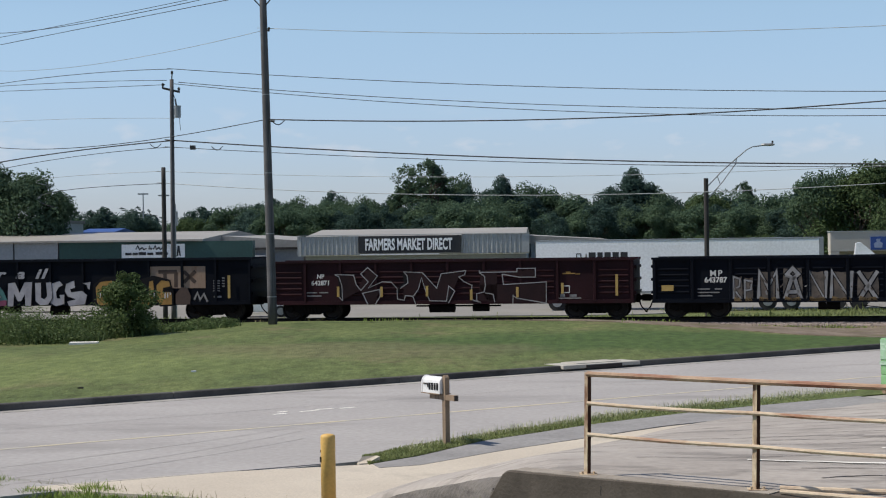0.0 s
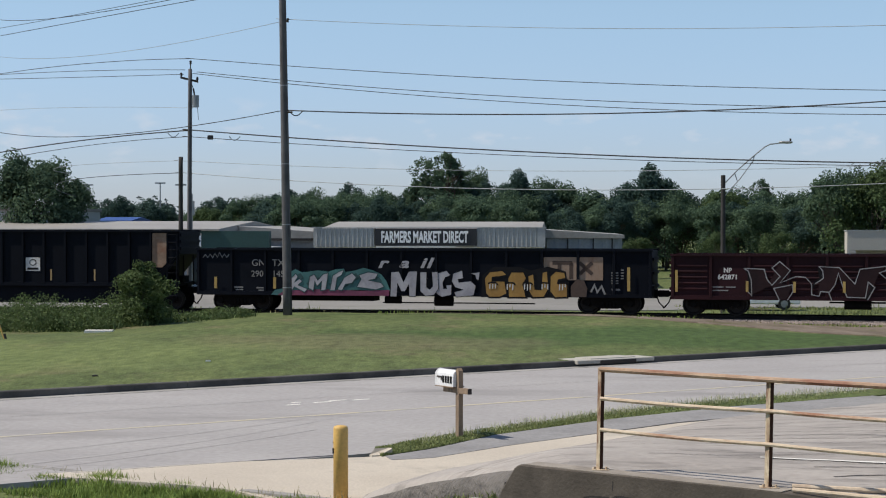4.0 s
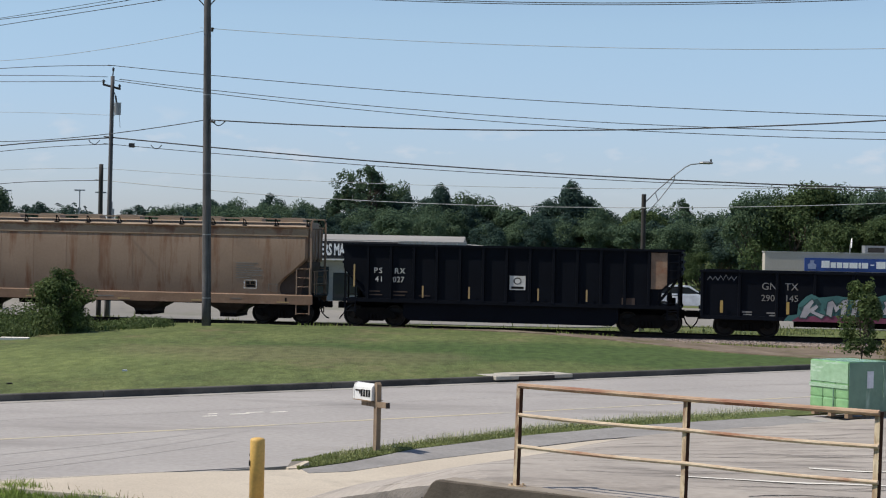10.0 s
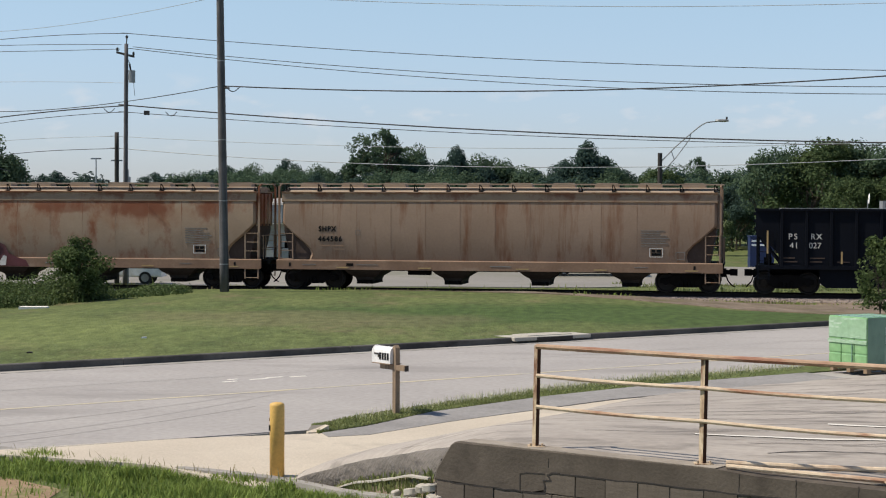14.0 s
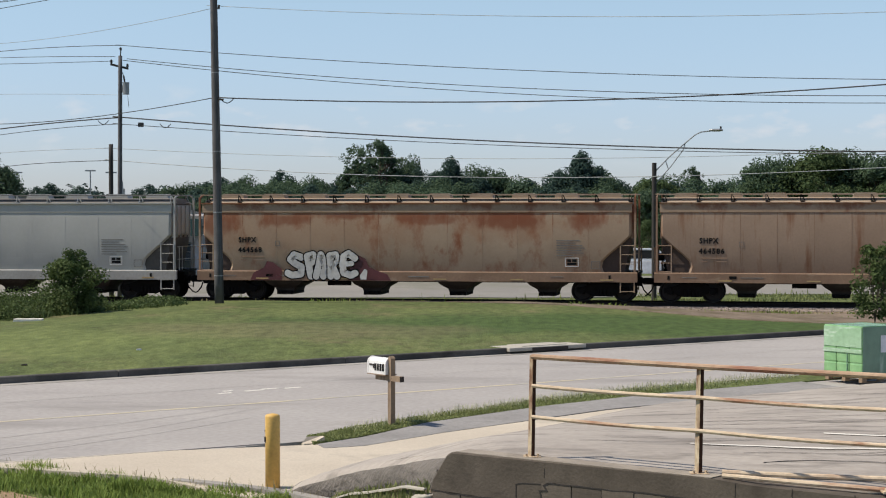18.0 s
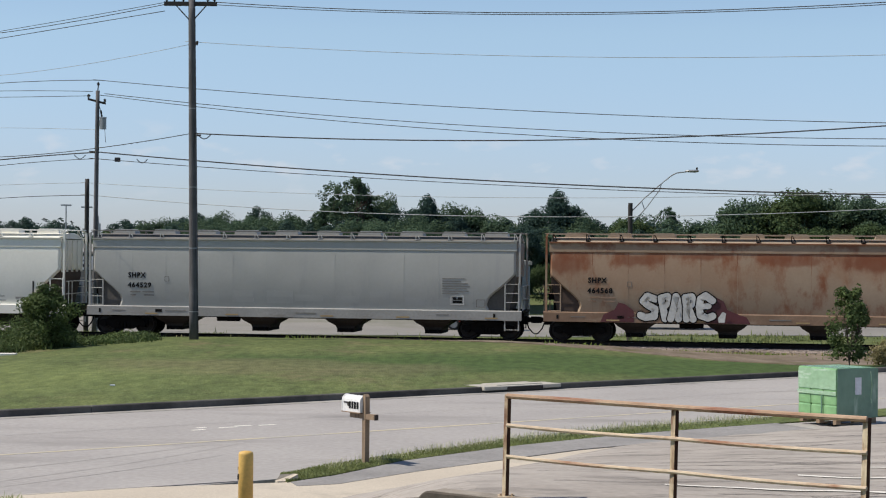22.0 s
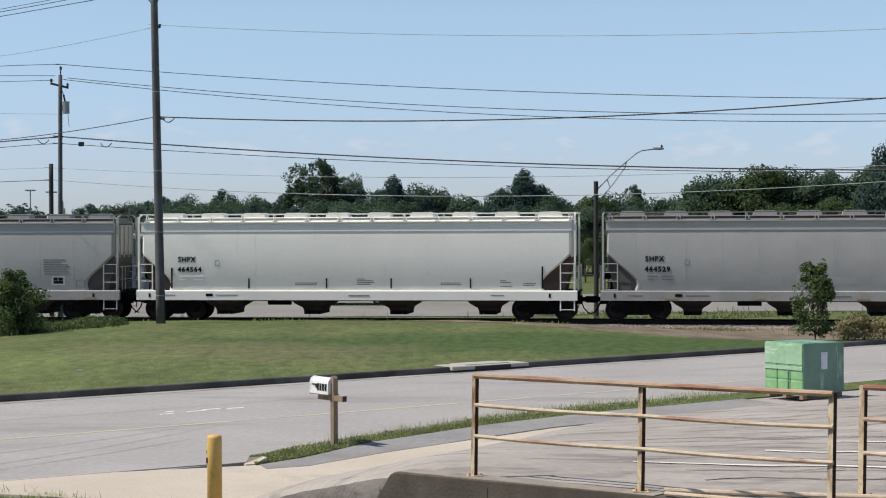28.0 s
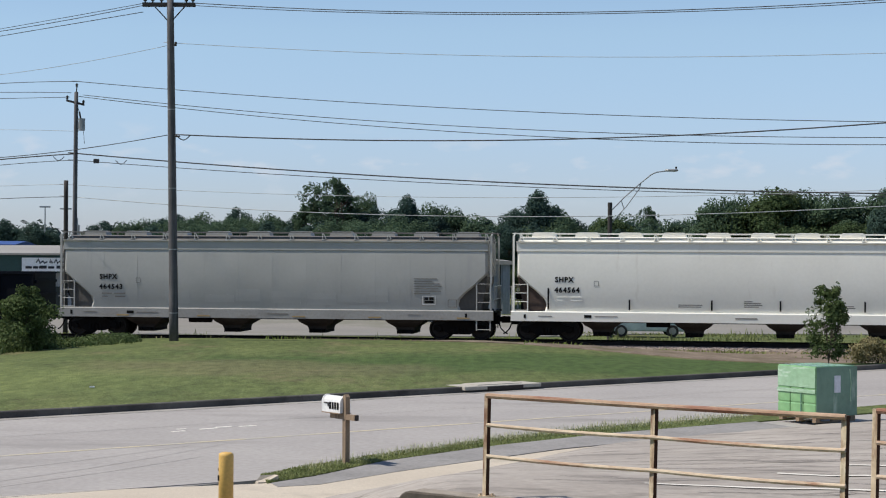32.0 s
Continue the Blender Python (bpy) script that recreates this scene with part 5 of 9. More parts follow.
def gon_red(kind):
    red = kind == "red"
    paint = REDPAINT if red else BLACKPAINT
    mid = 50.58 if red else 67.35
    ribs = [-7.9 + k * 1.58 for k in range(11)]
    car = gondola("oxide red gondola car with outline graffiti, rolling" if red else "black gondola car with grey graffiti, rolling", paint, 7.98, 2.52, 0.68, mid, (-6.2, 6.3), ribs, 8.42)
    for k in range(10):
        if k in (1, 8):
            continue
        louvres(car, ribs[k] + 0.16, ribs[k + 1] - 0.16, (1.12, 1.36, 1.60, 1.84, 2.08), paint)
    y = -1.425
    if red:
        letters("reporting_mark", "NP", 0.26, WHITEPAINT, car, Matrix.Translation((-5.8, y, 1.82)), offset=0.008)
        letters("car_number", "642871", 0.28, WHITEPAINT, car, Matrix.Translation((-6.05, y, 1.53)), "white stencilled digits", offset=0.008)
        bars(car, "small_stencil", [(-6.3, 1.18, 0.5, 0.05, y), (-5.7, 1.18, 0.4, 0.05, y), (-6.3, 1.04, 0.7, 0.05, y)], FADEDWHITE)
        bars(car, "white_stencil_box", [(4.9, 1.40, 0.36, 0.04, y), (4.9, 1.12, 0.36, 0.04, y), (4.9, 1.12, 0.04, 0.3, y), (5.22, 1.12, 0.04, 0.3, y)], WHITEPAINT)
        bars(car, "scrawl", [(4.95, 1.92, 0.55, 0.05, y), (5.1, 1.98, 0.2, 0.05, y), (5.5, 1.90, 0.2, 0.04, y)], OCHRE)
        bars(car, "white_tag", [(4.75, 0.88, 1.0, 0.05, y - 0.07), (4.85, 0.96, 0.2, 0.12, y - 0.02), (5.25, 0.96, 0.3, 0.1, y - 0.02)], FADEDWHITE)
        for x, z in ((-4.88, 1.02), (-2.95, 1.0), (-0.95, 1.02), (0.98, 0.85), (2.97, 0.95), (4.9, 1.1), (-7.8, 1.0), (7.2, 1.0)):
            bars(car, "reflector", [(x, z, 0.11, 0.45 if abs(x) < 7 else 0.9, -1.522)], REFLECT, "yellow reflective strip")
        outline_tag(car)
    else:
        letters("reporting_mark", "MP", 0.36, WHITEPAINT, car, Matrix.Translation((-5.6, y, 1.78)), spacing=1.3, offset=0.006)
        letters("car_number", "643787", 0.31, WHITEPAINT, car, Matrix.Translation((-5.82, y, 1.52)), "white stencilled digits", offset=0.010)
        bars(car, "small_stencil", [(-6.1, 1.22, 0.5, 0.05, y), (-6.1, 1.08, 0.9, 0.05, y), (-6.1, 0.94, 0.6, 0.05, y), (-5.4, 1.22, 0.3, 0.05, y)], FADEDWHITE)
        bars(car, "yellow_plate", [(-7.6, 1.18, 0.5, 0.24, -1.50)], REFLECT, "yellow plate")
        rnd = random.Random(3)
        for ch, x0, x1, z1 in (("R", -4.62, -4.28, 1.75), ("P", -4.16, -3.84, 1.7), ("M", -3.6, -2.82, 1.97), ("A", -2.56, -1.85, 2.08), ("N", -1.58, -0.85, 1.96), ("N", -0.66, 0.17, 1.95), ("X", 0.43, 1.2, 1.94)):
            panel_tag(car, ch, x0, x1, 0.74, z1, rnd)
        bm = B()
        tube(bm, (0.5, -1.2, 0.55), (1.6, -1.25, 0.42), 0.02, n=6)
        tube(bm, (1.6, -1.25, 0.42), (2.7, -1.2, 0.6), 0.02, n=6)
        tube(bm, (-1.2, -0.9, 0.55), (-0.3, -0.9, 0.55), 0.2, n=12)
        tube(bm, (2.6, -0.9, 0.52), (3.4, -0.9, 0.52), 0.18, n=12)
        part("brake_rigging", bm, RUNGEAR, car)
        return car
    bm = B()
    tube(bm, (-0.9, -0.9, 0.5), (0.2, -0.9, 0.5), 0.2, n=12)
    tube(bm, (1.0, -0.9, 0.5), (1.7, -0.9, 0.5), 0.16, n=12)
    box(bm, -1.5, 2.2, -0.9, -0.8, 0.55, 0.62)
    part("brake_rigging", bm, RUNGEAR, car)
    return car


def fat_stroke(bm, pts, w, y):
    """One round-ended sprayed stroke: discs joined by bars, a hair apart in depth."""
    P = [Vector(p) for p in pts]
    for k, p in enumerate(P):
        ring = [bm.verts.new((p.x + w / 2 * math.cos(0.3927 * j), y, p.y + w / 2 * math.sin(0.3927 * j))) for j in range(16)]
        bm.faces.new(ring)
        if k:
            d = (p - P[k - 1]).normalized() * w / 2
            bm.faces.new([bm.verts.new((q.x, y - 0.0015, q.y)) for q in (p + Vector((-d.y, d.x)), P[k - 1] + Vector((-d.y, d.x)), P[k - 1] - Vector((-d.y, d.x)), p - Vector((-d.y, d.x)))])


def outline_tag(car):
    """Large angular outline letters in thin silver paint over dark fill."""
    glyphs = [
        [(-4.97, 1.99), (-4.13, 1.96), (-4.01, 1.53), (-3.81, 1.30), (-3.48, 1.66), (-3.81, 2.01), (-3.50, 2.28), (-3.07, 1.91), (-3.49, 1.39), (-2.86, 1.66), (-2.46, 1.64), (-2.21, 1.37), (-2.20, 0.92), (-1.91, 0.86), (-1.84, 1.06), (-1.52, 1.03), (-1.40, 0.70)],
        [(-4.97, 1.99), (-4.78, 1.88), (-4.66, 1.51), (-4.63, 0.86), (-4.79, 1.02)],
        [(-3.51, 0.69), (-3.74, 1.17), (-2.98, 1.33), (-2.95, 1.05), (-3.18, 0.69)],
        [(-2.07, 1.37), (-1.73, 1.60), (-1.76, 1.91), (-1.91, 2.08), (-1.09, 2.04), (-0.47, 1.37), (-0.27, 1.98), (0.81, 2.11), (0.76, 1.93), (0.50, 1.84), (0.72, 1.64), (1.07, 1.48), (1.02, 0.88), (1.46, 0.73)],
        [(-1.49, 1.03), (-1.27, 1.33), (-1.13, 1.82), (-0.96, 1.28), (-0.78, 0.83), (-0.05, 0.81), (0.06, 1.46), (0.32, 1.24), (0.04, 0.72)],
        [(1.40, 2.11), (1.41, 2.00), (1.62, 1.86), (1.65, 1.46), (1.59, 1.19), (1.27, 1.12), (1.27, 0.83), (1.46, 0.73)],
        [(1.62, 1.15), (1.98, 1.09), (2.05, 0.76)],
        [(1.41, 2.03), (3.02, 2.04), (3.02, 2.18), (3.81, 2.18), (3.81, 1.81), (3.10, 1.81), (2.38, 1.94), (2.43, 1.50), (4.27, 1.60), (4.26, 0.69)],
        [(2.83, 0.69), (2.84, 1.03), (2.99, 0.92), (4.31, 0.69)],
    ]
    y = -1.52
    for g in glyphs:
        bm = B()
        stroke(bm, g, 0.042, y)
        part("graffiti_stroke", bm, FADEDSILVER, car, "thin silver sprayed outline")
    for g in (
        [(-4.86, 1.92), (-4.15, 1.93), (-3.95, 1.37), (-3.50, 2.21), (-3.10, 1.91), (-3.41, 1.37), (-2.98, 1.28), (-3.24, 0.72), (-3.51, 0.72), (-3.86, 1.28), (-4.59, 0.92)],
        [(-1.80, 2.02), (-1.09, 2.00), (-0.47, 1.37), (-0.25, 1.96), (0.72, 2.07), (0.50, 1.84), (0.23, 1.19), (-0.03, 0.83), (-0.74, 0.85), (-1.09, 1.73), (-1.36, 1.10), (-1.98, 0.92)],
        [(1.46, 2.07), (2.16, 2.07), (2.16, 0.79), (1.33, 0.83)],
        [(2.38, 2.00), (3.76, 2.12), (3.76, 1.83), (2.38, 1.92)],
        [(1.35, 1.50), (4.21, 1.55), (4.21, 0.74), (1.76, 0.75)],
    ):
        bm = B()
        prism(bm, g, -1.514, -1.512)
        part("graffiti_fill", bm, DARKRED, car, "dark maroon sprayed fill")
    for g in (
        [(-4.97, 1.99), (-4.78, 1.88), (-4.66, 1.51), (-4.63, 0.86), (-4.79, 1.02), (-4.81, 1.74)],
        [(-2.07, 1.37), (-1.73, 1.60), (-1.76, 1.91), (-1.91, 2.08), (-1.96, 1.93), (-1.89, 1.64), (-2.16, 1.37), (-2.18, 1.05)],
        [(0.06, 1.46), (0.32, 1.24), (0.04, 0.72), (-0.07, 0.72), (0.15, 1.19)],
    ):
        bm = B()
        prism(bm, g, -1.518, -1.516)
        part("graffiti_shadow", bm, DARKTAG, car)


UNIT_GLYPHS = {
    "R": [[(0, 0.1), (0, 1), (0.8, 0.9), (0.7, 0.6), (0, 0.5), (0.9, 0.1)]],
    "P": [[(0, 0.1), (0, 0.9), (0.9, 0.85), (0.8, 0.5), (0, 0.45)]],
    "M": [[(0, 0), (0.05, 1), (0.5, 0.45), (0.95, 1), (1, 0)]],
    "A": [[(0, 0), (0.45, 0.7), (0.6, 0.7), (1, 0)], [(0.15, 0.28), (0.85, 0.28)], [(0.5, 0.68), (0.18, 0.82), (0.5, 1), (0.82, 0.82), (0.5, 0.68)]],
    "N": [[(0, 0), (0.05, 1), (0.95, 0), (1, 1)]],
    "X": [[(0, 0), (1, 1)], [(0, 1), (1, 0)]],
}


def panel_tag(car, ch, x0, x1, z0, z1, rnd):
    """One faded sprayed letter on a worn beige ground, on a panel between ribs."""
    y = -1.478
    w, h = x1 - x0, z1 - z0
    bm = B()
    ring = [(x0 + w * a, z0 + h * b) for a, b in ((-0.06, -0.02), (0.3, 0.0), (1.04, -0.02), (1.06, 0.45), (1.0, 1.02), (0.55, 0.96), (-0.02, 1.0), (-0.06, 0.5))]
    prism(bm, ring, y - 0.002, y + 0.004)
    part("graffiti_ground", bm, GREYTAN, car, "worn beige sprayed ground")
    for k, g in enumerate(UNIT_GLYPHS[ch]):
        pts = [(x0 + w * a, z0 + h * b) for a, b in g]
        bm = B()
        stroke(bm, pts, min(0.26, w * 0.34), y - 0.008)
        part("graffiti_edge", bm, DARKTAG, car)
        bm = B()
        stroke(bm, pts, min(0.15, w * 0.22), y - 0.014)
        part("graffiti_stroke", bm, FADEDSILVER, car, "faded silver sprayed letter stroke")
    # scuffs and drips over the letter
    for k in range(4):
        u, v = rnd.random(), rnd.uniform(0.05, 0.9)
        bm = B()
        stroke(bm, [(x0 + w * u, z0 + h * v), (x0 + w * (u + rnd.uniform(-0.3, 0.3)), z0 + h * (v - rnd.uniform(0.05, 0.2)))], rnd.uniform(0.03, 0.08), y - 0.018)
        part("graffiti_scuff", bm, (GREYTAN, FADEDWHITE, BROWNSLOPE)[k % 3], car)
    bm = B()
    prism(bm, [(x0, z0), (x1, z0), (x1 - 0.1, z0 + 0.16), (x0 + w * 0.4, z0 + 0.1), (x0 + 0.05, z0 + 0.2)], y - 0.022, y - 0.019)
    part("graffiti_base", bm, DULLOCHRE, car, "dull ochre sprayed base")


gonR = gon_red("red")
gonM = gon_red("black")


def gon_long():
    ribs = [-9.95 + k * 1.5308 for k in range(14)]
    car = gondola("long black gondola car with colourful graffiti, rolling", BLACKPAINT, 10.02, 2.70, 0.72, 31.75, (-8.15, 8.15), ribs, 10.4)
    y = -1.432
    letters("reporting_mark", "GN", 0.42, FADEDWHITE, car, Matrix.Translation((-7.52, y, 1.99)))
    letters("reporting_mark", "TX", 0.42, FADEDWHITE, car, Matrix.Translation((-6.58, y, 1.99)))
    letters("car_number", "290", 0.38, FADEDWHITE, car, Matrix.Translation((-7.54, y, 1.52)), "white stencilled digits")
    letters("car_number", "145", 0.38, FADEDWHITE, car, Matrix.Translation((-6.58, y, 1.52)), "white stencilled digits")
    bars(car, "small_stencil", [(-8.3, 1.02, 0.4, 0.06, y), (-8.25, 0.92, 0.35, 0.05, y), (-7.3, 1.0, 0.4, 0.06, y), (-7.2, 0.9, 0.35, 0.05, y), (-9.0, 0.82, 0.35, 0.05, y), (-7.3, 0.8, 0.45, 0.05, y)], FADEDWHITE)
    bm = B()
    scr = random.Random(4)
    stroke(bm, [(-9.75 + 0.11 * k, 2.30 + (0.05 + 0.20 * (k % 2)) * scr.uniform(0.7, 1.2)) for k in range(12)], 0.035, y - 0.004)
    part("faded_tag", bm, FADEDWHITE, car, "faint scrawled tag")
    for x in (-9.2, -6.5, 8.98):
        bars(car, "reflector", [(x, 1.0, 0.12, 0.5 if x < 0 else 1.0, -1.512)], REFLECT, "yellow reflective strip")
    bars(car, "small_stencil", [(8.3, 1.3 + 0.11 * k, 0.3, 0.05, y) for k in range(5)] + [(8.7, 1.5 + 0.12 * k, 0.12, 0.05, y) for k in range(4)] + [(8.32, 1.02, 0.35, 0.08, y)], FADEDWHITE)
    # tall tan panel with a ghosted brown mark
    bm = B()
    box(bm, 5.33, 7.95, y - 0.004, y + 0.002, 1.45, 2.42)
    part("tan_panel", bm, TAN, car, "tan painted panel")
    bm = B()
    for pts in ([(5.8, 2.18), (6.65, 2.18)], [(6.1, 2.18), (6.1, 1.5)], [(6.6, 2.18), (6.6, 1.5)], [(6.95, 2.2), (7.5, 1.7)], [(7.5, 2.2), (6.95, 1.7)]):
        stroke(bm, pts, 0.16, y - 0.010)
    part("ghosted_mark", bm, BROWNSLOPE, car)
    Y2 = -1.516
    for ch, x in zip("rail", (-1.80, -0.86, 0.06, 0.34)):
        letters("slanted_letter", ch, 0.60, SILVER, car, Matrix.Translation((x, Y2 + 0.01, 1.95)), "silver slanted letter", shear=0.3, offset=0.02, stretch=1.55)
    # teal and white piece over a pink base
    def shape(name, pts, y, material, label="", edge=None, width=0.05):
        bm = B()
        prism(bm, pts, y - 0.003, y + 0.003)
        part(name, bm, material, car, label)
        if edge:
            bm = B()
            stroke(bm, pts + pts[:1], width, y - 0.006)
            part("graffiti_outline", bm, edge, car)

    shape("graffiti_mass", [(-6.59, 0.74), (-6.42, 0.95), (-6.06, 1.01), (-6.01, 1.43), (-5.72, 1.74), (-5.49, 1.86), (-5.19, 1.72), (-4.83, 1.76), (-4.48, 1.81), (-4.00, 1.75), (-3.71, 1.85), (-3.30, 1.89), (-3.25, 1.74), (-2.83, 1.81), (-2.42, 1.93), (-2.01, 1.82), (-1.65, 1.66), (-1.41, 1.35), (-1.24, 0.95), (-2.81, 0.96), (-4.46, 0.91), (-5.88, 0.81), (-6.12, 0.70)], Y2 - 0.006, TEAL, "teal sprayed mass")
    shape("graffiti_base", [(-6.3, 0.72), (-1.3, 0.72), (-1.28, 0.98), (-2.6, 0.93), (-4.2, 1.0), (-6.0, 0.92)], Y2 - 0.014, PINK, "magenta sprayed base")
    rnd = random.Random(8)
    for k in range(9):
        # darker teal facets
        x, z = -6.0 + 0.5 * k, 1.35 + rnd.uniform(-0.15, 0.25)
        shape("graffiti_facet", [(x, z), (x + 0.25, z + 0.1), (x + 0.4, z - 0.12), (x + 0.15, z - 0.25)], Y2 - 0.018, DARKTEAL)
    for k, pts in enumerate((
        [(-5.98, 0.87), (-5.80, 1.35), (-5.47, 1.67), (-5.37, 1.53), (-5.53, 1.29), (-5.28, 1.46), (-5.18, 1.32), (-5.36, 1.17), (-4.93, 1.00), (-5.07, 0.85), (-5.53, 1.08), (-5.69, 0.86)],
        [(-4.91, 1.04), (-4.85, 1.54), (-4.64, 1.64), (-4.47, 1.39), (-4.24, 1.65), (-4.00, 1.71), (-4.11, 0.97), (-4.34, 0.92), (-4.30, 1.34), (-4.51, 1.10), (-4.61, 1.34), (-4.67, 0.91)],
        [(-3.94, 0.93), (-3.81, 1.59), (-3.53, 1.76), (-3.30, 1.84), (-3.41, 1.60), (-3.60, 1.50), (-3.70, 0.93)],
        [(-3.61, 0.98), (-3.29, 1.51), (-2.94, 1.71), (-2.75, 1.52), (-2.93, 1.26), (-3.24, 1.21), (-3.37, 0.94)],
        [(-2.74, 1.10), (-2.54, 1.44), (-2.64, 1.62), (-2.22, 1.75), (-1.77, 1.69), (-1.91, 1.45), (-2.21, 1.40), (-1.65, 1.29), (-1.50, 1.11), (-1.87, 0.98), (-2.30, 1.04)],
    )):
        shape("graffiti_letter", pts, Y2 - 0.026 - 0.008 * (k % 2), SILVER, "pale sprayed letter with dark edge", DARKTEAL, 0.04)
    for k, pts in enumerate((
        [(-1.25, 0.69), (-1.21, 1.75), (-0.86, 1.79), (-0.66, 1.33), (-0.43, 1.79), (-0.05, 1.80), (-0.12, 0.70), (-0.41, 0.71), (-0.42, 1.22), (-0.59, 0.92), (-0.76, 0.92), (-0.92, 1.26), (-0.96, 0.69)],
        [(0.07, 1.76), (0.37, 1.77), (0.36, 1.11), (0.50, 1.02), (0.63, 1.16), (0.58, 1.77), (0.85, 1.78), (0.89, 1.05), (0.69, 0.77), (0.30, 0.73), (0.08, 0.94)],
        [(0.85, 1.72), (1.24, 1.83), (1.41, 1.63), (1.18, 1.53), (1.07, 1.31), (1.10, 1.06), (1.24, 1.06), (1.21, 1.20), (1.46, 1.23), (1.45, 0.79), (1.04, 0.69), (0.78, 0.84), (0.75, 1.35)],
        [(1.52, 1.70), (1.93, 1.85), (1.96, 1.50), (1.74, 1.45), (1.78, 1.33), (2.29, 1.39), (2.52, 1.19), (2.42, 0.77), (1.66, 0.69), (1.56, 0.91), (1.97, 1.01), (1.60, 1.12), (1.46, 1.37)],
        [(2.28, 1.72), (2.69, 1.78), (2.63, 1.40), (2.52, 1.49), (2.49, 1.63)],
    )):
        shape("graffiti_letter", pts, Y2 - 0.008 - 0.010 * (k % 2), SILVER, "silver sprayed block letter", DARKTAG, 0.025)
    # ochre piece in fat letters with heavy black edges
    shape("graffiti_shadow", [(2.75, 0.70), (6.5, 0.70), (6.5, 1.4), (6.3, 1.85), (5.6, 2.02), (4.9, 1.85), (4.4, 2.0), (3.3, 2.0), (2.8, 1.65)], Y2, DARKTAG)
    for k, pts in enumerate((
        [(2.93, 0.85), (2.87, 1.52), (3.10, 1.80), (3.67, 1.86), (3.88, 1.65), (3.56, 1.57), (3.24, 1.54), (3.23, 1.41), (3.78, 1.41), (3.87, 0.85), (3.55, 0.69), (3.09, 0.69)],
        [(3.91, 0.69), (3.88, 1.52), (4.04, 1.80), (4.59, 1.80), (4.72, 1.52), (4.56, 1.27), (4.71, 0.69)],
        [(4.74, 1.63), (5.02, 1.74), (5.08, 1.07), (5.31, 1.05), (5.36, 1.79), (5.61, 1.85), (5.67, 1.07), (5.46, 0.71), (4.96, 0.69), (4.78, 0.96)],
        [(5.69, 0.96), (5.70, 1.62), (5.95, 1.85), (6.35, 1.79), (6.40, 1.51), (6.08, 1.45), (6.05, 1.33), (6.48, 1.33), (6.46, 0.71), (5.91, 0.69)],
    )):
        shape("graffiti_letter", pts, Y2 - 0.010 - 0.010 * (k % 2), OCHRE, "ochre sprayed letter with black edge", DARKTAG, 0.075)
    for k in range(5):
        # white drips under black lines
        x = 3.05 + 0.75 * k
        bm = B()
        stroke(bm, [(x, 1.28), (x + 0.1, 1.34), (x + 0.34, 1.32), (x + 0.42, 1.24)], 0.06, Y2 - 0.032)
        part("graffiti_curl", bm, DARKTAG, car)
        for j in range(3):
            bm = B()
            stroke(bm, [(x + 0.08 + 0.12 * j, 1.27), (x + 0.07 + 0.12 * j, rnd.uniform(1.0, 1.15))], 0.045, Y2 - 0.034)
            part("graffiti_drip", bm, WHITEPAINT, car)
    bm = B()
    prism(bm, [(6.6, 0.74), (7.25, 0.74), (7.3, 1.1), (7.15, 1.45), (6.85, 1.5), (6.6, 1.2)], Y2 - 0.006, Y2 - 0.002)
    part("graffiti_figure", bm, BROWNSLOPE, car, "brown sprayed figure shape")
    bm = B()
    stroke(bm, [(7.45, 0.95), (7.6, 1.25), (7.72, 0.95), (7.9, 1.2), (8.05, 0.85)], 0.09, Y2 - 0.01)
    part("graffiti_stroke", bm, FADEDWHITE, car)
    bm = B()
    tube(bm, (-1.6, -0.9, 0.55), (-0.9, -0.9, 0.55), 0.18, n=12)
    tube(bm, (0.6, -0.9, 0.5), (1.4, -0.9, 0.5), 0.22, n=12)
    tube(bm, (-1.7, -1.0, 0.42), (5, -1.0, 0.42), 0.03, n=6)
    box(bm, -6.2, -2.2, -0.5, 0.5, 0.45, 0.7)
    part("brake_rigging", bm, RUNGEAR, car)
    return car


gonG = gon_long()


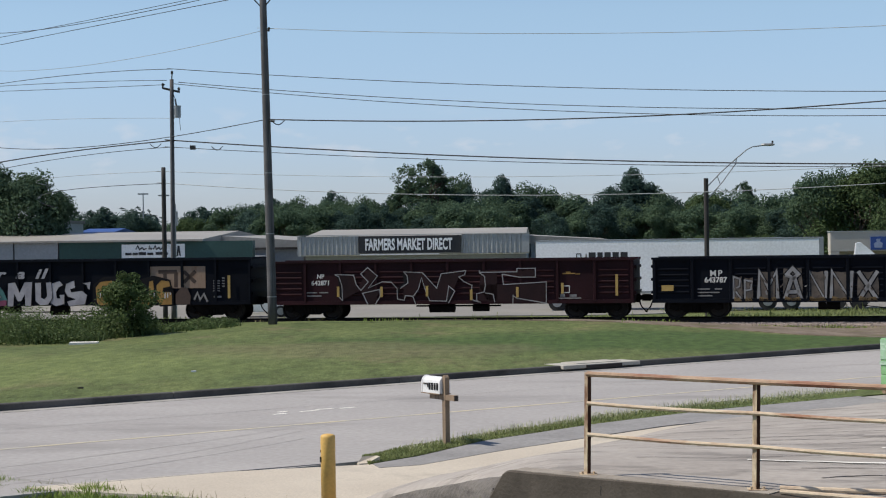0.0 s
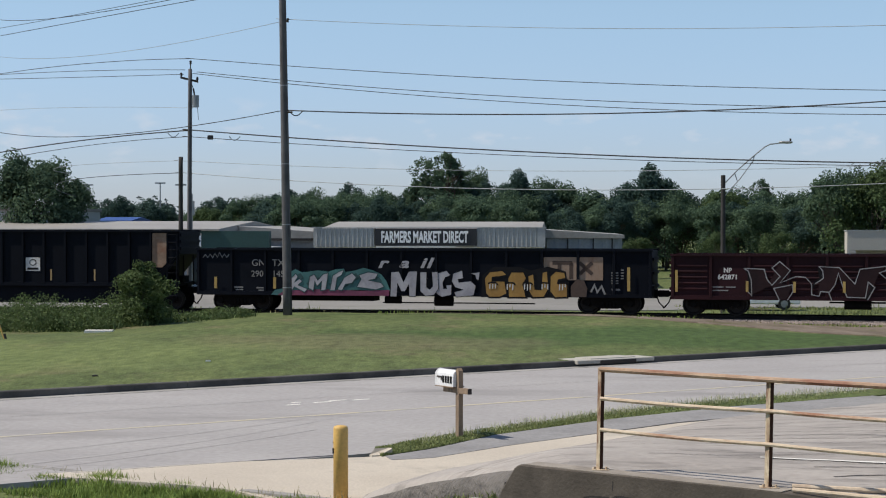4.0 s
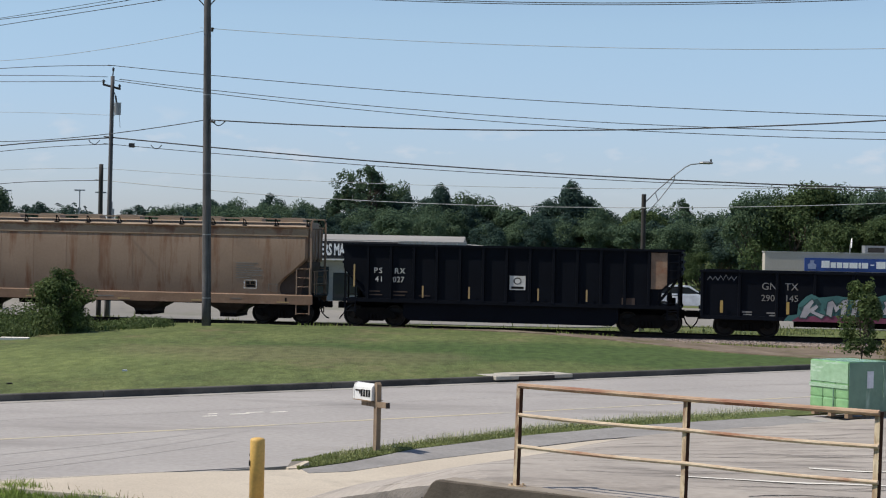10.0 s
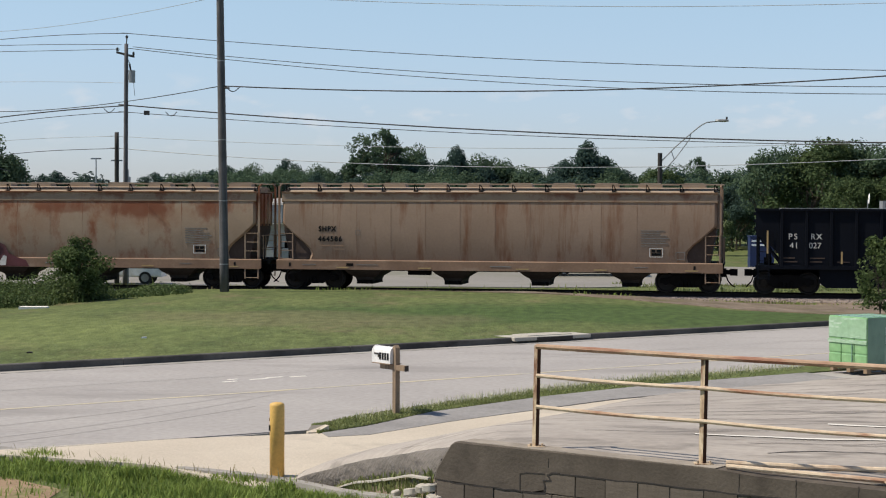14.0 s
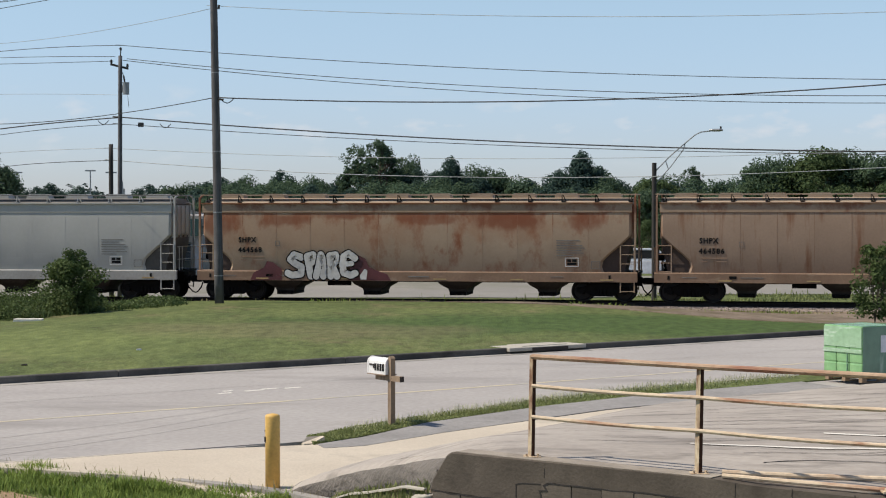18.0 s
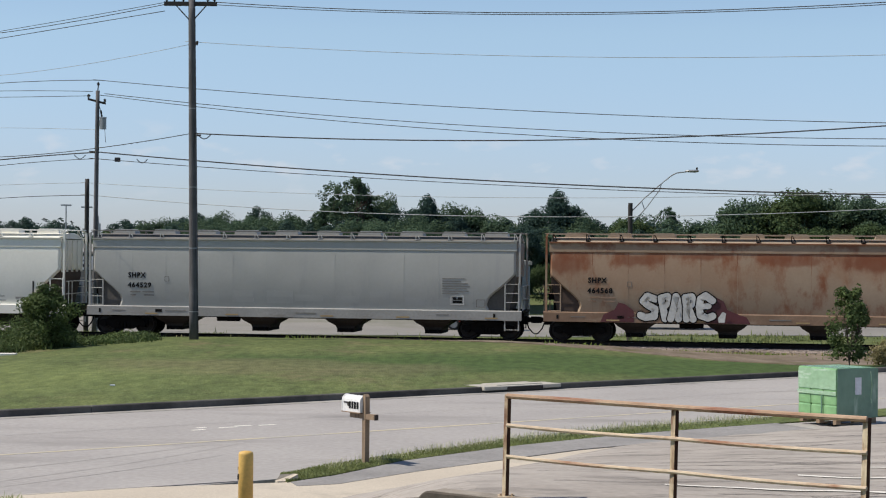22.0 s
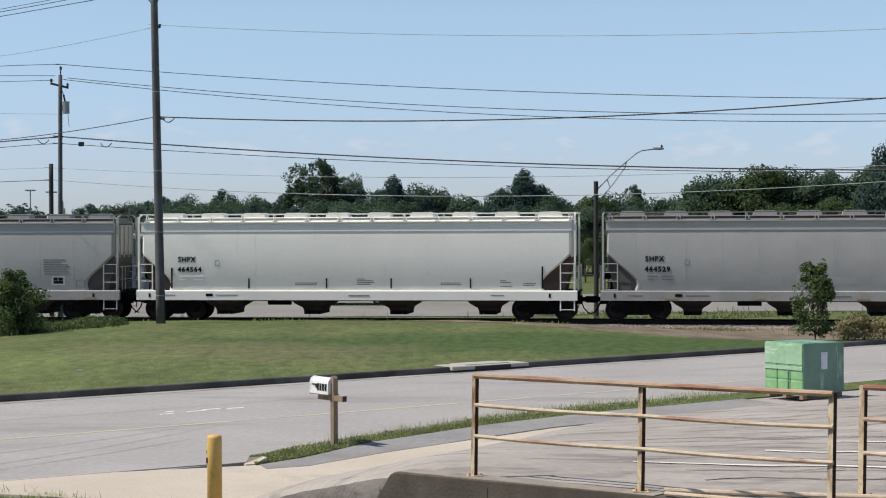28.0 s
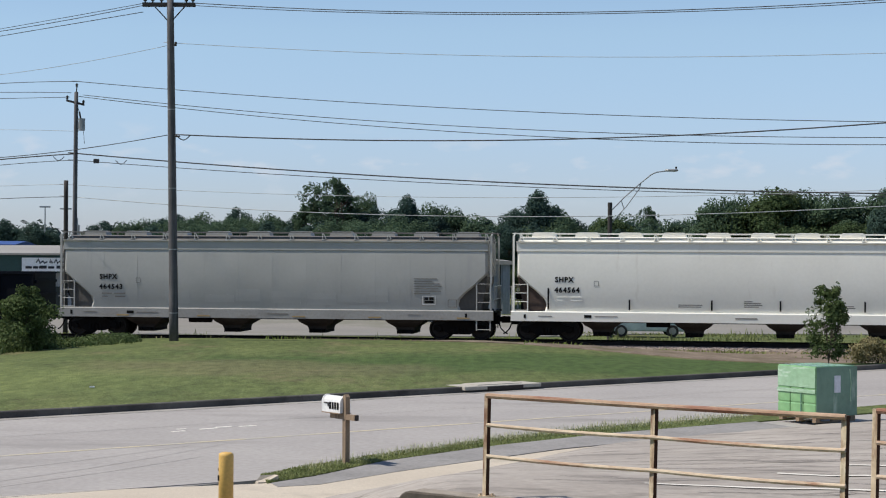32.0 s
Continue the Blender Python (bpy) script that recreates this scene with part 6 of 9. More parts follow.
def gon_deep():
    ribs = [-6.13 + k * 1.0 for k in range(13)]
    car = gondola("tall black coal gondola car with sloped belly, rolling", BLACKPAINT, 7.2, 3.50, 1.06, 13.68, (-5.95, 5.85), ribs, 7.6, belly=4.6, cut=2.36)
    y = -1.432
    letters("reporting_mark", "PS", 0.34, WHITEPAINT, car, Matrix.Translation((-5.88, y, 2.30)), spacing=1.3)
    letters("reporting_mark", "RX", 0.34, WHITEPAINT, car, Matrix.Translation((-4.98, y, 2.30)), spacing=1.15)
    letters("car_number", "41", 0.34, WHITEPAINT, car, Matrix.Translation((-5.82, y, 1.93)), "white stencilled digits", spacing=1.15)
    letters("car_number", "027", 0.34, WHITEPAINT, car, Matrix.Translation((-5.05, y, 1.93)), "white stencilled digits")
    bm = B()
    box(bm, 0.0, 0.68, y - 0.004, y + 0.002, 1.72, 2.32)
    pl = part("square_emblem", bm, WHITEPAINT, car, "white square emblem")
    bm = B()
    n = 16
    ring = [(0.34 + 0.15 * math.cos(6.2832 * k / n), 2.1 + 0.13 * math.sin(6.2832 * k / n)) for k in range(n)]
    stroke(bm, ring + ring[:1], 0.035, y - 0.010)
    stroke(bm, [(0.08, 1.82), (0.60, 1.82)], 0.10, y - 0.010)
    part("emblem_mark", bm, BLACKMARK, pl)
    for x in (-6.75, -3.75, -1.75, 1.2, 3.25):
        bars(car, "reflector", [(x, 1.3 if x > -6 else 1.7, 0.07, 0.5 if x > -6 else 0.95, -1.512)], PALETAPE, "yellow reflective strip")
    bm = B()
    prism(bm, [(5.95, 3.42), (6.64, 3.42), (6.64, 2.12), (6.4, 1.90), (5.95, 1.90)], y - 0.012, y - 0.006)
    part("bare_panel", bm, RUSTY, car, "pale rusted end panel")
    ladder(car, 6.65, 7.1, -1.5, 0.6, 3.4, 9, BLACKPAINT)
    ladder(car, -7.1, -6.65, -1.5, 0.6, 2.2, 5, BLACKPAINT)
    bars(car, "small_stencil", [(-6.1, 1.5, 0.5, 0.05, y), (-6.1, 1.35, 0.6, 0.05, y), (-5.0, 1.5, 0.6, 0.05, y), (-5.0, 1.35, 0.5, 0.05, y), (-3.9, 1.35, 0.5, 0.05, y), (4.75, 1.18, 0.55, 0.32, y)], BROWNSLOPE)
    return car


gonP = gon_deep()
gonF = gondola("plain black gondola car following the hoppers", BLACKPAINT, 7.98, 2.72, 0.70, -103.1, (-6.2, 6.2), [-7.9 + k * 1.58 for k in range(11)], 8.5)
# bubble letters, each over the one before, with dark red blots behind
BUBBLES = (
    [(-4.62, 1.86), (-4.95, 1.98), (-5.12, 1.77), (-4.90, 1.59), (-4.62, 1.45), (-4.65, 1.14), (-5.04, 1.09), (-5.23, 1.18)],
    [(-4.20, 1.05), (-4.30, 1.55), (-4.37, 1.91), (-4.11, 1.98), (-4.05, 1.77), (-4.22, 1.59)],
    [(-3.97, 1.05), (-3.85, 1.50), (-3.76, 1.98), (-3.57, 1.50), (-3.65, 1.05)],
    [(-3.32, 1.05), (-3.32, 1.55), (-3.37, 1.94), (-3.11, 1.98), (-3.04, 1.75), (-3.26, 1.55), (-3.05, 1.05)],
    [(-2.26, 1.83), (-2.54, 2.03), (-2.75, 1.90), (-2.80, 1.55), (-2.75, 1.21), (-2.44, 1.10), (-2.24, 1.19)],
)
for k, pts in enumerate(BUBBLES):
    pts = [(x - 0.25, z) for x, z in pts]
    for name, wide, material, y in (("graffiti_outline", 0.39, DARKTAG, -1.614), ("graffiti_letter", 0.29, BUBBLE, -1.620)):
        bm = B()
        fat_stroke(bm, pts, wide, y - 0.012 * k)
        if k == 4:
            fat_stroke(bm, [(-3.02, 1.58), (-2.66, 1.60)], wide * 0.8, y - 0.012 * k - 0.003)
        part(name, bm, material, hopB, "pale bubble graffiti letter" if material is BUBBLE else "")
for x, z in ((-4.46, 1.78), (-3.97, 1.42), (-3.42, 1.78), (-2.86, 1.78), (-2.86, 1.36)):
    bm = B()
    stroke(bm, [(x, z - 0.07), (x + 0.02, z + 0.07)], 0.035, -1.692)
    part("graffiti_line", bm, DARKTAG, hopB)
bm = B()
prism(bm, [(-2.25, 0.92), (-2.0, 0.92), (-1.95, 1.3), (-2.08, 1.38), (-2.28, 1.1)], -1.698, -1.69)
part("graffiti_dot", bm, BUBBLE, hopB)
for pts in ([(-6.9, 0.88), (-5.5, 0.88), (-5.5, 1.35), (-5.9, 1.65), (-6.15, 1.7), (-6.3, 1.4), (-6.75, 1.2)], [(-2.6, 0.88), (-0.7, 0.88), (-0.85, 1.15), (-1.3, 1.3), (-1.65, 1.45), (-1.8, 1.8), (-2.1, 1.95), (-2.4, 1.75)]):
    bm = B()
    prism(bm, [(x - 0.25, z) for x, z in pts], -1.612, -1.606)
    part("graffiti_shadow", bm, MAROON, hopB, "dark red sprayed blot")
# ---- poles and wires ----
def wooden_pole(label, x, y, z0, z1, r0, r1, material, lean=0.0):
    root = thing("utility_pole", label, "utility pole", "utility poles", at=pose(x, y, z0))
    bm = B()
    loft(bm, [[(lean * h + (r0 + (r1 - r0) * h / (z1 - z0)) * math.cos(2 * math.pi * k / 14), (r0 + (r1 - r0) * h / (z1 - z0)) * math.sin(2 * math.pi * k / 14), h) for k in range(14)] for h in [(z1 - z0) * j / 12 for j in range(13)]])
    part("pole_shaft", bm, material, root, smooth=True)
    return root


def insulator(root, x, y, z, material=None):
    bm = B()
    for r, h0, h1 in ((0.03, 0, 0.06), (0.07, 0.06, 0.10), (0.05, 0.10, 0.14), (0.07, 0.14, 0.18), (0.03, 0.18, 0.22)):
        tube(bm, (x, y, z + h0), (x, y, z + h1), r, n=8)
    part("insulator", bm, material or DARKPOLE, root)


pole1 = wooden_pole("tall weathered grey wooden utility pole on the lawn", -11.10, 71.0, 0.05, 13.75, 0.185, 0.135, POLEWOOD, lean=-0.016)
bm = B()
box(bm, -1.30, 0.78, -0.09, 0.05, 13.16, 13.32)
part("crossarm", bm, DARKPOLE, pole1)
bm = B()
tube(bm, (-0.85, -0.06, 13.2), (-0.25, -0.06, 12.55), 0.025, n=6)
tube(bm, (0.40, -0.06, 13.2), (-0.18, -0.06, 12.55), 0.025, n=6)
part("brace", bm, DARKPOLE, pole1)
for x in (-1.2, -0.9, -0.55, 0.42, 0.68):
    insulator(pole1, x, -0.02, 13.32)
for z in (1.1, 3.6, 6.0, 9.1):
    bm = B()
    tube(bm, (-0.016 * z, 0, z), (-0.016 * z, 0, z + 0.035), 0.188 - 0.0036 * z, n=14)
    part("metal_band", bm, GALV, pole1)
bm = B()
tube(bm, (0.02, -0.16, 8.05), (0.22, -0.2, 8.05), 0.035, n=8)
part("wire_clamp", bm, DARKPOLE, pole1)
bm = B()
tube(bm, (0.02, -0.16, 11.6), (0.05, -0.2, 11.75), 0.05, n=8)
part("wire_clamp", bm, DARKPOLE, pole1)
bm = B()
tube(bm, (0.17, -0.03, 0.3), (0.0, -0.1, 5.5), 0.018, n=6)
part("ground_wire", bm, DARKPOLE, pole1)

pole2 = wooden_pole("slim grey utility pole with transformer beyond the track", -19.30, 91.0, -0.9, 11.6, 0.13, 0.10, POLEWOOD, lean=0.006)
bm = B()
prism(bm, [(-0.42, 12.02), (0.48, 11.80), (0.48, 11.91), (-0.42, 12.13)], -0.06, 0.06)
part("crossarm", bm, DARKPOLE, pole2)
insulator(pole2, -0.38, 0, 12.1)
insulator(pole2, 0.44, 0, 11.88)
bm = B()
tube(bm, (0.07, 0, 12.4), (0.10, 0, 12.75), 0.03, n=8)
part("top_pin", bm, DARKPOLE, pole2)
insulator(pole2, 0.10, 0, 12.72)
bm = B()
tube(bm, (0.36, -0.02, 10.55), (0.36, -0.02, 11.1), 0.17, n=14)
tube(bm, (0.36, -0.02, 11.1), (0.36, -0.02, 11.16), 0.18, n=14)
box(bm, 0.1, 0.25, -0.05, 0.05, 10.7, 11.0)
part("transformer", bm, GALV, pole2, "grey steel transformer can")
bm = B()
tube(bm, (0.30, 0, 11.15), (0.24, 0, 11.5), 0.045, n=8)
tube(bm, (0.24, 0, 11.5), (0.12, 0, 11.8), 0.02, n=6)
tube(bm, (0.44, 0, 10.6), (0.5, 0, 9.9), 0.012, n=5)
part("cutout_fuse", bm, DARKPOLE, pole2)
pole3 = wooden_pole("short dark utility pole behind the track", -21.45, 99.0, -1.0, 7.45, 0.14, 0.12, DARKPOLE)
bm = B()
box(bm, 0.5, 0.75, -0.2, 0.1, 5.2, 6.0)
tube(bm, (0.62, 0, 6.0), (0.62, 0, 6.4), 0.05, n=8)
tube(bm, (0.62, 0, 0), (0.62, 0, 5.2), 0.045, n=8)
box(bm, -0.3, 0.3, -0.05, 0.05, 6.85, 6.93)
part("meter_box", bm, GALV, pole3, "grey meter box on a conduit")

WIRES = [
    ((-12.33, 71.0, 13.35), (-16.04, 75.0, 13.34), (-20.62, 80.0, 13.36), 0.013, WIRE),
    ((-12.0, 71.3, 13.39), (-16.03, 75.0, 13.22), (-20.62, 80.0, 13.26), 0.016, WIRE),
    ((-12.39, 70.7, 12.95), (-16.27, 75.0, 12.98), (-20.62, 80.0, 13.04), 0.016, WIRE),
    ((-10.35, 71.0, 13.36), (-0.81, 68.0, 12.64), (14.43, 62.0, 12.32), 0.017, WIRE),
    ((-10.55, 71.3, 13.31), (-0.81, 68.3, 12.61), (14.5, 62.3, 12.28), 0.015, WIRE),
    ((-11.34, 71.0, 11.7), (-15.78, 75.0, 11.39), (-20.6, 80.0, 11.35), 0.011, ALU),
    ((-11.2, 71.0, 11.79), (-3.92, 69.0, 11.24), (14.44, 62.0, 10.5), 0.011, ALU),
    ((-11.11, 70.9, 8.18), (-0.01, 68.0, 7.81), (14.46, 62.0, 8.1), 0.026, WIRE),
    ((-11.35, 71.0, 8.17), (-15.75, 75.0, 7.81), (-20.57, 80.0, 7.69), 0.018, WIRE),
    ((-19.14, 91.0, 12.13), (-0.99, 86.0, 10.51), (18.19, 78.0, 9.33), 0.018, WIRE),
    ((-19.14, 91.0, 12.13), (-21.75, 93.0, 12.28), (-24.46, 95.0, 12.36), 0.018, WIRE),
    ((-18.57, 91.0, 11.42), (-0.98, 86.0, 9.67), (18.19, 78.0, 8.65), 0.018, WIRE),
    ((-18.79, 91.0, 11.34), (-0.98, 86.0, 9.4), (18.19, 78.0, 8.34), 0.018, WIRE),
    ((-19.51, 91.0, 11.56), (-21.9, 93.0, 11.75), (-24.46, 95.0, 11.91), 0.016, WIRE),
    ((-19.59, 91.0, 11.34), (-21.89, 93.0, 11.46), (-24.46, 95.0, 11.58), 0.016, WIRE),
    ((-19.31, 91.0, 8.51), (-0.96, 86.0, 7.09), (18.21, 78.0, 6.24), 0.034, WIRE),
    ((-19.31, 91.0, 8.48), (-21.87, 93.0, 8.43), (-24.43, 95.0, 8.34), 0.034, WIRE),
    ((-19.31, 91.0, 8.16), (-0.96, 86.0, 6.9), (18.21, 78.0, 6.12), 0.018, WIRE),
    ((-19.31, 91.0, 8.16), (-21.87, 93.0, 8.13), (-24.43, 95.0, 8.04), 0.018, WIRE),
    ((-19.12, 91.0, 9.62), (-21.88, 93.0, 9.8), (-24.44, 95.0, 9.95), 0.011, ALU),
    ((-21.49, 99.0, 6.55), (-23.5, 100.0, 6.53), (-26.21, 102.0, 6.48), 0.02, WIRE),
    ((-21.49, 99.0, 6.58), (-1.01, 92.0, 5.46), (19.61, 84.0, 5.84), 0.02, ALU),
    ((-21.49, 99.0, 7.23), (-1.02, 92.0, 6.41), (19.61, 84.0, 6.6), 0.014, ALU),
    ((-21.49, 99.0, 7.23), (-23.5, 100.0, 7.22), (-26.22, 102.0, 7.21), 0.014, ALU),
]


def run_wires():
    for p0, p1, p2, r, material in WIRES:
        p0, p1, p2 = Vector(p0), Vector(p1), Vector(p2)
        t1 = (p1 - p0).length / ((p1 - p0).length + (p2 - p1).length)
        # a parabola through the three points, carried on past the last
        c = ((p2 - p0) - (p1 - p0) / t1) / (1 - t1)
        b = (p1 - p0) / t1 - c * t1
        far = 1.55 if p2.x > p0.x else 4.5
        pts = [p0 + b * t + c * t * t for t in [-0.004 / t1 + far * k / 40 for k in range(41)]]
        bm = B()
        loft(bm, [[p + Vector((0, r * math.cos(2 * math.pi * k / 6), r * math.sin(2 * math.pi * k / 6))) for k in range(6)] for p in pts])
        tagged(new("overhead_wire", mesh("overhead_wire", bm, material, True)), "thin dark overhead wire" if material is WIRE else "thin pale overhead wire", "wire", "overhead wires")
    # splice box and loops on the thick cable
    box_root = thing("splice_box", "small black cable splice box on a wire", "cable box", at=pose(-18.15, 90.8, 8.12))
    bm = B()
    box(bm, -0.14, 0.14, -0.07, 0.07, -0.12, 0.10)
    bmesh.ops.bevel(bm, geom=bm.edges[:], offset=0.02, segments=1, affect='EDGES')
    part("box_body", bm, WIRE, box_root)
    for x, y, z in ((-10.75, 70.85, 8.02), (-16.85, 90.5, 8.0), (-20.1, 91, 8.2)):
        lp = thing("cable_loop", "black slack cable loop hanging from a wire", "cable", "cable loops", at=pose(x, y, z))
        bm = B()
        pts = [Vector((-0.28 + 0.56 * k / 8, 0, 0.14 - 0.2 * math.sin(math.pi * k / 8))) for k in range(9)]
        for a, b in zip(pts, pts[1:]):
            tube(bm, a, b, 0.02, n=5, caps=False)
        part("loop_cable", bm, WIRE, lp)


run_wires()

lamp = thing("street_lamp", "dark street lamp pole with a long truss arm", "street lamp", at=pose(8.13, 96, -0.98))
bm = B()
tube(bm, (0, 0, 0), (0, 0, 7.28), 0.135, 0.12, 12)
part("lamp_pole", bm, DARKPOLE, lamp)
bm = B()
arm = [Vector((0.08, 0, 6.85)), Vector((0.75, 0, 7.55)), Vector((1.6, 0, 8.3)), Vector((2.15, 0, 8.75)), Vector((2.45, 0, 8.9)), Vector((3.3, 0, 9.0))]
pipe(bm, arm, 0.032)
part("upper_arm", bm, GALV, lamp)
bm = B()
pipe(bm, [(0.1, 0, 6.2), (0.85, 0, 7.05), (1.55, 0, 8.0), (1.62, 0, 8.3)], 0.028)
part("lower_arm", bm, GALV, lamp)
bm = B()
tube(bm, (0.6, 0, 7.38), (0.75, 0, 6.93), 0.025, n=6)
part("arm_strut", bm, GALV, lamp)
bm = B()
loft(bm, [[(x, w * math.cos(2 * math.pi * k / 8), 9.0 + h * math.sin(2 * math.pi * k / 8)) for k in range(8)] for x, w, h in ((2.9, 0.06, 0.05), (3.05, 0.13, 0.07), (3.4, 0.15, 0.08), (3.6, 0.1, 0.05))])
part("lamp_head", bm, GALV, lamp)
bm = B()
tube(bm, (3.5, 0, 9.07), (3.5, 0, 9.2), 0.05, n=8)
part("photocell", bm, DARKPOLE, lamp)
for x, y, h in ((-70.05, 260, 10.3), (-59.35, 260, 10.55)):
    yl = thing("yard_light_mast", "distant slim yard light mast over the trees", "light mast", "yard light masts", at=pose(x, y, ground_z(x, y)))
    bm = B()
    tube(bm, (0, 0, 0), (0, 0, h), 0.12, 0.08, 8)
    part("mast", bm, GALV, yl)
    bm = B()
    box(bm, -0.75, 0.75, -0.15, 0.15, h - 0.05, h + 0.15)
    part("lamp_bar", bm, GALV, yl)


# ---- buildings beyond the track ----
def block(name, root, x0, x1, y0, y1, z0, z1, material, label=""):
    bm = B()
    box(bm, x0, x1, y0, y1, z0, z1)
    return part(name, bm, material, root, label)


def ribbed(name, root, x0, x1, y, z0, z1, step, material, depth=0.05):
    """Ribbed metal cladding as one folded sheet."""
    bm = B()
    pts, x = [], x0
    while x < x1 - 0.01:
        s = min(step, x1 - x)
        pts += [(x, y), (x + s * 0.55, y), (x + s * 0.65, y - depth), (x + s * 0.9, y - depth)]
        x += step
    pts += [(x1, y), (x1, y + 0.12), (x0, y + 0.12)]
    prism(bm, pts, z0, z1, "z")
    return part(name, bm, material, root)


GZ = -1.02
sh1 = thing("consignment_shop", "low metal shop building with dark green fascia", "shop building")
block("wall", sh1, -62, -19.9, 120.2, 146, GZ, 2.2, GREYWALL)
block("fascia", sh1, -32.95, -19.9, 119.2, 120.2, 2.14, 3.28, GREENFASCIA, "dark green fascia")
block("fascia", sh1, -36.0, -33.05, 119.2, 120.2, 2.14, 3.28, GREYWALL, "pale grey fascia")
block("fascia", sh1, -62, -36.1, 119.2, 120.2, 2.14, 3.28, GREYWALL, "pale grey fascia")
bm = B()
prism(bm, [(119.0, 3.29), (119.0, 3.42), (133, 3.98), (147, 3.42), (147, 3.29)], -62, -23.2, "x")
part("roof", bm, METALROOF, sh1, "tan metal roof")
block("gutter", sh1, -62, -23.2, 118.9, 119.0, 3.30, 3.42, METALROOF)
for x in (-58, -52, -46, -40):
    w = block("window", sh1, x, x + 2.2, 120.12, 120.18, -0.1, 1.7, DARKGLASS)
for x in (-30, -25.5, -22.5):
    block("window", sh1, x, x + 1.8, 120.12, 120.18, -0.1, 1.7, DARKGLASS)
block("door", sh1, -27.4, -26.4, 120.1, 120.18, GZ, 1.2, DARKGLASS)
sg = block("shop_sign", sh1, -28.7, -24.45, 119.08, 119.2, 2.22, 3.12, SIGNWHITE, "white sign panel with dark script")
for k, (x, w) in enumerate(((-27.75, 0.75), (-26.85, 0.2), (-26.55, 0.62))):
    bm = B()
    stroke(bm, [(x, 2.78), (x + w * 0.2, 3.02), (x + w * 0.35, 2.76), (x + w * 0.6, 2.9), (x + w * 0.75, 2.76), (x + w, 2.86)], 0.075, 119.06)
    part("sign_script", bm, SIGNBLACK, sg)
for x, w in ((-28.45, 0.42), (-27.95, 0.34), (-27.55, 0.5), (-26.95, 0.4), (-26.4, 0.46), (-25.88, 0.3)):
    block("sign_bar", sg, x, x + w, 119.05, 119.07, 2.4, 2.56 if w < 0.45 else 2.6, SIGNBLACK)
block("sign_divider", sg, -25.36, -25.31, 119.05, 119.07, 2.24, 3.1, SIGNBLACK)
bm = B()
prism(bm, [(-24.98, 2.32), (-24.88, 2.32), (-24.86, 2.62), (-24.78, 2.32), (-24.7, 2.32), (-24.76, 2.75), (-24.78, 3.0), (-24.92, 3.0), (-24.95, 2.75)], 119.05, 119.07)
part("sign_emblem", bm, SIGNBLACK, sg)

sh0 = thing("warehouse", "grey metal warehouse block behind the shop", "warehouse")
block("wall", sh0, -70, -42.0, 140, 160, GZ, 4.85, GREYWALL)
block("roof_edge", sh0, -70.2, -41.9, 139.8, 160.2, 4.85, 5.12, GREYROOF)
blr = thing("blue_roof_shed", "distant shed with a blue metal roof", "shed")
block("wall", blr, -45.4, -42.2, 172, 180, -1, 4.05, GREYWALL)
bm = B()
prism(bm, [(171.6, 4.05), (171.6, 4.15), (176, 4.5), (180.4, 4.15), (180.4, 4.05)], -45.6, -42.0, "x")
part("roof", bm, mat("blue_metal_roof", (0.03, 0.08, 0.28), None, 0.4, 5, 0.5, bump=0.03), blr, "blue metal roof")

sh2 = thing("farmers_market_store", "low store with ribbed metal parapet and black sign", "store building")
block("wall", sh2, -16.9, -2.2, 123.0, 146, GZ, 2.25, METALWALL)
block("side_wall", sh2, -2.2, -1.75, 122.4, 146, GZ, 3.35, GREYWALL)
ribbed("parapet", sh2, -17.3, -13.12, 122.0, 2.20, 3.47, 0.31, METALWALL)
ribbed("parapet", sh2, -6.15, -2.05, 122.0, 2.22, 3.50, 0.31, METALWALL)
block("parapet_end", sh2, -2.05, -1.55, 121.95, 122.6, 2.22, 3.50, METALWALL)
block("parapet_back", sh2, -17.3, -2.05, 122.1, 122.3, 2.2, 3.45, METALWALL)
block("parapet_cap", sh2, -17.35, -1.5, 121.9, 122.65, 3.505, 3.55, METALWALL)
block("soffit", sh2, -17.3, -1.6, 122.3, 123.2, 2.14, 2.2, SIGNWHITE)
bm = B()
prism(bm, [(122.6, 3.2), (122.6, 3.32), (134.5, 3.95), (146.5, 3.3), (146.5, 3.18)], -17.2, -1.8, "x")
part("roof", bm, METALROOF, sh2, "pale metal roof")
for x in (-13.5, -9.5, -5.0):
    block("window", sh2, x, x + 2.6, 122.92, 122.98, -0.2, 1.7, DARKGLASS)
block("door", sh2, -10.6, -9.6, 122.9, 122.98, GZ, 1.3, DARKGLASS)
sg2 = block("store_sign", sh2, -13.08, -6.18, 121.8, 122.0, 2.30, 3.46, SIGNBLACK, "black sign with white capital letters")
letters("sign_lettering", "FARMERS MARKET DIRECT", 1.06, SIGNWHITE, sg2, Matrix.Translation((-12.66, 121.78, 2.52)), "white capital letters", offset=0.036, stretch=0.47, depth=0.02)
block("sign_light_strip", sh2, -13.0, -7.6, 121.7, 121.85, 2.18, 2.24, SIGNWHITE)

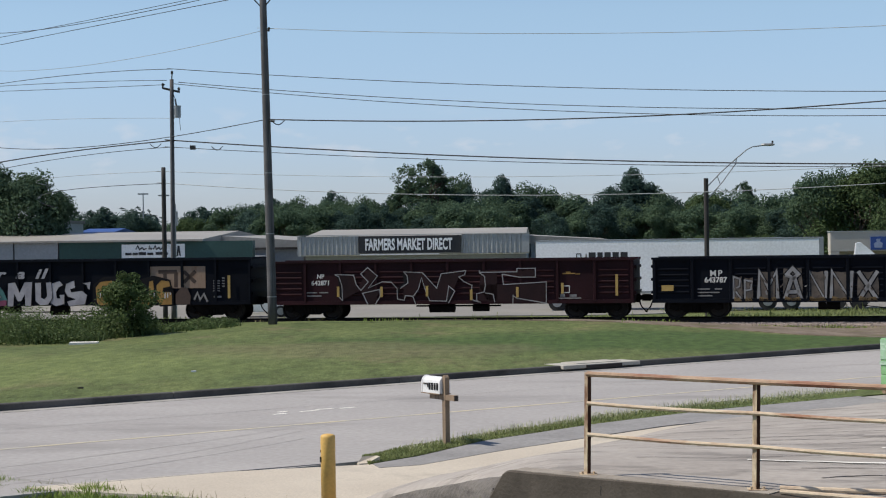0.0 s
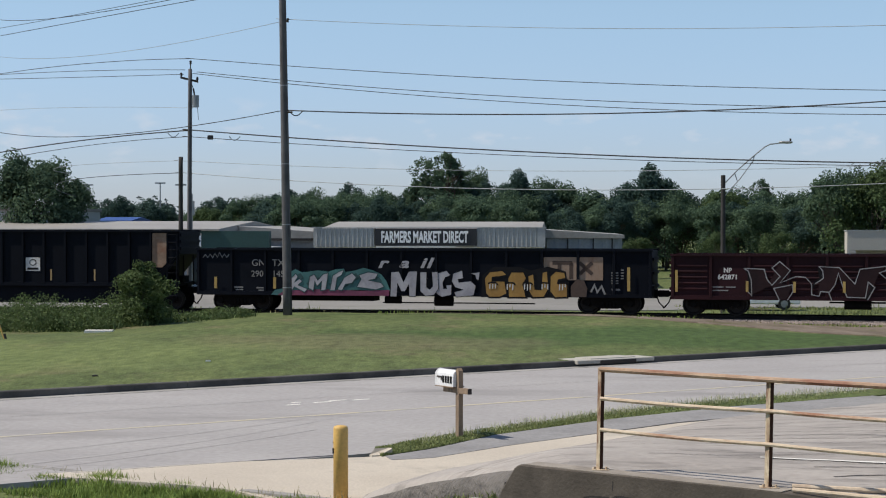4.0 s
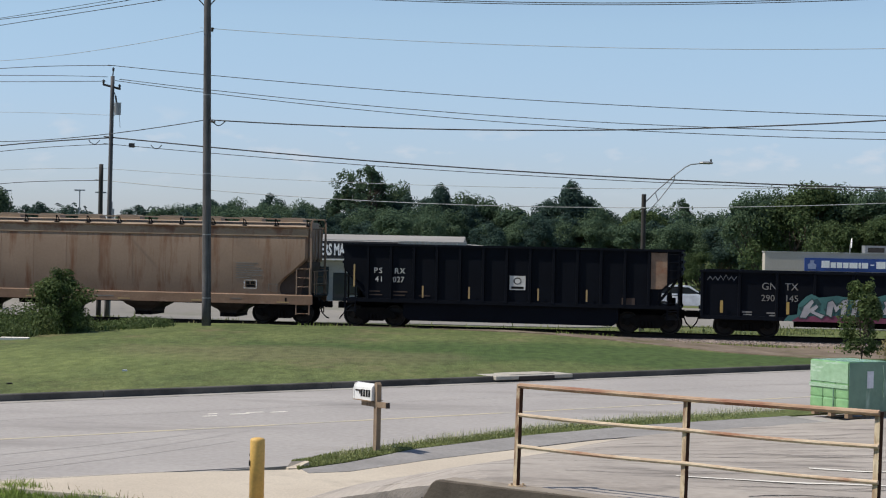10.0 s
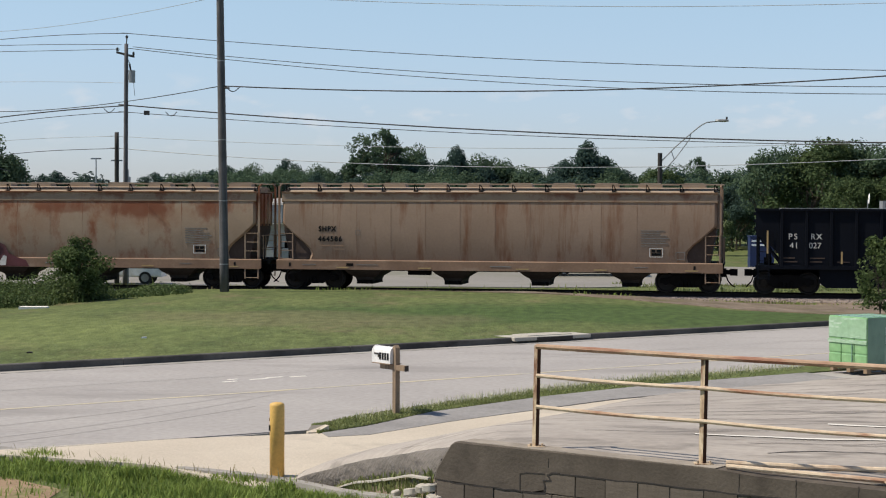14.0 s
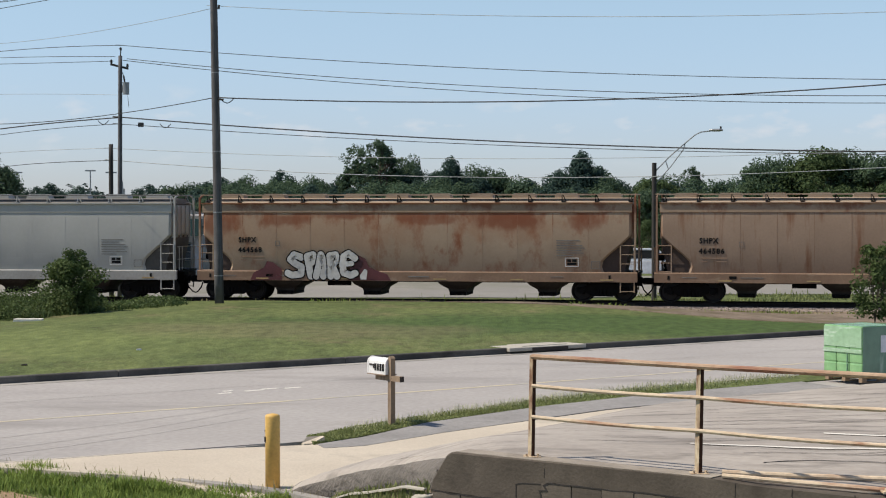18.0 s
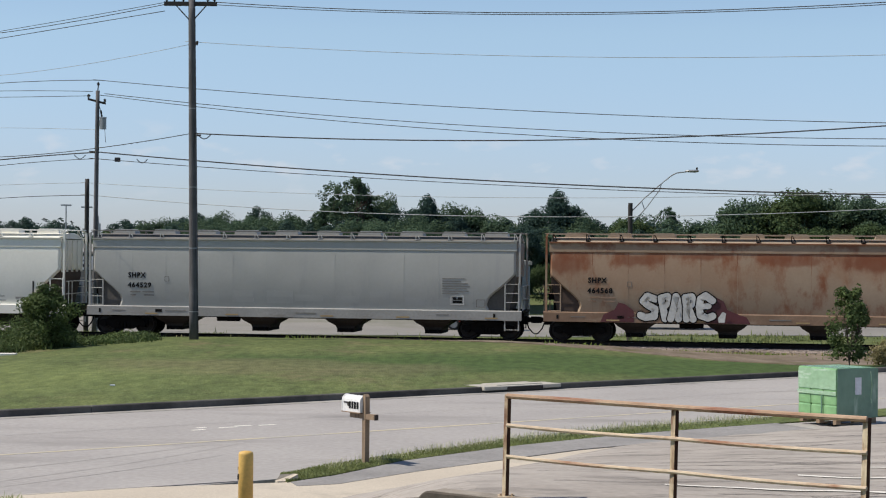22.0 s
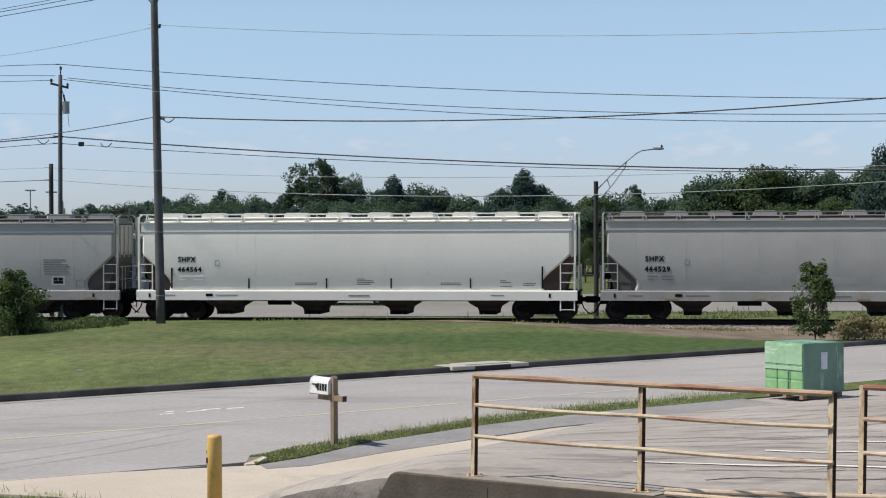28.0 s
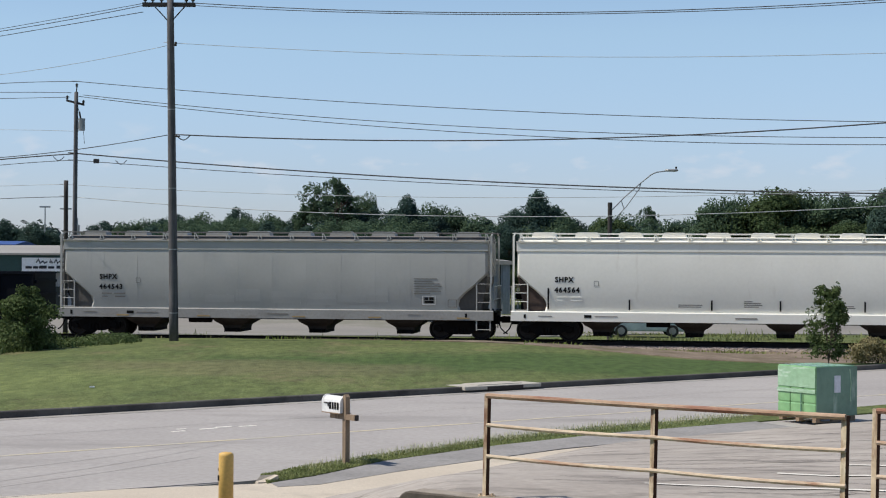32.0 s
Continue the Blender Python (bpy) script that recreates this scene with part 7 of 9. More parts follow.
sh3 = thing("metal_warehouse", "grey metal warehouse with a low gable roof", "warehouse")
ribbed("wall", sh3, -1.6, 4.0, 135, GZ, 2.7, 0.9, GREYWALL, 0.04)
block("wall_back", sh3, -1.6, 4.0, 135.12, 160, GZ, 2.7, GREYWALL)
for x in (-0.1, 1.8, 3.2):
    block("downpipe", sh3, x, x + 0.1, 134.88, 134.95, GZ, 2.8, DARKPOLE)
bm = B()
prism(bm, [(-1.9, 2.72), (-1.9, 3.36), (4.15, 2.98), (4.15, 2.72)], 134.7, 160)
part("roof", bm, METALROOF, sh3, "pale metal roof")
sh4 = thing("metal_shed", "pale metal shed with a shallow gable roof", "shed")
block("wall", sh4, -23.0, -17.4, 126, 150, GZ, 2.75, GREYWALL)
bm = B()
prism(bm, [(-27.6, 2.76), (-23.2, 3.62), (-17.45, 3.2), (-17.45, 2.76)], 125.7, 150)
part("roof", bm, METALROOF, sh4, "pale metal roof")
block("roof_trim", sh4, -23.2, -17.5, 125.6, 125.7, 2.6, 2.76, DARKPOLE)

sh5 = thing("paint_store", "beige stucco store with a long blue sign", "store building")
block("wall", sh5, 19.3, 46, 126.2, 128, GZ, 2.0, STUCCO)
block("rear_wall", sh5, 23.0, 46, 128.0, 145, GZ, 2.9, STUCCO)
block("parapet", sh5, 19.0, 46.2, 125.0, 126.2, 1.98, 3.30, STUCCO)
block("parapet_cap", sh5, 18.95, 46.25, 124.95, 126.25, 3.305, 3.36, METALWALL)
block("column", sh5, 19.0, 19.6, 125.0, 125.6, GZ, 1.97, STUCCO)
block("column", sh5, 27.6, 28.2, 125.0, 125.6, GZ, 1.97, STUCCO)
block("column", sh5, 36.2, 36.8, 125.0, 125.6, GZ, 1.97, STUCCO)
for x in (20.4, 22.6, 24.8, 29, 31.2, 33.4):
    w = block("window", sh5, x, x + 1.9, 126.08, 126.16, -0.6, 1.6, DARKGLASS)
    block("window_frame", w, x - 0.06, x, 126.05, 126.16, -0.66, 1.66, GALV)
sg3 = block("blue_sign", sh5, 21.7, 35.6, 124.85, 125.0, 2.06, 2.96, SIGNBLUE, "long blue sign with white bars")
block("sign_bar", sg3, 26.2, 26.45, 124.82, 124.85, 2.5, 2.58, SIGNWHITE)
for x, widths in ((22.85, (0.55, 0.36, 0.36, 0.36, 0.55, 0.16, 0.42)), (26.6, (0.62, 0.15, 0.34, 0.34, 0.15, 0.42, 0.55, 0.36)), (30.9, (0.45, 0.42, 0.16, 0.4, 0.36, 0.36))):
    for k, w in enumerate(widths):
        block("sign_bar", sg3, x, x + w, 124.82, 124.85, 2.30, 2.78 if k == 0 else 2.68, SIGNWHITE)
        x += w + 0.07
bm = B()
prism(bm, [(21.95, 2.2), (22.45, 2.2), (22.5, 2.5), (22.3, 2.62), (22.35, 2.8), (22.05, 2.8), (22.1, 2.62), (21.9, 2.5)], 124.82, 124.85)
part("sign_emblem", bm, mat("sign_emblem", (0.3, 0.35, 0.5), None, 2, 10, 0.5, bump=0), sg3)
bn = thing("storage_bin", "tall blue steel bin with white stripes beside the store", "bin", at=pose(16.5, 122.6, GZ))
block("bin_body", bn, 0, 1.6, 0, 1.3, 0, 2.42, BINBLUE)
block("bin_lid", bn, -0.04, 1.64, -0.04, 1.34, 2.42, 2.5, BINBLUE)
for z in (1.82, 2.1):
    block("white_stripe", bn, 0.08, 1.52, -0.012, -0.002, z, z + 0.12, SIGNWHITE)
for x, w, h in ((27.5, 1.6, 0.55), (29.8, 1.1, 0.5)):
    ac = thing("roof_unit", "grey rooftop air conditioning unit", "air conditioner", "rooftop units", at=pose(x, 133, 3.2))
    block("casing", ac, 0, w, 0, 1.2, 0, 0.15 + h, GALV)
    block("fan_grille", ac, 0.2, w - 0.2, -0.03, 0, 0.2, h, DARKPOLE)
block("roof", sh5, 23.2, 46, 126.3, 145, 3.0, 3.2, METALROOF)
dish = thing("satellite_dish", "small grey satellite dish on the store roof", "satellite dish", at=pose(26.2, 132, 3.2))
bm = B()
tube(bm, (0, 0, 0), (0, 0, 0.7), 0.04, n=6)
tube(bm, (0.0, 0, 0.75), (0.14, -0.05, 1.0), 0.02, n=6)
part("mast", bm, GALV, dish)
bm = B()
loft(bm, [[(0.1 + a * 0.6, r * math.cos(6.2832 * k / 14) * 0.6, 0.85 + r * math.sin(6.2832 * k / 14) + a) for k in range(14)] for a, r in ((0, 0.08), (-0.06, 0.32), (-0.03, 0.36), (0.02, 0.36))])
part("dish", bm, SIGNWHITE, dish)

trl = thing("semi_truck", "white semi truck with a long box trailer driving behind the train", "truck", at=pose(-0.96, 104, 0, 0, 0, -7.4))
block("box_body", trl, 0, 16.15, 0, 2.6, 0.15, 3.02, TRAILERW)
block("top_rail", trl, -0.02, 16.17, -0.02, 2.62, 3.02, 3.09, GALV)
block("bottom_rail", trl, -0.02, 16.17, -0.02, 0.0, 0.0, 0.15, GALV)
block("end_frame", trl, 15.95, 16.2, -0.03, 2.62, 0.0, 3.08, GALV)
for x in (1.2, 13.1, 14.4):
    bm = B()
    tube(bm, (x, 0.1, GZ + 0.55), (x, 0.7, GZ + 0.55), 0.52, n=20)
    w = part("wheel", bm, RUBBER, trl)
    bm = B()
    tube(bm, (x, 0.06, GZ + 0.55), (x, 0.1, GZ + 0.55), 0.28, n=16)
    part("rim", bm, GALV, w)
block("landing_gear", trl, 3.4, 3.6, 0.4, 0.6, GZ, 0.0, GALV)
block("tractor_frame", trl, 15.5, 21.6, 0.7, 1.9, GZ + 0.6, GZ + 1.0, RUNGEAR)
bm = B()
prism(bm, [(16.9, GZ + 0.9), (16.9, 1.6), (17.3, 1.9), (19.2, 1.85), (19.4, 1.5), (19.6, 1.1), (21.4, 0.85), (21.6, 0.4), (21.6, GZ + 0.5), (17, GZ + 0.6)], 0.1, 2.5)
cab = part("tractor_cab", bm, VWHITE, trl, "white tractor cab")
bm = B()
prism(bm, [(17.9, 1.9), (18.0, 2.72), (18.25, 2.76), (19.2, 1.95)], 0.3, 2.3)
part("roof_fairing", bm, VWHITE, cab)
bm = B()
prism(bm, [(18.0, 0.9), (18.1, 1.6), (19.0, 1.6), (19.2, 0.95)], 0.07, 0.1)
part("side_window", bm, CARGLASS, cab)
for x in (16.9, 18.1, 20.9):
    bm = B()
    tube(bm, (x, 0.1, GZ + 0.55), (x, 0.7, GZ + 0.55), 0.52, n=20)
    part("wheel", bm, RUBBER, trl)
x = 3.05
for w in (0.40, 0.30, 0.36, 0.36, 0.40):
    block("letter_bar", trl, x, x + w, -0.012, -0.002, 2.02, 2.38, SIGNBLACK)
    x += w + 0.1
bm = B()
stroke(bm, [(2.1, 2.05), (2.35, 2.05), (2.35, 2.3), (2.6, 2.3), (2.6, 2.05), (2.9, 2.05), (2.9, 2.3)], 0.05, -0.012)
part("line_emblem", bm, SIGNBLACK, trl)
# ---- trees ----
def leaves(bm, rnd, centre, rad, count, size):
    """A clump of small bent leaf sprays through an ellipsoid, most near its skin and turned outwards."""
    cx, cy, cz = centre
    for _ in range(count):
        u, v = rnd.uniform(-1, 1), rnd.uniform(0, 2 * math.pi)
        r = rnd.random() ** 0.28
        q = math.sqrt(1 - u * u)
        out = Vector((q * math.cos(v), q * math.sin(v), u))
        p = Vector((cx + rad[0] * r * out.x, cy + rad[1] * r * out.y, cz + rad[2] * r * out.z))
        nrm = (out + Vector((rnd.gauss(0, 0.45), rnd.gauss(0, 0.45), rnd.gauss(0.25, 0.45)))).normalized()
        a = nrm.cross(Vector((rnd.gauss(0, 1), rnd.gauss(0, 1), rnd.gauss(0, 1)))).normalized()
        b = nrm.cross(a)
        s = size * rnd.uniform(0.6, 1.4)
        a, b = a * s, b * s * 0.7
        n = nrm * s * 0.25
        vs = [bm.verts.new(x) for x in (p - a, p + n - b * 0.8, p + a, p + n + b * 0.8)]
        bm.faces.new(vs[:3])
        bm.faces.new((vs[0], vs[2], vs[3]))


def limb(bm, p, d, length, r, depth, rnd, ends, up=0.25):
    q = p + d * length
    tube(bm, p, q, r, r * 0.65, 6, caps=False)
    if depth == 0:
        ends.append(q)
        return
    for _ in range(rnd.choice((2, 3, 3))):
        e = (d + Vector((rnd.gauss(0, 0.55), rnd.gauss(0, 0.55), rnd.gauss(up, 0.3)))).normalized()
        limb(bm, q, e, length * rnd.uniform(0.62, 0.85), r * 0.6, depth - 1, rnd, ends, up)


TREE_KINDS = {}


def tree_kind(key, height, width, leaf, density, seed, clump, lsize, trunk=0.28, depth=3, airy=False, name="tree", label="", category="tree", fill=0):
    rnd = random.Random(seed)
    root = thing(name, label, category, "trees" if name == "tree" else "bushes")
    bm = B()
    ends = []
    base = height * trunk
    limb(bm, Vector((0, 0, -0.3)), Vector((rnd.gauss(0, 0.03), rnd.gauss(0, 0.03), 1)).normalized(), base + 0.3, height * 0.028 + 0.01, 0, rnd, ends)
    start = ends.pop()
    for _ in range(5):
        e = Vector((rnd.gauss(0, 0.6), rnd.gauss(0, 0.6), 1.0)).normalized()
        limb(bm, start, e, height * 0.24, height * 0.014 + 0.006, depth - 1, rnd, ends)
    zmax = max(p.z for p in ends)
    wmax = max(math.hypot(p.x, p.y) for p in ends)
    for v in bm.verts:
        v.co.x *= min(1, width * 0.44 / wmax)
        v.co.y *= min(1, width * 0.44 / wmax)
        if v.co.z > base:
            v.co.z = base + (v.co.z - base) * min(1, (height * 0.9 - base) / (zmax - base))
    part("trunk", bm, BARK, root)
    bm = B()
    clumps = []
    for p in ends:
        g = (math.hypot(p.x, p.y) / wmax + 1e-3) ** -0.4
        c = (p.x / wmax * width * 0.44 * g, p.y / wmax * width * 0.44 * g, base * 0.8 + (p.z - base * 0.8) / (zmax - base * 0.8) * (height * 0.93 - base * 0.8))
        if airy:
            # the crown narrows towards its top
            n = 0.85 - 0.5 * smooth01(0.6, 1.0, c[2] / height)
            c = (c[0] * n, c[1] * n, c[2])
        r = clump * rnd.uniform(0.6, 1.25)
        clumps.append((c, (r, r, r * rnd.uniform(0.6, 0.95)), int(density * rnd.uniform(0.7, 1.3))))
    if airy:
        # a broad loose crown with see-through gaps
        for k in range(110):
            a, u = rnd.uniform(0, 6.283), rnd.uniform(-0.9, 0.9)
            q = math.sqrt(max(0.0, 1 - u * u)) * rnd.uniform(0.5, 1.0)
            r = rnd.uniform(0.3, 0.62)
            clumps.append(((width * 0.38 * q * math.cos(a), width * 0.38 * q * math.sin(a), height * (0.66 + 0.29 * u)), (r * 1.15, r * 1.15, r * 0.8), int(density * 0.9)))
        clumps = [e for e in clumps if sum((Vector(e[0]) - Vector(f[0])).length < 1.5 for f in clumps) > 3]
    for c, rad, count in clumps:
        leaves(bm, rnd, c, rad, count, lsize)
    if not airy:
        for k in range(fill or int(height * 1.6)):
            a, h = rnd.uniform(0, 6.283), rnd.uniform(0.12, 0.72)
            r = clump * rnd.uniform(0.8, 1.4)
            w = width * 0.36 * rnd.uniform(0.4, 1.1 if height > 4 else 1.3) * (1.1 - 0.5 * abs(h - 0.4))
            leaves(bm, rnd, (w * math.cos(a), w * math.sin(a), h * height), (r * 1.1, r * 1.1, r), int(density * 1.3), lsize)
    part("crown", bm, leaf, root)
    TREE_KINDS[key] = [root, True]
    return root


def plant(key, x, y, scale=1.0, turn=0.0, wide=1.0, label="", sink=0.0):
    root, first = TREE_KINDS[key]
    m = pose(x, y, ground_z(x, y) - sink, 0, 0, turn)
    if first:
        root.matrix_basis = m
        TREE_KINDS[key][1] = False
        ob = root
    else:
        ob = copy_thing(root, m)
    ob.scale = (scale * wide, scale * wide, scale)
    if label:
        tagged(ob, label)
    return ob


tree_kind("airy", 13.0, 12.0, TREELEAF, 42, 11, 0.6, 0.15, trunk=0.34, depth=4, airy=True, label="tall airy deciduous tree with gaps in its crown")
tree_kind("round", 11.5, 8.0, DARKLEAF, 130, 12, 1.0, 0.15, trunk=0.2, depth=4, label="dense dark green rounded tree")
tree_kind("broad", 10.0, 9.5, TREELEAF, 130, 13, 1.05, 0.15, trunk=0.18, depth=4, label="broad green deciduous tree")
tree_kind("light", 9.0, 9.0, LIGHTLEAF, 130, 14, 1.0, 0.14, trunk=0.16, depth=4, label="light yellow-green deciduous tree")
tree_kind("cedar", 7.5, 4.0, DARKLEAF, 40, 15, 0.55, 0.18, trunk=0.1, depth=3, label="small dark pointed cedar tree")
tree_kind("oak", 10.5, 7.0, TREELEAF, 150, 16, 1.0, 0.13, trunk=0.09, depth=4, fill=70, label="single rounded green tree beside the buildings")


def plant_woods():
    rnd = random.Random(21)
    plant("oak", -38.6, 131, 0.98, 40)
    # the trees that stand out along the skyline: place, depth, height of the top, kind, width
    tall = {"airy": 12.6, "round": 11.6, "broad": 9.9, "light": 9.0, "cedar": 7.6}
    for x, y, top, kind, wide in (
            (-27.6, 200, 7.8, "broad", 0.8), (-24.2, 204, 8.9, "round", 0.75), (-21.2, 200, 7.7, "broad", 0.8), (-16.0, 202, 9.4, "airy", 0.7),
            (-14.2, 200, 11.9, "airy", 0.86), (-11.3, 203, 10.0, "broad", 0.75), (-8.6, 201, 9.0, "round", 0.9), (-4.9, 199, 10.3, "round", 0.85),
            (-2.2, 203, 9.0, "broad", 0.85), (6.0, 204, 8.9, "round", 0.7), (8.3, 200, 10.9, "round", 0.95), (10.6, 203, 8.8, "broad", 0.7),
            (15.2, 196, 7.3, "light", 1.1), (21.6, 205, 9.0, "airy", 0.5), (20.0, 198, 7.3, "cedar", 1.0), (23.2, 199, 7.4, "cedar", 0.9),
            (25.4, 197, 7.6, "cedar", 0.9), (27.6, 200, 7.7, "cedar", 1.0), (1.6, 200, 7.4, "cedar", 0.8), (4.3, 198, 7.5, "cedar", 0.9)):
        plant(kind, x, y, (top + 1.0) / tall[kind], rnd.uniform(0, 360), wide)
    # a lighter stand nearer by, behind the paint store
    for x, y, top, kind, wide in (
            (25.6, 172, 9.2, "broad", 0.75), (28.4, 168, 9.6, "light", 1.0), (31.2, 172, 9.0, "broad", 0.9), (34.2, 168, 9.5, "broad", 0.95), (37.6, 172, 9.8, "round", 0.9),
            (41.5, 168, 10.0, "broad", 1.0), (46.0, 172, 10.4, "round", 1.0), (30.0, 160, 6.0, "light", 0.95), (35.5, 160, 6.4, "light", 1.0), (40.5, 160, 6.8, "broad", 1.0),
            (36.9, 150, 12.1, "round", 0.72), (40.5, 152, 12.5, "round", 0.9), (45, 156, 11.0, "broad", 1.0), (51, 160, 11.0, "round", 1.0), (57, 165, 11.0, "broad", 1.0)):
        plant(kind, x, y, (top + 1.0) / tall[kind], rnd.uniform(0, 360), wide)
    # the closed edge of the woods below them
    for k in range(60):
        x = -34 + k * 1.32 + rnd.uniform(-0.6, 0.6)
        y = rnd.uniform(178, 190) if k % 2 else rnd.uniform(192, 206)
        top = rnd.uniform(5.6, 7.0) if k % 2 else rnd.uniform(6.9, 7.9)
        kind = rnd.choice(("round", "broad", "broad", "light" if 0.1 > rnd.random() else "round"))
        plant(kind, x, y, (top + 1.0) / tall[kind], rnd.uniform(0, 360), rnd.uniform(0.95, 1.2))
    for x, y, s in ((-41.5, 205, 0.74), (-36.6, 200, 0.76), (13, 165, 0.45), (6, 160, 0.4), (19, 162, 0.45)):
        plant("light", x, y, s, rnd.uniform(0, 360))
    for k in range(28):
        x = -86 + k * 2.1 + rnd.uniform(-0.8, 0.8)
        plant(("round", "broad")[k % 2], x, 245 + rnd.uniform(-10, 14), rnd.uniform(0.62, 0.80), rnd.uniform(0, 360), 1.15)
    # the far wooded rise, distance haze mixed into its leaf colour
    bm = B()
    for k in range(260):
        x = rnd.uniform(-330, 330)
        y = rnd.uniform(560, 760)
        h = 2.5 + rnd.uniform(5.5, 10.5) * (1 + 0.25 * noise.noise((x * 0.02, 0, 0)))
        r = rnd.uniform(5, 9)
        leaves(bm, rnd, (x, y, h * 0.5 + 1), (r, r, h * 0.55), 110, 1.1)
    tagged(new("far_woods", mesh("far_woods", bm, HAZYLEAF)), "distant hazy green wooded rise", "woods", kind="stuff")


plant_woods()

# bushes and weeds by the track
tree_kind("bush", 2.4, 2.15, WEED, 60, 31, 0.25, 0.055, fill=85, trunk=0.05, depth=4, name="bush", label="green leafy bush in weeds beside the track", category="bush")
tree_kind("sapling", 2.75, 1.25, WEED, 26, 33, 0.17, 0.055, fill=60, trunk=0.05, depth=4, airy=False, name="bush", label="upright leafy green shrub beside the kerb", category="bush")
tree_kind("drybush", 0.9, 1.9, DRYGRASS, 50, 34, 0.25, 0.05, fill=30, trunk=0.05, depth=3, name="bush", label="low dry brownish shrub", category="bush")
plant("bush", -15.45, 65.5, 1.0, 0)
plant("sapling", 11.8, 57.3, 1.0, 0)
plant("drybush", 13.7, 58.6, 1.0, 0)
plant("drybush", 15.6, 59.5, 0.9, 90)


def tufts(name, label, material, spots, rnd, h0, h1, lean=0.35, wid=0.012):
    """Blades of grass as bent slivers at the given spots."""
    vs, fs = [], []
    for x, y, z, k in spots:
        h = rnd.uniform(h0, h1) * k
        a = rnd.uniform(0, 6.283)
        l = rnd.uniform(0.1, lean) * h
        dx, dy = math.cos(a), math.sin(a)
        b = len(vs)
        w = wid * rnd.uniform(0.7, 1.4)
        vs += [(x - dy * w, y + dx * w, z), (x + dy * w, y - dx * w, z), (x + dx * l * 0.4 + dy * w * 0.7, y + dy * l * 0.4 - dx * w * 0.7, z + h * 0.6), (x + dx * l * 0.4 - dy * w * 0.7, y + dy * l * 0.4 + dx * w * 0.7, z + h * 0.6), (x + dx * l, y + dy * l, z + h)]
        fs += [(b, b + 1, b + 2, b + 3), (b + 3, b + 2, b + 4)]
    me = bpy.data.meshes.new(name)
    me.from_pydata(vs, [], fs)
    me.materials.append(material)
    return tagged(new(name, me), label, "grass", kind="stuff")


def weeds():
    rnd = random.Random(44)
    spots = []
    for _ in range(2200):
        x, y = rnd.uniform(-34, -12.2), rnd.uniform(62.5, 73)
        k = 0.5 + 0.9 * max(0, noise.noise((x * 0.5, y * 0.5, 2)) + 0.45)
        if y > 61 + max(0, (x + 17)) * 1.55:
            spots.append((x, y, ground_z(x, y), k))
    tufts("tall_weeds", "tall green weeds beside the track", WEED, spots, rnd, 0.12, 0.36, 0.8, 0.022)
    bm = B()
    for _ in range(1300):
        x, y = rnd.uniform(-32, -12.6), rnd.uniform(61.8, 72)
        if y > 62 + max(0, (x + 17)) * 1.5:
            h = (rnd.uniform(0.25, 0.62) + 0.95 * max(0, noise.noise((x * 0.45, y * 0.3, 5)) + 0.25)) * (0.24 + 0.52 * smooth01(-15.0, -17.6, x)) * (0.6 + 0.4 * smooth01(61.5, 64, y))
            leaves(bm, rnd, (x, y, ground_z(x, y) + h * 0.6), (0.42, 0.42, h), 70, 0.05)
    tagged(new("leafy_weeds", mesh("leafy_weeds", bm, WEED)), "dense leafy green weeds around the bush", "weeds", kind="stuff")
    spots = [(x, y, ground_z(x, y), 1) for x, y in ((rnd.uniform(-16, 24), 0) for _ in range(1500)) for y in (track_y(x) - abs(rnd.gauss(0, 1.6)) - 2.2,)]
    green = [(x, y, ground_z(x, y), 1) for x, y in ((rnd.uniform(-12, 20), 0) for _ in range(5000)) for y in (track_y(x) - 2.4 - abs(rnd.gauss(0, 2.2)),) if noise.noise((x * 0.5, y * 0.4, 6)) > 0.12]
    tufts("verge_weeds", "low green weeds on the dirt verge", NEARGRASS, green, rnd, 0.03, 0.15, 0.8, 0.025)
    tufts("verge_grass", "dry sparse grass on the track verge", DRYGRASS, spots, rnd, 0.03, 0.14, 0.6, 0.02)
    spots = [(x, y, ground_z(x, y), 1 + (rnd.random() < 0.04) * 1.5) for x, y in ((rnd.uniform(-26, 30), 0) for _ in range(16000)) for y in (track_y(x) + (rnd.uniform(2.5, 19) if x < 6 else rnd.uniform(16, 27)),) if noise.noise((x * 0.22, y * 0.3, 8)) > (0.25 if x < 0 else 0.0)]
    tufts("far_verge_grass", "rough green grass behind the track", GRASS, spots, rnd, 0.05, 0.20, 0.6, 0.03)


weeds()


# ---- foreground ----
mb = thing("mailbox", "white arched mailbox on a wooden post by the road", "mailbox", at=pose(-1.84, 30.4, 0.04, 0, 0, 128.5))
bm = B()
box(bm, -0.045, 0.045, -0.045, 0.045, -0.3, 1.12)
prism(bm, [(-0.045, 1.12), (0.045, 1.12), (0.0, 1.16)], -0.045, 0.045)
part("post", bm, POSTWOOD, mb)
bm = B()
box(bm, -0.30, 0.42, -0.04, 0.04, 0.74, 0.83)
part("arm", bm, POSTWOOD, mb)
bm = B()
box(bm, -0.306, -0.3, -0.041, 0.041, 0.738, 0.832)
part("arm_end", bm, DARKWOOD, mb, "dark sawn arm end")
bm = B()
arch = [(-0.105, 0.845), (-0.105, 1.02)] + [(-0.105 * math.cos(math.pi * k / 8), 1.02 + 0.105 * math.sin(math.pi * k / 8)) for k in range(1, 8)] + [(0.105, 1.02), (0.105, 0.845)]
prism(bm, arch, 0.03, 0.54, "x")
mbox = part("box_shell", bm, MAILWHITE, mb)
bm = B()
prism(bm, [(y * 1.06, 0.94 + (z - 0.94) * 1.05) for y, z in arch], 0.54, 0.565, "x")
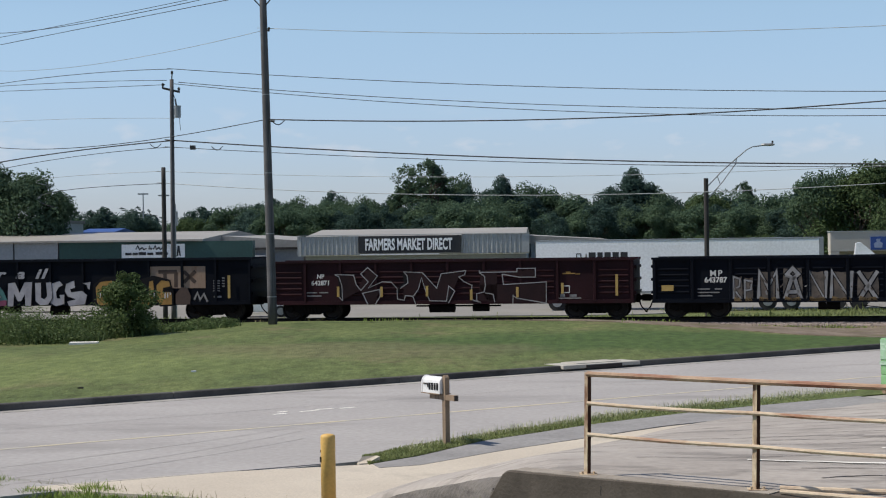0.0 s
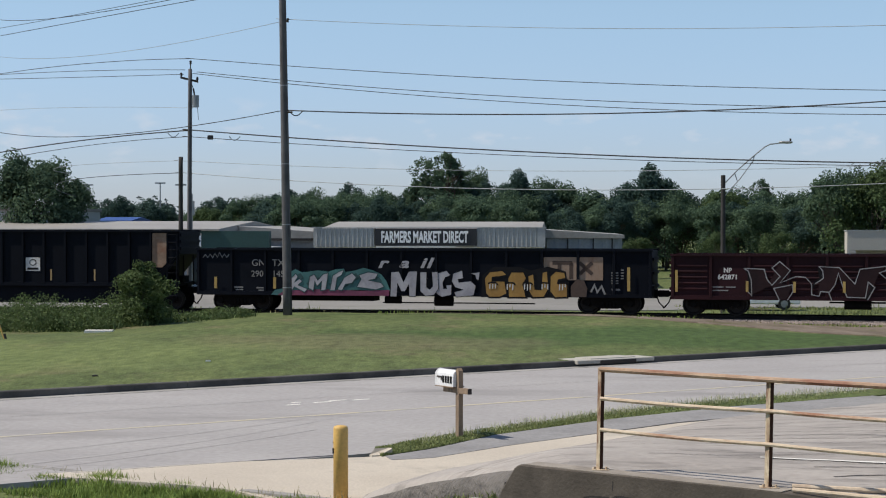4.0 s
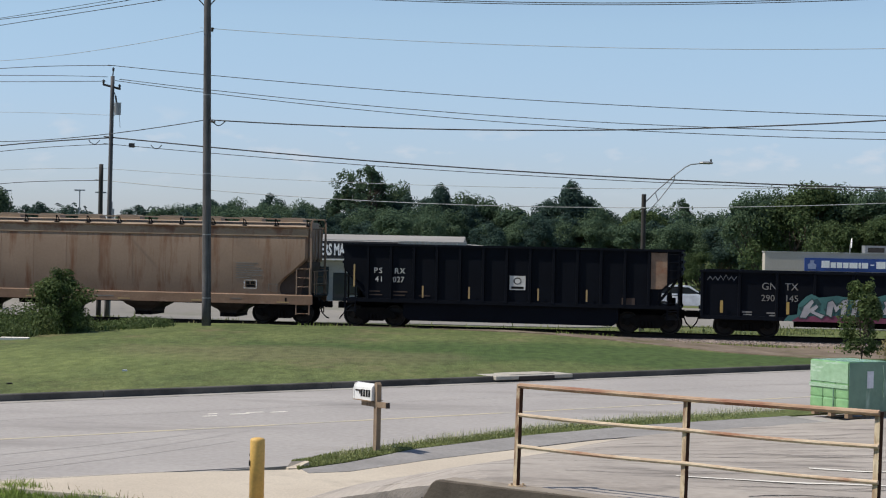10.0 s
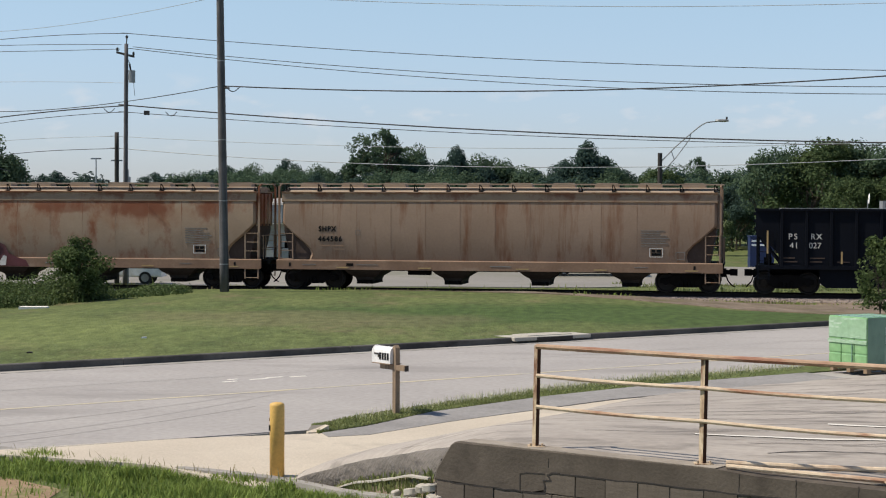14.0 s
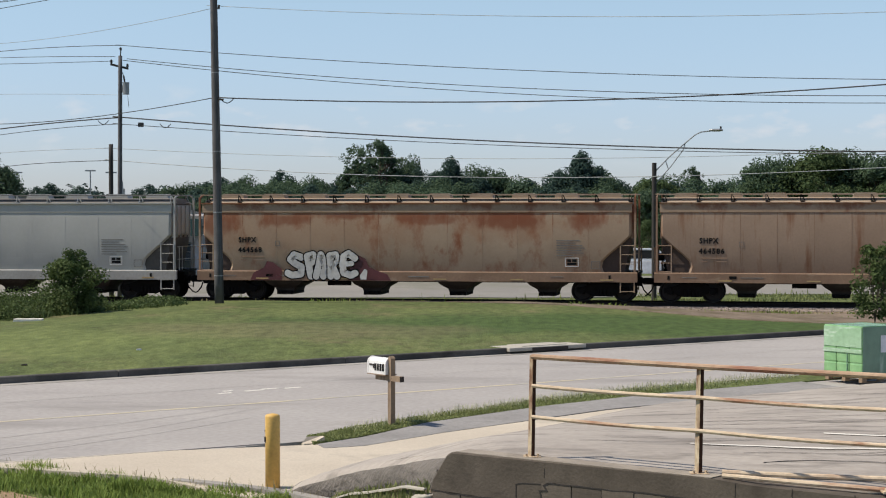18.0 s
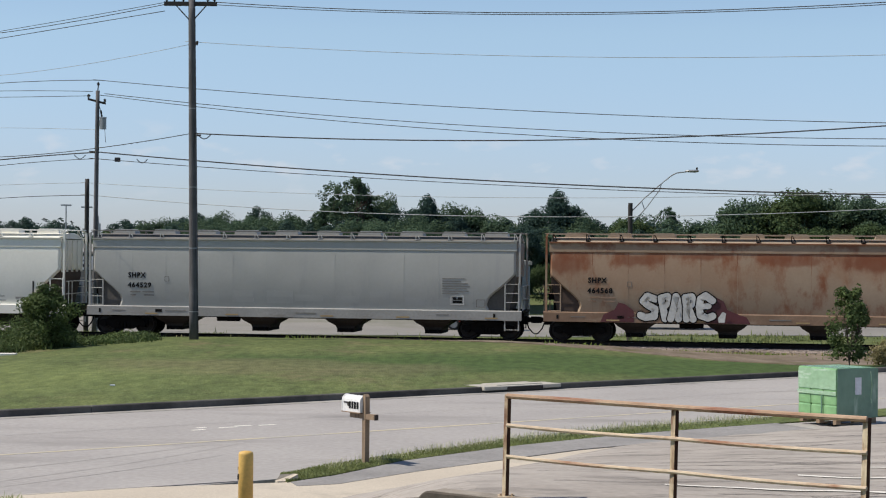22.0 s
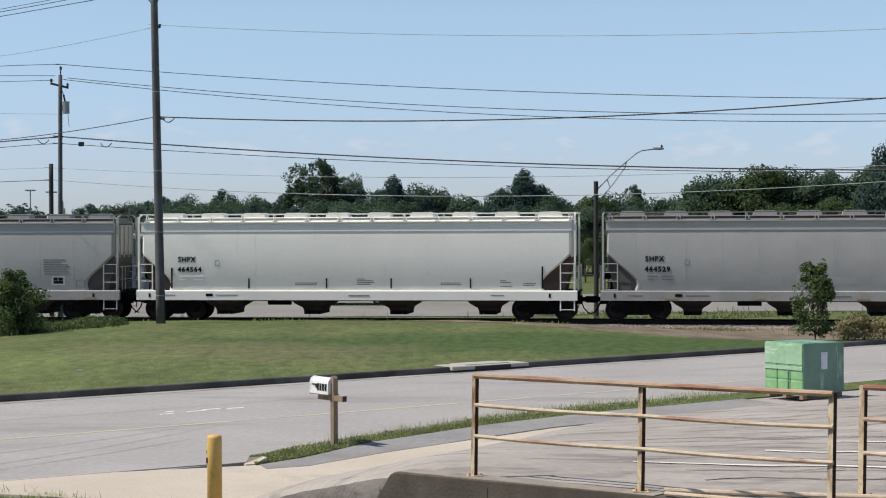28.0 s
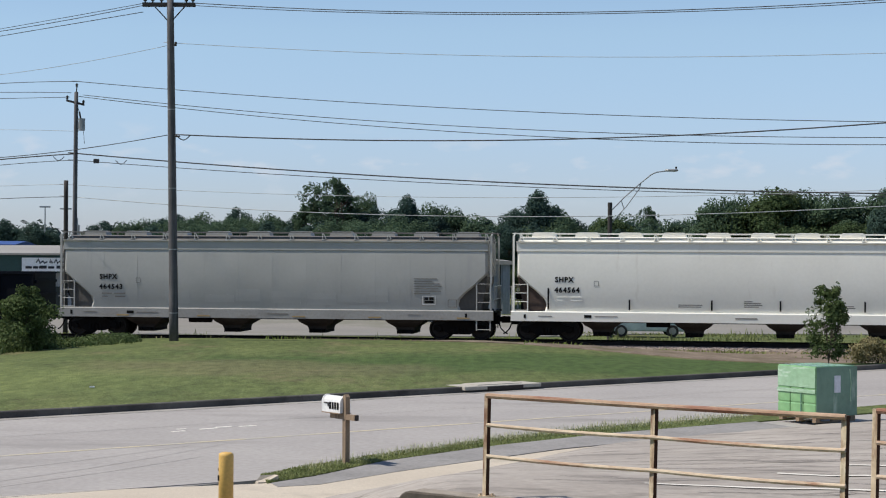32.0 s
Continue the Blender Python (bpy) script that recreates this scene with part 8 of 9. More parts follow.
part("door", bm, MAILWHITE, mbox)
bm = B()
box(bm, 0.02, 0.56, -0.12, 0.12, 0.83, 0.845)
part("base_board", bm, POSTWOOD, mb)
# house number as plain bars, and the flag, on the long side
for k in range(4):
    bm = B()
    box(bm, 0.07 + k * 0.075, 0.125 + k * 0.075, 0.106, 0.11, 0.90, 1.02)
    part("number_bar", bm, BLACKMARK, mbox)
bm = B()
box(bm, 0.36, 0.50, 0.107, 0.115, 0.985, 1.01)
box(bm, 0.36, 0.39, 0.107, 0.115, 0.94, 1.01)
part("flag", bm, DARKWOOD, mbox)

bo = thing("bollard", "yellow painted steel bollard with chipped paint", "bollard", at=pose(-3.06, 24.12, -0.16))
bm = B()
prof = [(0.1, 0), (0.1, 1.03), (0.095, 1.055), (0.07, 1.07), (0.03, 1.077)]
loft(bm, [[(r * math.cos(6.28319 * k / 20), r * math.sin(6.28319 * k / 20), h) for k in range(20)] for r, h in prof])
part("post_tube", bm, BOLLARDY, bo, smooth=True)
bm = B()
box(bm, -0.105, -0.085, -0.06, 0.0, 0.70, 0.77)
box(bm, -0.104, -0.085, -0.03, 0.02, 0.83, 0.86)
part("rust_chip", bm, DARKWOOD, bo, "dark chipped spot")

# retaining wall of concrete blocks with a poured cap
WD, WN = Vector((0.807, -0.59, 0)), Vector((0.59, 0.807, 0))    # along the wall, and into the bank
W0 = Vector((0.20, 18.74, 0))


WM = Matrix(((WD.x, WN.x, 0, W0.x), (WD.y, WN.y, 0, W0.y), (0, 0, 1, 0), (0, 0, 0, 1)))


def retaining_wall():
    root = tagged(new("retaining_wall", None), "low grey concrete block retaining wall with cracked cap", "wall", kind="structure")
    root.matrix_basis = WM
    bm = B()
    prism(bm, [(-1.20, 0.61), (-1.16, 0.74), (-0.97, 1.01), (-0.90, 1.05), (2.3, 1.045), (2.7, 1.02), (8.4, 1.0), (8.4, 0.845), (0.44, 0.835), (0.36, 0.76), (0.28, 0.74), (0.26, 0.63), (0.1, 0.61), (-0.4, 0.605)], 0.0, 0.30)
    bmesh.ops.bevel(bm, geom=bm.edges[:], offset=0.015, segments=1, affect='EDGES')
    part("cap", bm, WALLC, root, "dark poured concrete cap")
    # paler top of the cap, and cracks down its face
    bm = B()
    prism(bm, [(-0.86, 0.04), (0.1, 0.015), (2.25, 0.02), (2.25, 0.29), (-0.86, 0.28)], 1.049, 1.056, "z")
    part("cap_top", bm, WALLTOP, root, "pale top of the cap")
    crk = random.Random(12)
    for x, z0, z1 in ((0.31, 0.98, 0.88), (2.52, 1.03, 0.85), (3.12, 1.03, 0.85), (3.75, 1.03, 0.85)):
        bm = B()
        stroke(bm, [(x + crk.uniform(-0.004, 0.004), z0 + (z1 - z0) * k / 6) for k in range(7)], 0.007, -0.003)
        part("cap_crack", bm, MORTAR, root)
    bm = B()
    stroke(bm, [(-1.16 + 0.13 * k, 0.605 + crk.uniform(-0.010, 0.010)) for k in range(12)], 0.014, -0.004)
    stroke(bm, [(0.26, 0.62), (0.27, 0.68), (0.25, 0.74), (0.34, 0.75), (0.30, 0.80), (0.36, 0.83), (0.45, 0.832)], 0.018, -0.005)
    stroke(bm, [(-0.05, 0.61), (-0.05, 0.78), (0.02, 0.80), (0.26, 0.81)], 0.010, -0.004)
    stroke(bm, [(0.45 + 0.14 * k, 0.828 + 0.0004 * k + crk.uniform(-0.008, 0.008)) for k in range(56)], 0.014, -0.004)
    part("cap_joint", bm, MORTAR, root, "ragged dark joint under the cap")
    bm = B()
    box(bm, -1.12, 8.4, 0.022, 0.28, -0.4, 0.84)
    part("core", bm, MORTAR, root)
    first = None
    rnd = random.Random(9)
    for row in range(5):
        z0 = 0.83 - 0.222 * (row + 1)
        x = 0.265 if row == 0 else (-1.16 if row % 2 else -1.30)
        while x < 8.2:
            w = 0.38
            k = rnd.uniform(0.96, 1.02)
            m = Matrix.Translation((max(x, -1.18), rnd.uniform(-0.004, 0.006), z0)) @ Matrix.Rotation(rnd.gauss(0, 0.005), 4, 'Y') @ Matrix.Diagonal((k, 1, 1, 1))
            if first is None:
                bm = B()
                box(bm, 0.003, w - 0.004, 0.0, 0.1, 0.004, 0.217)
                bmesh.ops.bevel(bm, geom=[e for e in bm.edges if all(v.co.y < 0.01 for v in e.verts)], offset=0.004, segments=1, affect='EDGES')
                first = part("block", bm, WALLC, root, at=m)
            else:
                again(first, root, m)
            x += w * k
    # broken rubble at the wall's end
    for x, y, z, w in ((-1.02, 20.0, 0.42, 0.13), (-0.90, 19.75, 0.50, 0.10), (-0.80, 19.5, 0.55, 0.12), (-0.76, 19.4, 0.44, 0.11), (-0.95, 19.65, 0.36, 0.14), (-1.25, 20.6, 0.30, 0.09)):
        rb = thing("rubble", "broken piece of pale old concrete at the wall end", "rubble", "broken concrete pieces", at=pose(x, y, z - 0.03, rnd.uniform(-18, 18), rnd.uniform(-12, 12), rnd.uniform(0, 180)))
        bm = B()
        w *= 0.8
        prism(bm, [(-w, -w * 0.6), (w * 0.2, -w * 0.9), (w * 0.8, -w * 0.5), (w, w * 0.4), (w * 0.1, w * 0.8), (-w * 0.6, w * 0.5)], -0.05, 0.035, "z")
        bmesh.ops.bevel(bm, geom=bm.edges[:], offset=0.012, segments=1, affect='EDGES')
        part("chunk", bm, SLAB, rb)


retaining_wall()


def railing(label, posts, ends=True):
    root = thing("pipe_railing", label, "railing", "rusty railings")
    for x, y, z in posts:
        bm = B()
        lean = 0.018
        loft(bm, [[(x + lean * (h - 0.5) + a, y + b, z + h) for a, b in ((-0.036, 0.004), (-0.002, -0.032), (-0.002, 0.03), (-0.036, 0.03))] for h in (0.0, 0.5, 1.07)])
        post = part("post", bm, RUSTPOST, root, "rust-stained post")
        bm = B()
        loft(bm, [[(x + lean * (h - 0.5) + a, y + b, z + h) for a, b in ((-0.001, -0.034), (0.034, -0.014), (0.034, 0.028), (-0.001, 0.028))] for h in (0.0, 0.5, 1.065)])
        part("rusted_flange", bm, DARKRUST, post, "dark rusted flange")
        bm = B()
        box(bm, x - 0.09, x + 0.09, y - 0.09, y + 0.09, z - 0.005, z + 0.012)
        for a in (-0.06, 0.06):
            tube(bm, (x + a, y - 0.05, z + 0.01), (x + a, y - 0.05, z + 0.04), 0.012, n=6)
        part("base_plate", bm, RUSTPOST, root)
    for (x0, y0, z0), (x1, y1, z1) in zip(posts, posts[1:]):
        for h, r in ((1.055, 0.028), (0.75, 0.0205), (0.425, 0.0205)):
            bm = B()
            p, q = Vector((x0, y0 - 0.04, z0 + h)), Vector((x1, y1 - 0.04, z1 + h))
            n = 6
            pipe(bm, [p + (q - p) * (k / n) - Vector((0, 0, 0.012 * math.sin(math.pi * k / n))) * (h < 0.9) for k in range(n + 1)], r)
            part("rail", bm, RUSTRAIL if h > 1 else RUSTPIPE, root, "rust-red top rail with cream patches" if h > 1 else "cream pipe rail blotched with rust")
    return root


railing("rusty cream pipe railing on the retaining wall", [(0.33, 18.90, 1.05), (1.945, 17.72, 1.05), (3.56, 16.54, 1.06)])
railing("rusty cream pipe railing beyond a gap", [(4.03, 17.35, 1.05), (5.7, 16.2, 1.05), (7.4, 15.0, 1.05)])
fr = thing("fallen_rail", "loose cream pipe lying along the wall top", "pipe")
bm = B()
pts = [(2.16, 17.66, 1.075), (2.9, 17.46, 1.07), (3.9, 17.2, 1.075), (5.0, 16.9, 1.075)]
pipe(bm, pts, 0.026)
part("pipe_length", bm, RUSTPIPE, fr)
fr = thing("fallen_rail", "loose rusted pipe lying on the wall cap", "pipe")
bm = B()
pipe(bm, [(2.14, 17.46, 1.07), (2.9, 16.98, 1.068), (3.9, 16.38, 1.068), (5.0, 15.6, 1.065)], 0.024)
part("pipe_length", bm, RUSTPIPE, fr)

# shrink-wrapped pallet
pl = thing("wrapped_pallet", "green shrink-wrapped goods stacked on a wooden pallet", "pallet load", at=pose(7.55, 37.95, 0.06, 0, 0, 33))
for k in range(7):
    bm = B()
    box(bm, -0.0, 1.15, 0.0 + k * 0.165, 0.11 + k * 0.165, 0.10, 0.125)
    part("deck_board", bm, PALLETWOOD, pl)
for y in (0.0, 0.5, 1.0):
    for x in (0.0, 0.51, 1.02):
        bm = B()
        box(bm, x, x + 0.13, y, y + 0.1, 0.02, 0.10)
        part("pallet_block", bm, PALLETWOOD, pl)
    bm = B()
    box(bm, 0, 1.15, y, y + 0.1, 0.0, 0.02)
    part("skid_board", bm, PALLETWOOD, pl)
# bags stacked in courses under the film, pinched a little between them
first = None
for k in range(4):
    for q in range(3):
        m = Matrix.Translation((0.0, 0.0 + q * 0.385, 0.13 + k * 0.262))
        if first is None:
            bm = B()
            rings = []
            for z, e in ((0.0, 0.010), (0.03, 0.0), (0.232, 0.0), (0.262, 0.010)):
                c = 0.014
                x0, x1, y0, y1 = 0.0 + e, 1.15 - e, 0.004 + e, 0.379 - e
                rings.append([(x0, y0 + c, z), (x0 + c, y0, z), (x1 - c, y0, z), (x1, y0 + c, z), (x1, y1 - c, z), (x1 - c, y1, z), (x0 + c, y1, z), (x0, y1 - c, z)])
            loft(bm, rings)
            first = part("bag", bm, WRAP, pl, "green plastic bag", at=m)
        else:
            again(first, pl, m)
bm = B()
box(bm, -0.012, 1.162, -0.016, 1.166, 0.70, 1.178)
bmesh.ops.bevel(bm, geom=bm.edges[:], offset=0.03, segments=2, affect='EDGES')
part("film_hood", bm, WRAPPALE, pl, "pale milky stretch film over the top half")
# thin darker sheet that paints the shade on the face turned from the sun
bm = B()
box(bm, -0.006, 1.170, -0.030, -0.024, 0.12, 1.165)
sheet_p = part("wrap_sheet", bm, WRAPSHADE, pl, "green wrap on the side away from the sun, shade in its colour")
bm = B()
box(bm, 0.50, 0.68, -0.038, -0.031, 0.62, 0.98)
part("paper_label", bm, PAPER, sheet_p, "white paper label")
bm = B()
stroke(bm, [(0.95, 1.1), (0.99, 0.8), (0.96, 0.55), (0.98, 0.42)], 0.02, -0.036)
part("film_crease", bm, WRAPPALE, sheet_p, "pale film crease")
bm = B()
box(bm, -0.022, -0.014, 0.0, 1.15, 0.61, 0.69)
part("film_band", bm, WRAPPALE, pl, "pale twisted film band")
bm = B()
stroke(bm, [(-0.01, 0.13), (-0.01, 0.60)], 0.02, 0.0)
ob = part("film_edge", bm, WRAPSHADE, pl)
ob.matrix_basis = Matrix.Translation((-0.02, 0.42, 0)) @ Matrix.Rotation(-math.pi / 2, 4, 'Z')

# storm drain slab on the far verge
dr = thing("drain_slab", "pale concrete storm drain slab by the kerb", "drain", at=pose(0.98, 47.5, 0.158, 0, 0, 38.5))
bm = B()
box(bm, -1.35, 1.25, -0.50, 0.45, -0.1, 0.0)
bmesh.ops.bevel(bm, geom=bm.edges[:], offset=0.012, segments=1, affect='EDGES')
part("slab", bm, SLAB, dr)
bm = B()
box(bm, -0.75, 0.75, -0.30, 0.36, 0.0, 0.018)
part("raised_lid", bm, SLAB, dr)
bm = B()
box(bm, -0.6, 0.6, -0.525, -0.502, -0.12, -0.02)
part("inlet_slot", bm, DARKWOOD, dr)
kn = thing("kerb_end", "pale sloped concrete kerb end at the grass strip", "kerb end", at=pose(-3.0, 28.1, 0.0, 0, 0, 35))
bm = B()
loft(bm, [[(-0.12, -0.07, z0), (0.0, -0.10, z0), (0.24, -0.08, z1), (0.24, 0.03, z1), (0.0, 0.05, z1), (-0.12, 0.01, z0)] for z0, z1 in ((-0.1, -0.1), (0.02, 0.11))])
part("kerb_block", bm, CONCRETE, kn)
gw = thing("guy_wire", "slanted guy wire with a yellow plastic guard on the lawn", "guy wire", at=pose(-17.6, 55.45, ground_z(-17.6, 55.45)))
bm = B()
tube(bm, (0.02, 0, -0.1), (-0.46, 0.05, 1.15), 0.028, n=8)
part("wire_guard", bm, BOLLARDY, gw)
bm = B()
tube(bm, (-0.46, 0.05, 1.15), (-3.9, 0.4, 10.0), 0.008, n=6)
part("steel_cable", bm, GALV, gw)
bm = B()
tube(bm, (0.05, 0, -0.1), (-0.02, 0, 0.16), 0.04, n=8)
part("anchor_rod", bm, DARKWOOD, gw)
slab2 = thing("ground_slab", "small pale concrete slab at the weeds' edge", "concrete slab", at=pose(-16.04, 61.0, ground_z(-16.04, 61.0), 0, 0, 5))
bm = B()
box(bm, -0.5, 0.45, -0.25, 0.25, -0.05, 0.075)
part("slab", bm, WHITELINE, slab2)
for x, y, r, m, lab in ((-9.06, 44.99, 0.06, PAPER, "crumpled white scrap of litter on the lawn"), (-10.74, 40.42, 0.06, DARKWOOD, "small dark clod on the lawn")):
    lt = thing("litter", lab, "litter", at=pose(x, y, ground_z(x, y) + 0.03))
    bm = B()
    prism(bm, [(-r, -r), (r, -r * 0.6), (r * 0.8, r), (-r * 0.7, r * 0.8)], 0, r * 0.5, "z")
    part("scrap", bm, m, lt)

# near kerb and its grass, rising towards the wall
NK = [(-12.5, 29.4, 0.0), (-7.6, 26.35, 0.0), (-5.26, 24.97, 0.0), (-3.0, 23.8, -0.03), (-1.98, 22.4, 0.03), (-1.38, 21.0, 0.20), (-0.73, 19.25, 0.38), (-0.48, 18.6, 0.40)]
sheet("near_kerb", NK, [(x - 0.10, y - 0.15, z) for x, y, z in NK], KERB, "weathered concrete kerb edging the driveway", "kerb", nu=80, nv=1, skirt=0.2, rough=0.012)
LEDGE = [(x - 0.02, y - 0.03, z - 0.03) for x, y, z in BROKEN[2:9]]
sheet("broken_ledge", LEDGE, [(-2.0, 22.45, 0.02), (-1.38, 21.05, 0.19), (-0.73, 19.3, 0.37)], DIRT, "dirt ledge with weeds under the broken lot edge", "dirt", nu=30, nv=5, rough=0.03)
sheet("old_slab_edge", [(x - 0.06, y - 0.08, z - 0.005) for x, y, z in BROKEN[2:9]], [(x - 0.09, y - 0.12, z - 0.012) for x, y, z in BROKEN[2:9]], SLAB, "thin pale edge of an old broken slab", "concrete edge", nu=30, nv=1, skirt=0.02, rough=0.03)
sheet("near_lawn", [(x - 0.10, y - 0.15, z - 0.12) for x, y, z in NK], [(x - 0.4, y - 6.5, z - 0.12 - 0.2 * (x > -2)) for x, y, z in NK], LAWN, "unmown grass ground in front of the kerb", "grass", nu=80, nv=20, skirt=0.1, rough=0.02)


def near_grass():
    rnd = random.Random(71)
    spots, tall = [], []
    kx = [p[0] for p in NK]
    for _ in range(26000):
        x = rnd.uniform(-11, -0.5)
        yk = float(np.interp(x, kx, [p[1] for p in NK]))
        d = abs(rnd.gauss(0, 1.3))
        y = yk - 0.2 - d
        bare = x < -5.3 - 0.9 * noise.noise((y * 0.9, x * 0.9, 7)) and d > 1.75 + 0.45 * noise.noise((x * 1.1, 0, 2))
        if y > 17.5 and not (bare and rnd.random() < 0.82):
            spots.append((x, y, float(np.interp(x, kx, [p[2] for p in NK])) - 0.13, 1.0 + 0.9 * max(-0.5, noise.noise((x * 1.6, y * 1.6, 1)))))
    ledge = []
    for _ in range(700):
        f = rnd.random()
        i = min(29, int(f * 30))
        a, b = resample(LEDGE, 30)[i], resample([(-2.0, 22.45, 0.02), (-1.38, 21.05, 0.19), (-0.73, 19.3, 0.37)], 30)[i]
        g = rnd.random()
        ledge.append(tuple(p + (q - p) * g for p, q in zip(a, b)) + (1.0,))
    tufts("ledge_weeds", "sparse weeds on the broken ledge", GRASS, ledge, rnd, 0.04, 0.13, 0.8, 0.012)
    tufts("near_grass", "bright green unmown grass in front of the kerb", NEARGRASS, spots, rnd, 0.06, 0.17, 0.9, 0.010)
    sheet("bare_soil", [(-11.5, 26.8, -0.112), (-8.0, 24.75, -0.112), (-6.6, 23.9, -0.112), (-5.7, 23.0, -0.113)], [(-11.5, 21.5, -0.112), (-8.0, 20.5, -0.112), (-6.6, 20.0, -0.112), (-5.7, 21.0, -0.115)], SOIL, "bare reddish-brown soil in the grass", "soil", nu=30, nv=8, skirt=0.05, rough=0.02)
    for _ in range(170):
        x = rnd.choice((-7.2, -6.4, -5.6, -4.9, -4.2, -3.6, -2.9, -2.2)) + rnd.gauss(0, 0.22)
        yk = float(np.interp(x, kx, [p[1] for p in NK]))
        tall.append((x, yk - 0.12 - abs(rnd.gauss(0, 0.1)), -0.1, 1.0))
    tufts("kerb_weeds", "thin tall grass stems at the kerb", DRYGRASS, tall, rnd, 0.07, 0.24, 0.9, 0.006)
    spots, stems = [], []
    A, Bq = resample(STRIP_ROAD[:6], 400), resample(STRIP_LOT[:6], 400)
    for _ in range(20000):
        i = int(rnd.random() ** 1.15 * 400)
        f = rnd.random()
        x, y = A[i][0] + (Bq[i][0] - A[i][0]) * f, A[i][1] + (Bq[i][1] - A[i][1]) * f
        if rnd.random() > (i - 90) / 300:
            spots.append((x, y, 0.03, 1.0 + 0.5 * noise.noise((x * 1.5, y * 1.5, 4))))
    tufts("strip_grass", "uneven green grass on the strip beside the road", GRASS, spots, rnd, 0.015, 0.05, 1.2, 0.008)
    for _ in range(2000):
        i = int(30 + rnd.random() ** 0.7 * 369)
        f = rnd.uniform(-0.03, 0.6)
        stems.append((A[i][0] + (Bq[i][0] - A[i][0]) * f, A[i][1] + (Bq[i][1] - A[i][1]) * f, 0.05, 1.0))
    tufts("seed_stems", "tall pale grass seed stems along the strip", PALESTEM, stems, rnd, 0.04, 0.15, 0.9, 0.004)


near_grass()


# ---- vehicles on the street behind the train ----
def vehicle(name, label, paint, length, body, cabin, wheels, rise=0.0):
    """body and cabin: (x, z) outlines; the nose is at +x."""
    root = thing(name, label, {"pickup_truck": "truck", "van": "van"}.get(name, "car"), "passing vehicles")
    bm = B()
    prism(bm, body, -0.88, 0.88)
    bmesh.ops.bevel(bm, geom=[e for e in bm.edges if abs(e.verts[0].co.y) > 0.8 and abs(e.verts[1].co.y) > 0.8 and e.verts[0].co.y * e.verts[1].co.y > 0], offset=0.07, segments=2, affect='EDGES')
    part("body", bm, paint, root)
    bm = B()
    loft(bm, [[(x, s, z) for x, z in cabin] for s in (-0.72, 0.72)])
    part("cabin", bm, paint, root)
    cx = sum(p[0] for p in cabin) / len(cabin)
    cz = sum(p[1] for p in cabin) / len(cabin)
    for s in (-0.725, 0.725):
        bm = B()
        a, b = sorted((s, s * 1.012))
        prism(bm, [(cx + (x - cx) * 0.86, cz + (z - cz) * 0.66) for x, z in cabin], a, b)
        part("side_window", bm, CARGLASS, root)
    hi = max(z for x, z in cabin)
    front = max(x for x, z in cabin)
    top = max(x for x, z in cabin if z > hi - 0.05)
    lo = min(z for x, z in cabin)
    bm = B()
    prism(bm, [(front + 0.01, lo + 0.05), (top + 0.03, hi - 0.06), (top + 0.05, hi - 0.06), (front + 0.03, lo + 0.05)], -0.62, 0.62)
    part("windscreen", bm, CARGLASS, root)
    for x in wheels:
        for s in (-1, 1):
            bm = B()
            tube(bm, (0, s * 0.68, 0), (0, s * 0.90, 0), 0.33 + rise, n=18)
            w = part("wheel", bm, RUBBER, root, at=Matrix.Translation((x, 0, 0.33 + rise)))
            bm = B()
            tube(bm, (0, s * 0.90, 0), (0, s * 0.915, 0), 0.2 + rise, n=12)
            for k in range(5):
                a = k * 1.2566
                box_at(bm, (0.13 * math.cos(a), s * 0.918, 0.13 * math.sin(a)), (0.03, 0.006, 0.03))
            part("rim", bm, GALV, w)
            ROLLERS.append((w, x, 0.33 + rise, root))
    xm = max(x for x, z in body)
    for y in (-0.6, 0.6):
        bm = B()
        box(bm, xm - 0.12, xm - 0.01, y - 0.16, y + 0.16, 0.62, 0.78)
        part("headlight", bm, SIGNWHITE, root)
    return root


ROLLERS = []
SEDAN_B = [(-2.25, 0.32), (-2.3, 0.72), (-2.2, 0.92), (-1.2, 0.98), (1.0, 0.95), (1.75, 0.84), (2.1, 0.72), (2.25, 0.58), (2.28, 0.40), (2.2, 0.30)]
SEDAN_C = [(-1.75, 0.93), (-1.05, 1.40), (-0.1, 1.46), (0.45, 1.40), (1.2, 0.93)]
TRUCK_B = [(-2.75, 0.5), (-2.8, 1.12), (-0.75, 1.14), (0.9, 1.16), (2.5, 1.08), (2.75, 0.95), (2.75, 0.45)]
TRUCK_C = [(-0.95, 1.10), (-0.85, 1.80), (-0.3, 1.87), (0.6, 1.85), (1.45, 1.12)]
SUV_B = [(-2.2, 0.42), (-2.25, 1.05), (-1.2, 1.10), (1.0, 1.06), (2.1, 0.95), (2.3, 0.75), (2.3, 0.4)]
SUV_C = [(-2.15, 1.05), (-1.95, 1.62), (-0.8, 1.72), (0.3, 1.66), (1.2, 1.05)]
VRED = mat("red_vehicle_paint", (0.30, 0.02, 0.02), None, 2, 20, 0.25, bump=0)
DRIVES = []
TRUCK_SPEED = 5.8


def drive(kind, t0, x0, speed, y):
    """A vehicle that passes x0 at t0 seconds, along the street at distance y."""
    name, label, paint, body, cabin, axle, rise = kind
    DRIVES.append((vehicle(name, label, paint, 5, body, cabin, (-axle, axle), rise), t0, x0, speed, y))


